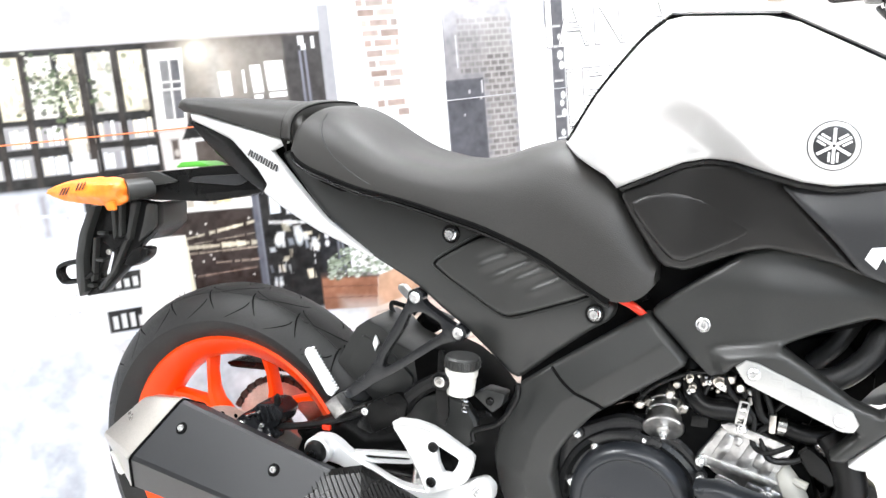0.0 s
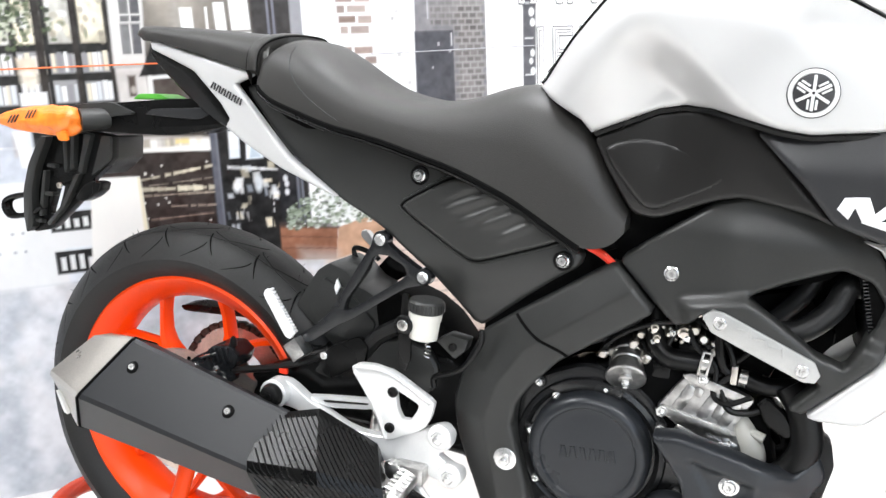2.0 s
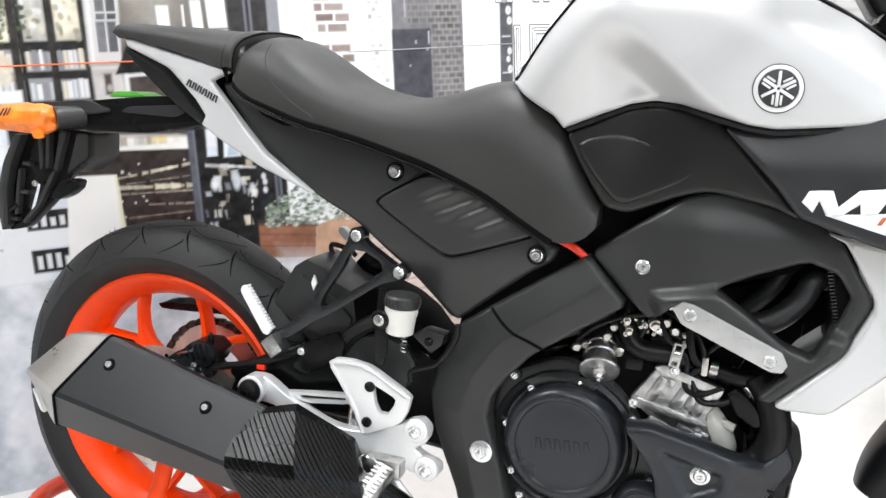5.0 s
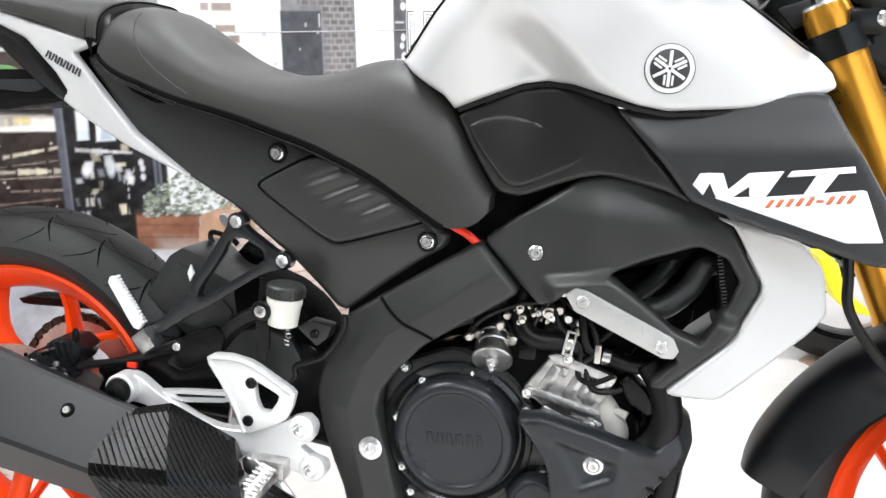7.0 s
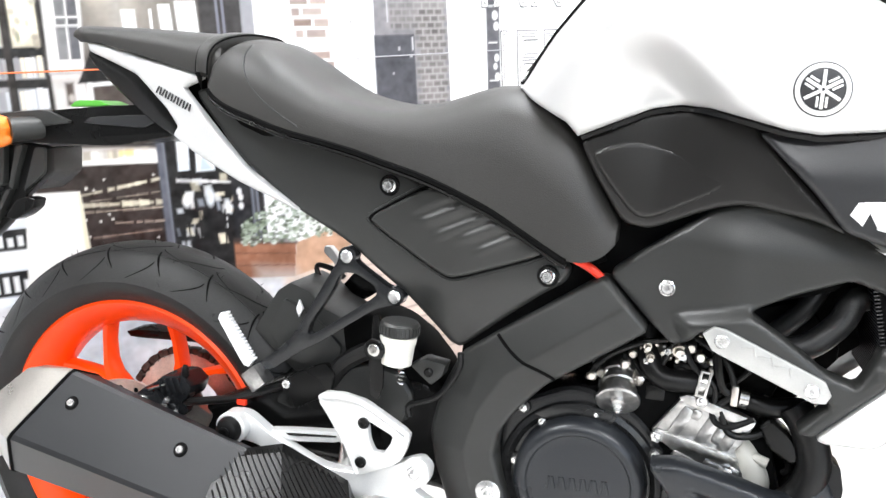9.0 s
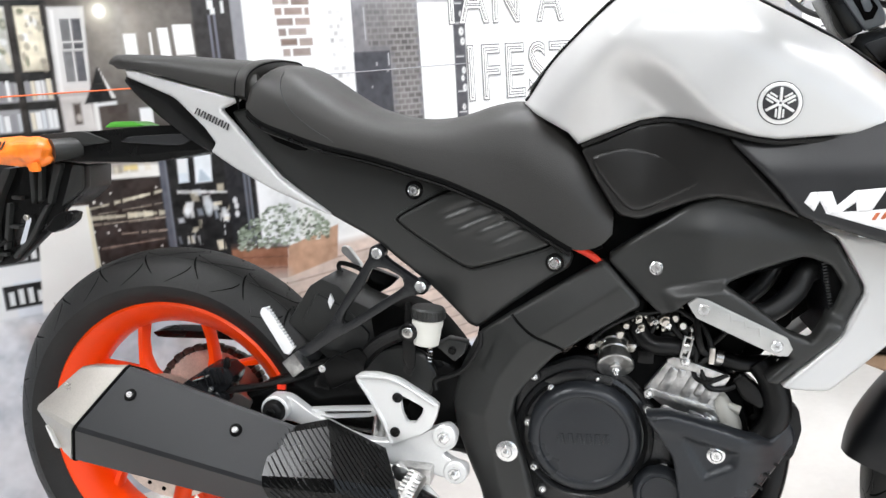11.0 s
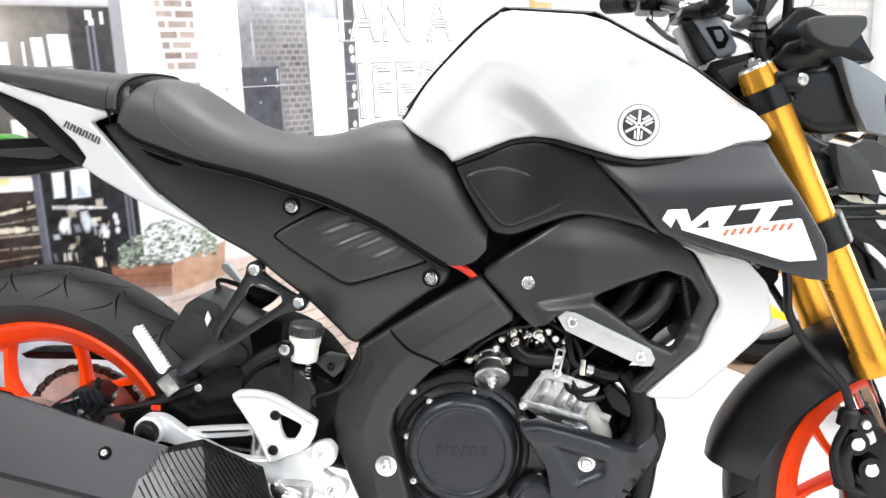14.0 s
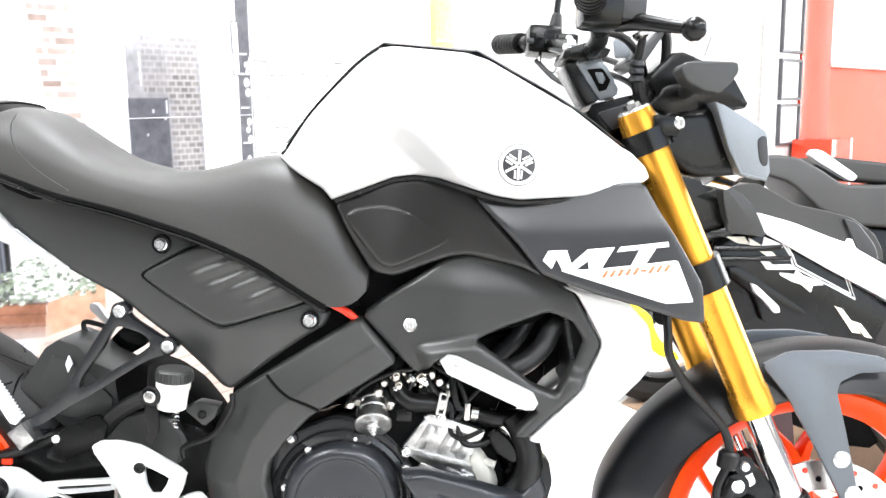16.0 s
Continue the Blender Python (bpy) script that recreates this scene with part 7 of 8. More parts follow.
quad((0.78, 0.77, 0.76), (-0.056, 1.006), (-0.050, 1.006), (-0.046, 1.170), (-0.052, 1.170), soft=0.004)
for k in range(2):
    for z0, z1 in ((1.108, 1.152), (1.092, 1.104), (1.026, 1.088)):
        x = -0.041 + 0.0215 * k + (z0 - 1.02) * 0.035
        quad((0.085, 0.085, 0.095) if k else (0.16, 0.16, 0.165), (x, z0), (x + 0.0175, z0), (x + 0.019, z1), (x + 0.001, z1), soft=0.003, uneven=0.35)
quad((0.60, 0.57, 0.55), (-0.058, 0.90), (0.004, 0.90), (0.0, 1.0), (-0.060, 1.0), soft=0.006, uneven=0.12)
area((0.07, 0.05, 0.04), -0.037, 0.938, -0.022, 0.982, soft=0.006, uneven=0.4)
blob((0.5, 0.46, 0.42), -0.028, 0.952, 0.008, 0.011, soft=0.6, full=0.8)
area((0.75, 0.74, 0.72), 0.002, 0.91, 0.012, 0.985, soft=0.004)
area((0.06, 0.045, 0.038), 0.014, 0.905, 0.070, 0.974, soft=0.006, uneven=0.3)
quad(SNOW, (0.006, 0.972), (0.050, 0.974), (0.050, 0.981), (0.006, 0.979), soft=0.004)
area(SNOW, 0.094, 0.905, 0.121, 0.962, soft=0.004)
# bulb and pendant shade
for r, f in ((0.045, 0.5), (0.026, 0.8)):
    blob((0.86, 0.80, 0.66), 0.041, 1.166, r, r, soft=0.9, full=f)
blob((0.95, 0.93, 0.86), 0.041, 1.166, 0.0155, 0.0175, soft=0.3)
quad(INK, (-0.014, 0.979), (0.046, 0.983), (0.030, 1.020), (0.006, 1.018), soft=0.004)
quad(INK, (0.006, 1.017), (0.030, 1.019), (0.0235, 1.052), (0.0195, 1.052), soft=0.004)
quad((0.78, 0.77, 0.75), (0.041, 0.988), (0.050, 0.988), (0.031, 1.032), (0.025, 1.046), soft=0.003)
# bright windows, marks, pipes
for x0, z0, x1, z1, s in ((0.083, 1.066, 0.108, 1.118, -0.001), (0.135, 1.070, 0.139, 1.119, 0.0), (0.155, 1.068, 0.177, 1.128, -0.002), (0.188, 1.070, 0.228, 1.134, -0.002), (0.190, 1.054, 0.228, 1.064, 0.0), (0.156, 1.054, 0.174, 1.062, 0.0)):
    area((0.90, 0.90, 0.88), x0, z0, x1, z1, lean=s, soft=0.004)
for x0, z0, x1, z1 in ((0.267, 1.165, 0.280, 1.184), (0.273, 1.154, 0.283, 1.166), (0.297, 1.156, 0.303, 1.182)):
    area(SNOW, x0, z0, x1, z1, soft=0.004, full=0.9)
for x0 in (0.268, 0.280):
    area((0.13, 0.13, 0.16), x0, 0.90, x0 + 0.006, 1.153, lean=-0.003, soft=0.003)
# lower shop: shelf, dark tables with bright edges
area(INK, -0.20, 0.545, 0.330, 0.905, soft=0.006, uneven=0.3)
area((0.028, 0.016, 0.013), -0.13, 0.56, 0.115, 0.83, soft=0.01, full=0.8, uneven=0.4)
quad((0.80, 0.79, 0.76), (-0.10, 0.822), (0.122, 0.812), (0.124, 0.842), (-0.10, 0.858), soft=0.004, uneven=0.08)
for _ in range(15):
    x = rnd.uniform(-0.09, 0.10)
    area(rnd.choice((MILK, (0.32, 0.28, 0.22), (0.45, 0.42, 0.40))), x, 0.828, x + rnd.uniform(0.006, 0.02), 0.846, soft=0.005, full=0.6)
area((0.80, 0.62, 0.22), 0.044, 0.832, 0.073, 0.844, soft=0.005, full=0.8)
quad((0.30, 0.26, 0.24), (-0.09, 0.848), (0.12, 0.838), (0.12, 0.846), (-0.09, 0.862), soft=0.006, full=0.6)


def edge_light(x0, z0, x1, z1, thick, n, colour=MILK):
    """A bright worn table edge, broken here and there."""
    for k in range(n):
        u, v = (k + rnd.uniform(-0.3, 0.3)) / n, (k + rnd.uniform(0.7, 1.5)) / n
        a, b = (x0 + (x1 - x0) * u, z0 + (z1 - z0) * u), (x0 + (x1 - x0) * v, z0 + (z1 - z0) * v)
        t = thick * rnd.uniform(0.4, 1.1)
        quad(colour, (a[0], a[1] - t / 2), (b[0], b[1] - t / 3), (b[0], b[1] + t / 3), (a[0], a[1] + t / 2), soft=0.004, full=rnd.uniform(0.55, 1), uneven=0.2)


edge_light(-0.035, 0.759, 0.118, 0.779, 0.007, 7)
edge_light(-0.02, 0.745, 0.118, 0.752, 0.003, 6, (0.35, 0.30, 0.25))
edge_light(-0.036, 0.738, 0.121, 0.730, 0.014, 9)
edge_light(-0.036, 0.724, 0.115, 0.719, 0.004, 8, (0.5, 0.42, 0.34))
edge_light(0.02, 0.696, 0.115, 0.690, 0.005, 5, (0.45, 0.36, 0.30))
edge_light(-0.03, 0.670, 0.11, 0.672, 0.004, 6, (0.3, 0.22, 0.18))
for _ in range(12):
    blob((0.75, 0.72, 0.68), rnd.uniform(-0.04, 0.11), rnd.uniform(0.62, 0.80), 0.0035, 0.0035, soft=0.5, full=0.8)
# column, glazed door with chairs behind it
area((0.085, 0.09, 0.115), 0.117, 0.56, 0.134, 0.905, soft=0.004, uneven=0.2)
area((0.16, 0.17, 0.20), 0.129, 0.56, 0.133, 0.905, soft=0.003, full=0.8)
area((0.62, 0.68, 0.74), 0.156, 0.790, 0.179, 0.850, lean=0.003, soft=0.004, uneven=0.15)
area(SNOW, 0.158, 0.812, 0.178, 0.852, soft=0.006, full=0.8)
area((0.70, 0.74, 0.78), 0.193, 0.786, 0.231, 0.855, lean=0.003, soft=0.004, uneven=0.12)
quad((0.42, 0.50, 0.58), (0.200, 0.788), (0.230, 0.788), (0.210, 0.815), (0.205, 0.815), soft=0.006)
edge_light(0.145, 0.772, 0.264, 0.757, 0.009, 6, SNOW)
for _ in range(34):
    x, z = rnd.uniform(0.140, 0.262), rnd.uniform(0.60, 0.762)
    area(rnd.choice((SNOW, ICE, (0.30, 0.33, 0.38), MILK, INK)), x, z, x + rnd.uniform(0.004, 0.018), z + rnd.uniform(0.004, 0.026), lean=rnd.uniform(-0.006, 0.006), soft=0.005, full=rnd.uniform(0.4, 0.9), uneven=0.3)
blob((0.62, 0.66, 0.70), 0.215, 0.730, 0.012, 0.027, soft=0.5, uneven=0.25)
blob((0.70, 0.72, 0.74), 0.166, 0.725, 0.011, 0.018, soft=0.6, full=0.9, uneven=0.25)
for x in (0.150, 0.183, 0.205, 0.236):
    area(INK, x, 0.585, x + 0.004, 0.700, lean=0.006, soft=0.003)
    area(INK, x + 0.018, 0.585, x + 0.022, 0.690, lean=-0.006, soft=0.003)
    area(INK, x - 0.003, 0.668, x + 0.026, 0.675, soft=0.003)
area((0.012, 0.012, 0.015), 0.262, 0.545, 0.316, 0.905, soft=0.005, uneven=0.2)
for x in (0.303, 0.313):
    area((0.13, 0.14, 0.17), x, 0.56, x + 0.006, 0.90, soft=0.004)
for z in (0.735, 0.722, 0.703):
    blob((0.72, 0.73, 0.76), 0.281 + rnd.uniform(-0.004, 0.004), z, 0.007, 0.010, soft=0.5, full=0.85)
# white counter, pale house base and its dark goods
area((0.70, 0.74, 0.80), -1.5, 0.545, -0.125, 0.90, soft=0.02, uneven=0.12)
area((0.44, 0.47, 0.54), -1.5, 0.775, -0.25, 0.90, soft=0.02, full=0.8, uneven=0.25)
for k in range(10):
    x = -0.27 - 0.05 * k
    area(rnd.choice((SNOW, (0.25, 0.24, 0.25), (0.5, 0.42, 0.36))), x, rnd.uniform(0.80, 0.83), x + rnd.uniform(0.012, 0.03), rnd.uniform(0.86, 0.905), soft=0.012, full=0.8, uneven=0.3)
area(INK, -0.235, 0.775, -0.16, 0.90, soft=0.008, uneven=0.3)
area(SNOW, -0.262, 0.806, -0.240, 0.88, lean=-0.008, soft=0.005)
edge_light(-0.40, 0.852, -0.24, 0.845, 0.006, 5, SNOW)
area(SNOW, -1.5, 0.545, -0.205, 0.775, soft=0.006, uneven=0.04)
area(SNOW, -0.222, 0.628, -0.13, 0.668, soft=0.005)
for z0, z1 in ((0.664, 0.706), (0.572, 0.622)):
    area(INK, -0.226, z0, -0.130, z1, soft=0.004)
    for k in range(5):
        area(SNOW, -0.216 + 0.018 * k, z0 + 0.008, -0.206 + 0.018 * k, z1 - rnd.uniform(0.006, 0.02), soft=0.004)
quad((0.86, 0.85, 0.82), (-0.160, 0.545), (-0.030, 0.545), (-0.038, 0.768), (-0.136, 0.772), soft=0.004)
quad((0.80, 0.74, 0.56), (-0.042, 0.60), (-0.031, 0.60), (-0.038, 0.766), (-0.043, 0.766), soft=0.004)
for x in (-0.33, -0.36, -0.28, -0.30):
    for z in (0.63, 0.67):
        blob((0.42, 0.44, 0.48), x, z, 0.0045, 0.0045, soft=0.5)
for k in range(8):
    for z in (0.72, 0.662, 0.60):
        area((0.58, 0.62, 0.68), -0.41 - 0.022 * k, z, -0.400 - 0.022 * k, z + 0.036, lean=-0.003, soft=0.004)
# white house corner, planter and shrub
area((0.78, 0.80, 0.82), 0.332, 0.60, 0.43, 0.905, soft=0.004, uneven=0.05)
area((0.80, 0.80, 0.80), 0.345, 0.905, 0.62, 1.46, soft=0.004, uneven=0.04)
area((0.55, 0.57, 0.58), 0.36, 0.62, 0.62, 0.80, soft=0.03, full=0.5, uneven=0.4)
# paving: pale road at the west, warm boards at the east
area((0.50, 0.53, 0.58), -1.5, 0.08, 1.0, 0.55, soft=0.015, uneven=0.22)
at = window(-1.5, 0.08, 1.0, 0.55, 0.0)
streaky = np.clip((cloud(0.16, 7) * 0.6 + 0.4 * MIDDLE - 0.47) * 5, 0, 1)[at]
lay(at, (0.74, 0.74, 0.76), streaky * 0.75, 0.1)
lay(at, (0.40, 0.34, 0.31), np.clip((cloud(0.11, 9)[at] - 0.60) * 6, 0, 1) * 0.6 * np.clip((GZ_[at] - 0.33) * 8, 0, 1), 0.2)
quad((0.56, 0.45, 0.39), (0.36, 0.25), (1.5, 0.25), (1.5, 0.66), (0.36, 0.58), soft=0.02, uneven=0.22)
for k in range(11):
    z = 0.60 - 0.032 * k
    tone = rnd.uniform(0.75, 1.15)
    quad((0.60 * tone, 0.49 * tone, 0.43 * tone), (0.38, z - 0.055), (1.4, z + 0.03), (1.4, z + 0.057), (0.38, z - 0.028), soft=0.006, full=0.6, uneven=0.2)
    quad((0.22, 0.17, 0.15), (0.38, z - 0.057), (1.4, z + 0.028), (1.4, z + 0.0315), (0.38, z - 0.0535), soft=0.004, full=0.8)
quad((0.24, 0.105, 0.060), (0.255, 0.542), (0.385, 0.528), (0.395, 0.606), (0.256, 0.626), soft=0.004, uneven=0.3)
quad((0.44, 0.27, 0.18), (0.385, 0.528), (0.52, 0.556), (0.53, 0.640), (0.395, 0.606), soft=0.004, uneven=0.25)
quad((0.42, 0.40, 0.38), (0.30, 0.528), (0.40, 0.515), (0.39, 0.545), (0.30, 0.562), soft=0.03, full=0.6)
for a, b in (((0.256, 0.598), (0.392, 0.580)), ((0.256, 0.570), (0.389, 0.553))):
    quad((0.10, 0.045, 0.03), (a[0], a[1]), (b[0], b[1]), (b[0], b[1] + 0.0025), (a[0], a[1] + 0.0025), soft=0.003, full=0.7)
quad((0.05, 0.035, 0.03), (0.255, 0.620), (0.397, 0.602), (0.400, 0.616), (0.255, 0.634), soft=0.005, full=0.8)
for _ in range(520):
    x = rnd.uniform(0.275, 0.505)
    top = 0.640 + 0.070 * math.sin(math.pi * min(1, max(0, (x - 0.26) / 0.25))) ** 0.8
    z = rnd.uniform(0.612, top)
    r = rnd.uniform(0.003, 0.009)
    blob(rnd.choice(((0.06, 0.075, 0.05), (0.16, 0.20, 0.14), (0.34, 0.40, 0.33), (0.62, 0.66, 0.62), (0.22, 0.27, 0.20))), x, z, r, r * rnd.uniform(0.4, 1.0), soft=0.6, full=0.85)
# brick pier
for row in range(26):
    z = 0.985 + row * 0.0232
    left, right = 0.429 - 0.13 * (z - 1.075), 0.513 - 0.05 * (z - 1.075)
    x = left - (0.026 if row % 2 else 0.004)
    while x < right:
        x0, x1 = max(x, left + rnd.uniform(0, 0.003)), min(x + 0.0455, right - rnd.uniform(0, 0.004))
        if x1 - x0 > 0.009 and not (row < 3 and rnd.random() < 0.5):
            t = rnd.uniform(0.75, 1.2)
            area((0.235 * t, 0.170 * t, 0.145 * t), x0, z + rnd.uniform(-0.001, 0.001), x1, z + 0.0172, soft=0.0035, full=rnd.uniform(0.85, 1), uneven=0.28)
        x += 0.0505
for row in range(24):
    z = 0.80 + row * 0.0165
    for k in range(2):
        if rnd.random() < 0.75:
            x = 0.567 + 0.020 * k - (0.010 if row % 2 else 0) - 0.03 * (z - 1.0)
            area((0.34, 0.33, 0.33), x, z, x + rnd.uniform(0.008, 0.017), z + 0.011, soft=0.006, full=rnd.uniform(0.2, 0.85) * (1 if z < 1.15 else 0.4), uneven=0.4)
# doorway with dim bricks, grey pier, white pier, chalk board
quad((0.17, 0.165, 0.175), (0.606, 0.60), (0.80, 0.60), (0.80, 1.40), (0.620, 1.40), soft=0.004, uneven=0.3)
lay(window(0.62, 1.12, 0.80, 1.42, 0), (0.42, 0.42, 0.45), 0.75 * np.clip((GZ_[window(0.62, 1.12, 0.80, 1.42, 0)] - 1.12) * 12, 0, 1) * (0.4 + 0.6 * MIDDLE[window(0.62, 1.12, 0.80, 1.42, 0)]), 0.3)
for row in range(34):
    z = 0.70 + row * 0.0148
    for k in range(7):
        x = 0.655 + 0.0205 * k - (0.010 if row % 2 else 0)
        if x > 0.715 or z > 1.06:
            t = rnd.uniform(0.7, 1.25)
            pale = 1.0 if x > 0.715 else 0.45
            area((0.36, 0.345, 0.335), x - 0.002, z - 0.002, x + 0.021, z + 0.015, soft=0.006, full=0.45 * pale)
            area((0.125 * t, 0.115 * t, 0.112 * t), max(x, 0.655), z, min(x + 0.0170, 0.797), z + 0.0108, soft=0.004, full=(0.9 if z < 1.1 else 0.5) * (0.6 + 0.4 * pale), uneven=0.35)
area((0.055, 0.056, 0.066), 0.612, 0.60, 0.712, 1.056, soft=0.004, uneven=0.2)
for x, z, w, h in ((0.648, 1.085, 0.002, 0.075), (0.706, 1.02, 0.003, 0.03), (0.672, 1.022, 0.003, 0.007), (0.655, 0.968, 0.003, 0.004), (0.70, 1.005, 0.006, 0.004)):
    area((0.62, 0.62, 0.64), x, z, x + w, z + h, soft=0.003, full=0.8)
quad((0.83, 0.83, 0.82), (0.800, 0.60), (0.898, 0.60), (0.903, 1.170), (0.801, 1.170), soft=0.004, uneven=0.03)
for row in range(28):
    z = 0.64 + 0.0188 * row
    area((0.56, 0.55, 0.55), 0.806 + (0.012 if row % 2 else 0), z, 0.838, z + 0.0022, soft=0.003, full=0.55)
    area((0.66, 0.65, 0.64), 0.806, z + 0.003, 0.806 + rnd.uniform(0.012, 0.03), z + 0.015, soft=0.006, full=0.5, uneven=0.2)
area((0.40, 0.40, 0.43), 0.80, 1.17, 0.90, 1.40, soft=0.006, uneven=0.3)
quad((0.085, 0.085, 0.095), (0.899, 0.60), (0.932, 0.60), (0.945, 1.40), (0.905, 1.40), soft=0.0035, uneven=0.25)
for x, z, r in ((0.927, 1.095, 0.013), (0.930, 1.070, 0.012), (0.929, 0.995, 0.011), (0.925, 0.975, 0.009), (0.930, 0.950, 0.012), (0.924, 0.90, 0.010), (0.928, 1.14, 0.009)):
    blob((0.78, 0.78, 0.78), x, z, r * 0.7, r, soft=0.45, uneven=0.3)
    blob((0.2, 0.2, 0.21), x + 0.001, z, r * 0.3, r * 0.5, soft=0.6, full=0.7)
for z in (1.115, 1.165, 0.94, 1.03, 0.885):
    area((0.72, 0.72, 0.72), 0.908, z, 0.932, z + 0.0032, soft=0.0025, full=0.85)
area((0.83, 0.83, 0.83), 0.944, 0.60, 1.5, 1.46, soft=0.004, uneven=0.02)
# pale painted bricks further along, with a plain post before them
area((0.58, 0.57, 0.55), 1.652, 0.60, 1.702, 1.46, soft=0.012, uneven=0.05)
area((0.385, 0.375, 0.36), 1.702, 0.55, 3.76, 1.46, soft=0.02, uneven=0.10)
for row in range(24):
    z = 0.56 + 0.040 * row
    x = 1.70 - (0.07 if row % 2 else 0.0)
    while x < 3.74:
        t = rnd.uniform(0.93, 1.10)
        area((0.465 * t, 0.455 * t, 0.44 * t), max(x, 1.704), z, min(x + 0.130, 3.755), z + 0.031, soft=0.010, full=rnd.uniform(0.7, 1.0), uneven=0.08)
        x += 0.140
ink *= (1 - 0.22 * np.clip((0.30 - GX_) / 0.35, 0, 1))[..., None]  # dimmer light put into the print's colour: darker towards its west end
lay(slice(None), (0.5, 0.5, 0.5), 0.05 * FINE)

GLOSSY = bpy.data.materials.new("glossy_mural_print")
GLOSSY.use_nodes = True
gn, gl = GLOSSY.node_tree.nodes, GLOSSY.node_tree.links
gb = gn["Principled BSDF"]
gb.inputs["Roughness"].default_value = 0.28
gb.inputs["Specular IOR Level"].default_value = 0.16
ga = gn.new("ShaderNodeAttribute")
ga.attribute_name = "print"
gl.new(ga.outputs["Color"], gb.inputs["Base Color"])
gt = gn.new("ShaderNodeTexNoise")
gt.inputs["Scale"].default_value = 28
gt.inputs["Detail"].default_value = 2
gc = gn.new("ShaderNodeTexCoord")
gl.new(gc.outputs["Object"], gt.inputs["Vector"])
gp = gn.new("ShaderNodeBump")
gp.inputs["Strength"].default_value, gp.inputs["Distance"].default_value = 0.18, 0.004
gl.new(gt.outputs["Fac"], gp.inputs["Height"])
gl.new(gp.outputs["Normal"], gb.inputs["Normal"])

nz_, nx_ = GX_.shape
me = bpy.data.meshes.new("mural_print")
co = np.stack([GX_, np.full_like(GX_, -0.004), GZ_], 2).reshape(-1, 3).astype(np.float32)
k0 = (np.arange(nz_ - 1)[:, None] * nx_ + np.arange(nx_ - 1)[None, :]).ravel()
faces = np.stack([k0, k0 + 1, k0 + nx_ + 1, k0 + nx_], 1).astype(np.int32)
me.vertices.add(len(co))
me.vertices.foreach_set("co", co.ravel())
me.loops.add(faces.size)
me.loops.foreach_set("vertex_index", faces.ravel())
me.polygons.add(len(faces))
me.polygons.foreach_set("loop_start", np.arange(0, faces.size, 4, dtype=np.int32))
me.update(calc_edges=True)
shade = me.attributes.new("print", "FLOAT_COLOR", "POINT")
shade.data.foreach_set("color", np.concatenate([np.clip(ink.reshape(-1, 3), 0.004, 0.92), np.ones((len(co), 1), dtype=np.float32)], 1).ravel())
me.materials.append(GLOSSY)
PAPER = mat("mural_paper", (0.80, 0.80, 0.79), 0.36, grain=0.02, scale=40, wear=0.03, wear_scale=3)
mural = tagged(part("mural_sheet", box((-2.4, -0.002, 0.08), (3.76, 0.0, 2.7), 0), PAPER, None), "large printed street photograph mural covering the wall", "mural", kind="structure")
picture = new("printed_picture", me)
picture.parent = mural
picture["label"] = "printed photograph of a dark shop front and brick piers"


def flat(name, polys, material, layer, label=""):
    """Printed areas on the mural, each a flat polygon of x and z, laid over one another by layer."""
    bm = bmesh.new()
    y = -0.0042 - 0.0006 * layer
    for pts in polys:
        bm.faces.new([bm.verts.new((x, y, z)) for x, z in pts])
    bmesh.ops.recalc_face_normals(bm, faces=bm.faces)
    if bm.faces[:] and bm.faces[:][0].normal.y > 0:
        bmesh.ops.reverse_faces(bm, faces=bm.faces[:])
    return part(name, bm, material, mural, label, done=True)


def rect(x0, z0, x1, z1, lean=0.0):
    return [(x0, z0), (x1, z0), (x1 + lean, z1), (x0 + lean, z1)]


def rough(x0, z0, x1, z1, n=6, amp=0.01):
    """A rectangle with a ragged outline."""
    pts = [(x0 + (x1 - x0) * k / n, z0 + rnd.uniform(-amp, amp)) for k in range(n)]
    pts += [(x1 + rnd.uniform(-amp, amp), z0 + (z1 - z0) * k / n) for k in range(n)]
    pts += [(x1 - (x1 - x0) * k / n, z1 + rnd.uniform(-amp, amp)) for k in range(n)]
    pts += [(x0 + rnd.uniform(-amp, amp), z1 - (z1 - z0) * k / n) for k in range(n)]
    return pts


# cord along the sheet, orange at its west end
part("cord", tube([(-1.45, -0.012, 1.004), (0.10, -0.012, 1.005)], 0.0016, 6), P_ORANGE, mural, "thin orange cord")
part("cord", tube([(0.50, -0.012, 1.007), (0.945, -0.012, 1.013)], 0.0013, 6), P_GREY, mural, "thin pale cord")
# outlined words
for text, at_x, at_z, size, wide in (("IFEST", 1.118, 0.977, 0.205, 0.72), ("IAN A", 1.075, 1.172, 0.185, 0.72)):
    for grow, layer, m in ((0.0040, 3, P_LINE), (0.0010, 4, P_WHITE), (-0.0046, 5, P_LINE), (-0.0072, 6, P_WHITE)):
        letters(text, size, Matrix.Translation((at_x, -0.0042 - 0.0006 * layer, at_z)) @ Matrix.Rotation(radians(90), 4, "X") @ Matrix.Diagonal((wide, 1, 1, 1)), m, mural, "printed_word", depth=0.0, bold=grow, spacing=1.12)
# signboard with white boxes, and a faint one beyond
flat("printed_sign", [rect(2.235, 0.93, 2.70, 1.150)], P_GREY, 2, "printed grey signboard")
flat("printed_sign_box", [rect(2.325, 1.05, 2.55, 1.117), rect(2.43, 0.95, 2.465, 1.015), rect(2.485, 0.95, 2.53, 1.015)], P_WHITE, 3)
flat("printed_sign_mark", [rect(2.43, 1.06, 2.455, 1.066), rect(2.46, 1.06, 2.475, 1.085)], P_SLATE, 4)
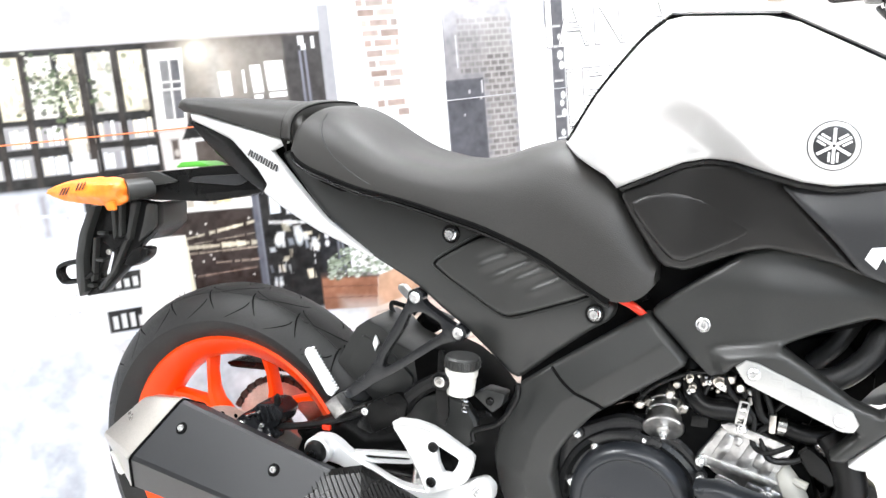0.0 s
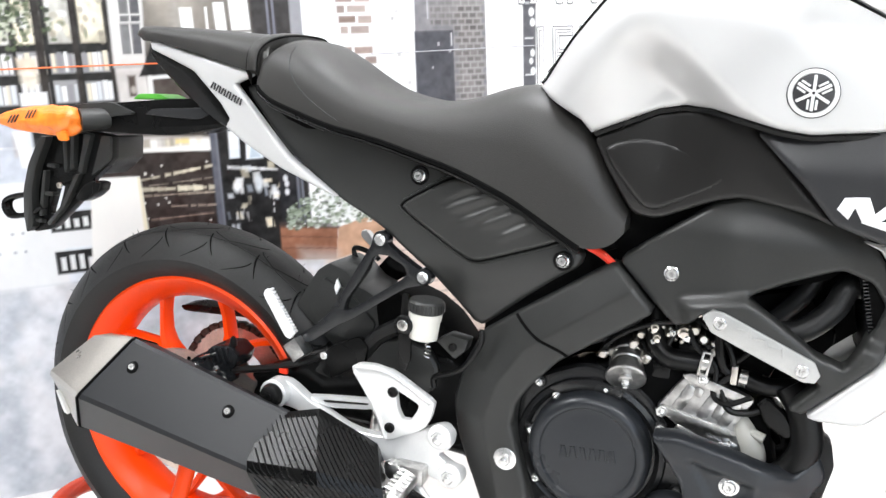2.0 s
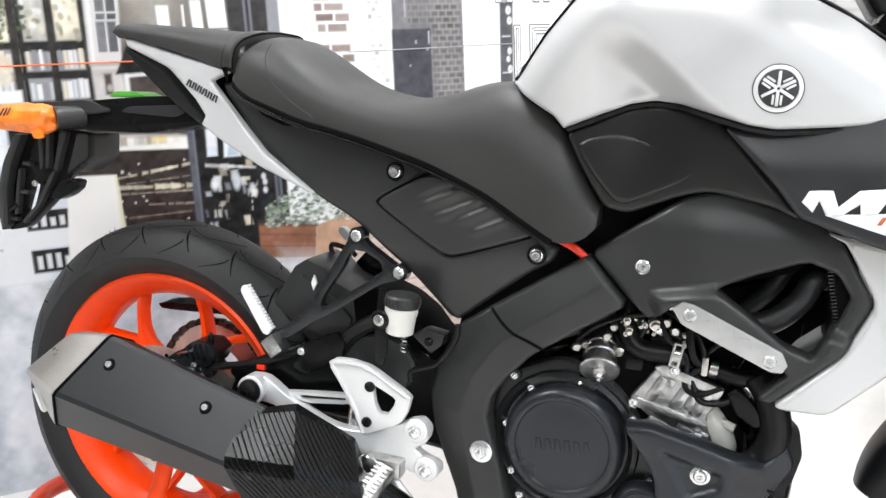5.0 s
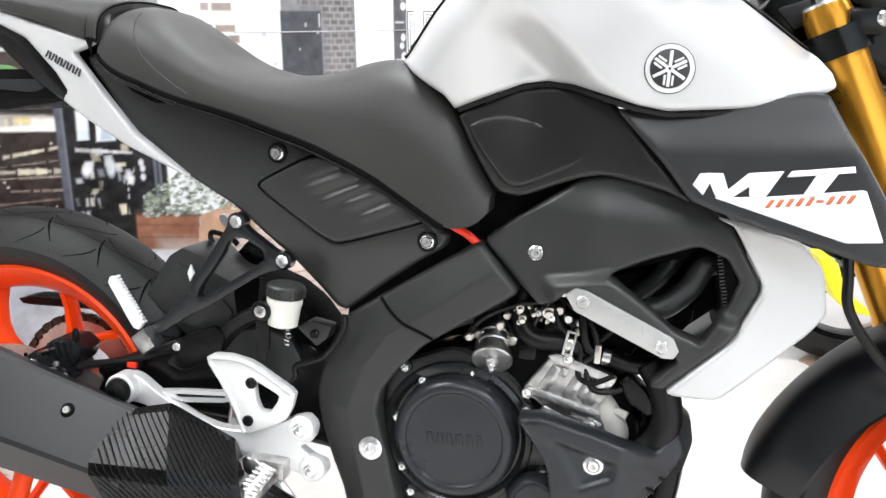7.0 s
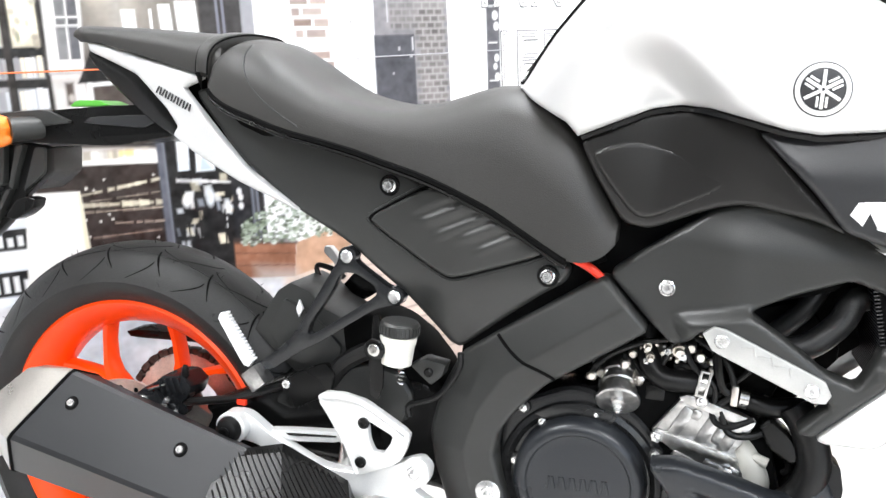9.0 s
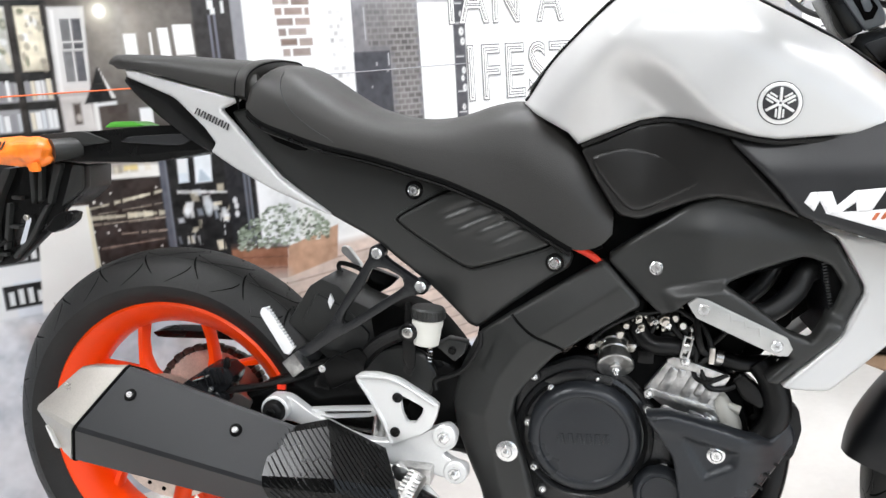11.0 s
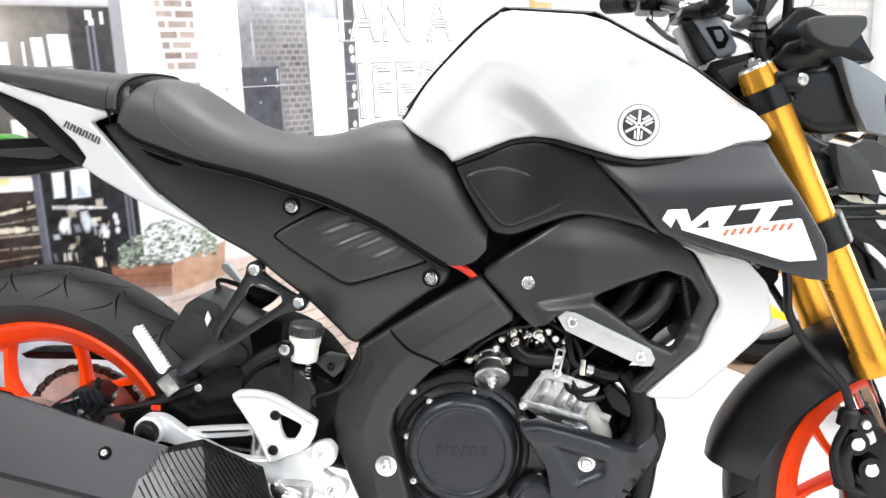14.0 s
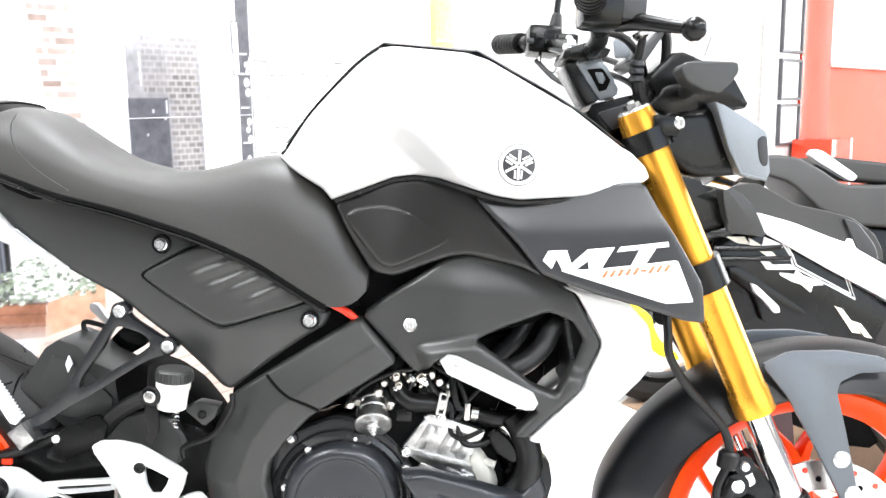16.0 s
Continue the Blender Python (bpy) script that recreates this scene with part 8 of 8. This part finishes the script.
flat("printed_sign_strip", [[(2.26, 1.135), (2.32, 1.135), (2.35, 1.19), (2.30, 1.19)], [(2.42, 1.14), (2.47, 1.14), (2.48, 1.19), (2.44, 1.19)]], P_CREAM, 3)
flat("printed_faint_sign", [[(3.04, 1.300), (3.36, 1.330), (3.36, 1.333), (3.04, 1.303)], [(3.10, 1.235), (3.33, 1.25), (3.33, 1.253), (3.10, 1.238)], [(3.20, 1.24), (3.215, 1.24), (3.265, 1.32), (3.25, 1.32)]], P_LINE, 3)
# ---------------------------------------------------------------- the end of the room beyond the mural
tagged(part("trim", box((3.76, -0.05, 0), (4.07, 0.0, HIGH), 0.004), WHITE, None), "white painted pilaster with framed notices", "pilaster", kind="structure")
FRAME = mat("dark_picture_frame", (0.06, 0.06, 0.065), 0.35, wear=0.1)
SHEET = mat("white_certificate", (0.82, 0.82, 0.82), 0.5, wear=0.04)
for z0, z1 in ((0.815, 1.030), (1.040, 1.250), (1.270, 1.60)):
    fr_ = thing("picture_frame", "dark thin frame with a white notice on the pilaster", "picture frame", "framed notices", m=pose(3.952, -0.05, (z0 + z1) / 2))
    w, h = 0.115, (z1 - z0) / 2 - 0.004
    bars = bmesh.new()
    for q0, q1 in (((-w, -0.02, -h), (w, 0, -h + 0.014)), ((-w, -0.02, h - 0.014), (w, 0, h)), ((-w, -0.02, -h + 0.014), (-w + 0.014, 0, h - 0.014)), ((w - 0.014, -0.02, -h + 0.014), (w, 0, h - 0.014))):
        box(q0, q1, 0.002, bars)
    part("frame", bars, FRAME, fr_)
    part("sheet", box((-w + 0.014, -0.006, -h + 0.014), (w - 0.014, -0.001, h - 0.014), 0), SHEET, fr_)
    part("notice_border", box((-w + 0.03, -0.0075, -h + 0.03), (-w + 0.033, -0.006, h - 0.03), 0), FRAME, fr_)
tagged(part("column", box((4.075, -0.06, 0), (4.435, 0.0, HIGH), 0.004), REDWALL, None), "glossy red clad column", "column", kind="structure")
tagged(part("wall_panel", box((4.44, -0.03, 0), (X1, 0.0, 1.22), 0.003), mat("salmon_gloss_panel", (0.60, 0.085, 0.045), 0.2, wear=0.15, wear_scale=2, coat=0.3), None), "glossy salmon red wall panel below a white ledge", "wall panel", kind="structure")
tagged(part("ledge", box((4.438, -0.08, 1.22), (X1, 0.0, 1.245), 0.004), WHITE, None), "white ledge along the wall", "ledge", kind="structure")
cab = thing("red_cabinet", "low red cabinet with a pale edge beside the column", "cabinet", m=pose(4.12, -0.17, GROUND))
part("body", box((-0.14, -0.1, 0), (0.10, 0.1, 0.848 - GROUND), 0.004), REDWALL, cab)
part("edge_trim", box((0.088, -0.105, 0.0), (0.103, -0.0975, 0.848 - GROUND), 0.001), WHITE, cab)
woodbox = thing("wall_box", "small tan wooden box fixed to the wall", "box", m=pose(1.609, 0, 1.26))
TAN = mat("tan_wood", (0.55, 0.36, 0.16), 0.45, grain=0.2, scale=80, wear=0.15)
part("box_body", box((-0.037, -0.03, -0.065), (0.037, 0, 0.2), 0.004), TAN, woodbox)
part("box_lid", box((-0.037, -0.034, -0.034), (0.037, -0.03, -0.030), 0.001), WHITE, woodbox)
MAT_BROWN = mat("brown_floor_mat", (0.30, 0.20, 0.13), 0.5, grain=0.15, scale=200, wear=0.15, wear_scale=5)
bm = bmesh.new()
fv = [bm.verts.new((x, y, GROUND + 0.004)) for x, y in ((1.983, -0.439), (2.387, -0.35), (5.25, -0.35), (5.25, -3.88), (1.607, -2.183))]
ext = bmesh.ops.extrude_face_region(bm, geom=[bm.faces.new(fv)])
for v in ext["geom"]:
    if isinstance(v, bmesh.types.BMVert):
        v.co.z = GROUND - 0.002
tagged(part("floor_mat", bm, MAT_BROWN, None), "brown mat laid on the floor tiles", "mat")

# ---------------------------------------------------------------- the other motorcycles in the row
ROW2 = BIKE @ Matrix.Translation((0, 0.75, 0))
ROW3 = BIKE @ Matrix.Translation((0, 1.40, 0))


def resting_wheel(parent, m, x, rim_material, R=0.298):
    """A wheel of a parked motorcycle, standing on the floor under the place x of its plan."""
    low = (m @ Vector((x, 0, 0))).z
    c = (x, 0, (GROUND - low) / 0.994 + R)
    w = part("wheel", turned([(-0.05, 0.225), (-0.052, 0.26), (-0.03, R - 0.008), (0, R), (0.03, R - 0.008), (0.052, 0.26), (0.05, 0.225)], c, "y", 48, closed=True), RUBBER, parent, "black road tyre")
    part("rim", turned([(-0.045, 0.228), (-0.04, 0.21), (0, 0.2), (0.04, 0.21), (0.045, 0.228)], c, "y", 48, closed=True), rim_material, w)
    for k in range(5):
        part("spoke", box((-0.012, -0.012, 0.03), (0.012, 0.012, 0.206), 0.004, m=Matrix.Translation(c) @ Matrix.Rotation(k * math.tau / 5, 4, "Y")), rim_material, w)
    part("hub", turned([(-0.05, 0.035), (0.05, 0.035)], c, "y", 24), rim_material, w)
    return c


b2 = thing("motorcycle", "black motorcycle with white tail stripe and yellow marks", "motorcycle", "motorcycles on show", m=ROW2)
c0 = resting_wheel(b2, ROW2, 2.15, SATIN)
c1 = resting_wheel(b2, ROW2, 2.95, SATIN)
part("seat", slab([(1.40, 0.865), (1.469, 0.890), (1.556, 0.909), (1.61, 0.885), (1.658, 0.862), (1.74, 0.852), (1.80, 0.839), (1.855, 0.805), (1.880, 0.765), (1.883, 0.738), (1.779, 0.776), (1.663, 0.816), (1.585, 0.832), (1.45, 0.85)], -0.03, 0.16, 0.03, cut=0.15, segs=4), VINYL, b2, "dark grey vinyl seat")
part("seat_end", slab([(1.769, 0.838), (1.806, 0.830), (1.853, 0.780), (1.868, 0.738), (1.813, 0.765), (1.795, 0.795)], -0.040, 0.10, 0.012, cut=0.15, segs=3), CHARCOAL, b2, "dark grey tail piece")
part("side_stripe", slab([(1.556, 0.838), (1.647, 0.819), (1.738, 0.790), (1.783, 0.779), (1.789, 0.791), (1.800, 0.769), (1.876, 0.733), (2.0, 0.665), (2.3, 0.62), (2.2, 0.52), (1.97, 0.600), (1.886, 0.652), (1.827, 0.678), (1.735, 0.718), (1.643, 0.761), (1.580, 0.790)], -0.055, -0.01, 0.008, cut=0.08), WHITE, b2, "white side stripe panel")
part("side_body", slab([(1.50, 0.772), (1.60, 0.792), (1.727, 0.742), (1.848, 0.662), (2.0, 0.575), (2.4, 0.50), (2.4, 0.38), (2.0, 0.40), (1.833, 0.50), (1.66, 0.52), (1.50, 0.55), (1.42, 0.66)], -0.04, 0.18, 0.012, cut=0.1), SATIN, b2, "glossy black side body")
part("tank_shroud", slab([(1.461, 0.898), (1.511, 0.878), (1.541, 0.850), (1.573, 0.788), (1.567, 0.782), (1.496, 0.786), (1.479, 0.822), (1.468, 0.859)], -0.075, -0.03, 0.005, cut=0.06), BLACK, b2, "dark grey tank shroud wing")
part("tank", slab([(1.24, 0.83), (1.28, 0.92), (1.40, 0.93), (1.50, 0.88), (1.52, 0.80), (1.40, 0.76)], -0.03, 0.2, 0.04, cut=0.15, segs=4), SATIN, b2, "black fuel tank")
part("side_cover", slab([(1.499, 0.703), (1.526, 0.708), (1.695, 0.612), (1.697, 0.596), (1.676, 0.583), (1.594, 0.578), (1.566, 0.642), (1.507, 0.682)], -0.060, -0.035, 0.008, cut=0.1), SATIN, b2)
part("footrest", slab([(1.553, 0.671), (1.567, 0.666), (1.624, 0.620), (1.628, 0.607), (1.615, 0.603), (1.590, 0.629), (1.564, 0.649)], -0.075, -0.058, 0.004), BRIGHT_ALLOY, b2, "silver footrest guard")
for pts in ([(1.581, 0.722), (1.602, 0.722), (1.611, 0.715), (1.651, 0.720), (1.672, 0.708), (1.598, 0.703)], [(1.629, 0.698), (1.665, 0.696), (1.684, 0.673), (1.664, 0.677), (1.632, 0.691)], [(1.669, 0.707), (1.687, 0.695), (1.704, 0.690), (1.684, 0.673), (1.665, 0.696)], [(1.704, 0.690), (1.739, 0.676), (1.712, 0.672), (1.709, 0.655), (1.684, 0.673)], [(1.584, 0.781), (1.624, 0.767), (1.631, 0.757), (1.581, 0.759)]):
    part("side_mark", slab(pts, -0.0450, -0.0402, 0, rounds=0), WHITE, b2, "white side mark")
for line, wide in (([(1.630, 0.768), (1.649, 0.744), (1.663, 0.713), (1.819, 0.646), (1.797, 0.694)], 0.0022), ([(1.641, 0.763), (1.657, 0.742), (1.669, 0.718), (1.808, 0.657), (1.789, 0.696)], 0.0018)):
    part("outline_mark", tube([(x, -0.0410, z) for x, z in line], wide, 6), WHITE, b2)
for pts in ([(1.493, 0.775), (1.536, 0.778), (1.551, 0.760), (1.521, 0.761)], [(1.547, 0.776), (1.581, 0.759), (1.571, 0.755), (1.551, 0.759)], [(1.578, 0.745), (1.605, 0.747), (1.617, 0.737), (1.595, 0.735)], [(1.771, 0.626), (1.789, 0.621), (1.840, 0.564), (1.820, 0.565)], [(1.817, 0.593), (1.837, 0.588), (1.869, 0.554), (1.852, 0.556)]):
    part("yellow_mark", slab(pts, -0.0455, -0.0402, 0, rounds=0), P_CREAM, b2, "pale yellow mark")
for dz in (0.0, 0.025):
    part("grab_bar", tube([(1.46, -0.07, 0.723 + dz), (1.58, -0.07, 0.731 + dz), (1.641 - dz, -0.065, 0.736 + dz)], 0.006, 8), SATIN, b2)
part("lower_cowl", slab([(1.287, 0.587), (1.297, 0.560), (1.309, 0.536), (1.328, 0.506), (1.351, 0.482), (1.403, 0.474), (1.396, 0.490), (1.370, 0.504), (1.350, 0.524), (1.336, 0.548), (1.326, 0.575), (1.310, 0.588)], -0.07, 0.04, 0.008), YELLOW, b2, "yellow cowl edge")
part("fork_leg", tube([(2.06, 0.03, 0.60), (c0[0], -0.06, c0[2])], 0.022, 14), SATIN, b2)
part("fork_leg", tube([(2.06, 0.12, 0.60), (c0[0], 0.09, c0[2])], 0.022, 14), SATIN, b2)
part("engine_block", slab([(1.58, 0.36), (1.50, 0.58), (1.95, 0.56), (2.0, 0.34), (1.9, 0.26)], -0.02, 0.16, 0.02), DARK, b2)
part("swingarm", tube([(1.95, 0.05, 0.38), (c1[0], 0.05, c1[2])], 0.028, 12), SATIN, b2)

b3 = thing("motorcycle", "motorcycle with a wide grey seat and white grab rail", "motorcycle", "motorcycles on show", m=ROW3)
c0 = resting_wheel(b3, ROW3, 1.55, SATIN)
c1 = resting_wheel(b3, ROW3, 2.85, SATIN)
part("seat", slab([(1.78, 0.985), (1.85, 1.010), (1.927, 1.006), (2.003, 0.974), (2.082, 0.930), (2.20, 0.935), (2.45, 0.955), (2.5, 0.86), (2.318, 0.802), (2.133, 0.803), (2.018, 0.843), (1.917, 0.922), (1.80, 0.95)], -0.05, 0.2, 0.04, cut=0.15, segs=4), VINYL2, b3, "wide dark grey vinyl seat")
part("rear_seat", slab([(2.035, 0.985), (2.06, 1.022), (2.30, 1.012), (2.5, 0.98), (2.5, 0.93), (2.25, 0.945), (2.11, 0.945)], 0.06, 0.26, 0.03, cut=0.15, segs=4), VINYL, b3)
part("grab_rail", slab([(1.978, 1.018), (1.990, 1.036), (2.018, 1.034), (2.140, 0.962), (2.132, 0.945), (2.112, 0.944), (2.0, 1.0)], -0.02, 0.02, 0.008), WHITE, b3, "white grab rail")
part("side_body", slab([(2.0, 0.80), (2.133, 0.80), (2.40, 0.80), (2.6, 0.70), (2.38, 0.50), (2.0, 0.45), (1.80, 0.60), (1.85, 0.80)], -0.02, 0.18, 0.02, cut=0.1), SATIN, b3, "black side body")
part("tank", slab([(1.55, 0.92), (1.60, 1.0), (1.75, 1.02), (1.85, 0.97), (1.84, 0.88), (1.70, 0.84)], -0.04, 0.2, 0.04, cut=0.15, segs=4), SATIN, b3)
for y in (-0.02, 0.16):
    part("fork_leg", tube([(1.48, y, 0.90), (c0[0], y, c0[2])], 0.022, 14), SATIN, b3)
part("engine_block", slab([(1.74, 0.32), (1.75, 0.62), (2.05, 0.62), (2.1, 0.34)], -0.02, 0.16, 0.02), DARK, b3)
part("swingarm", tube([(2.1, 0.06, 0.40), (c1[0], 0.06, c1[2])], 0.028, 12), SATIN, b3)
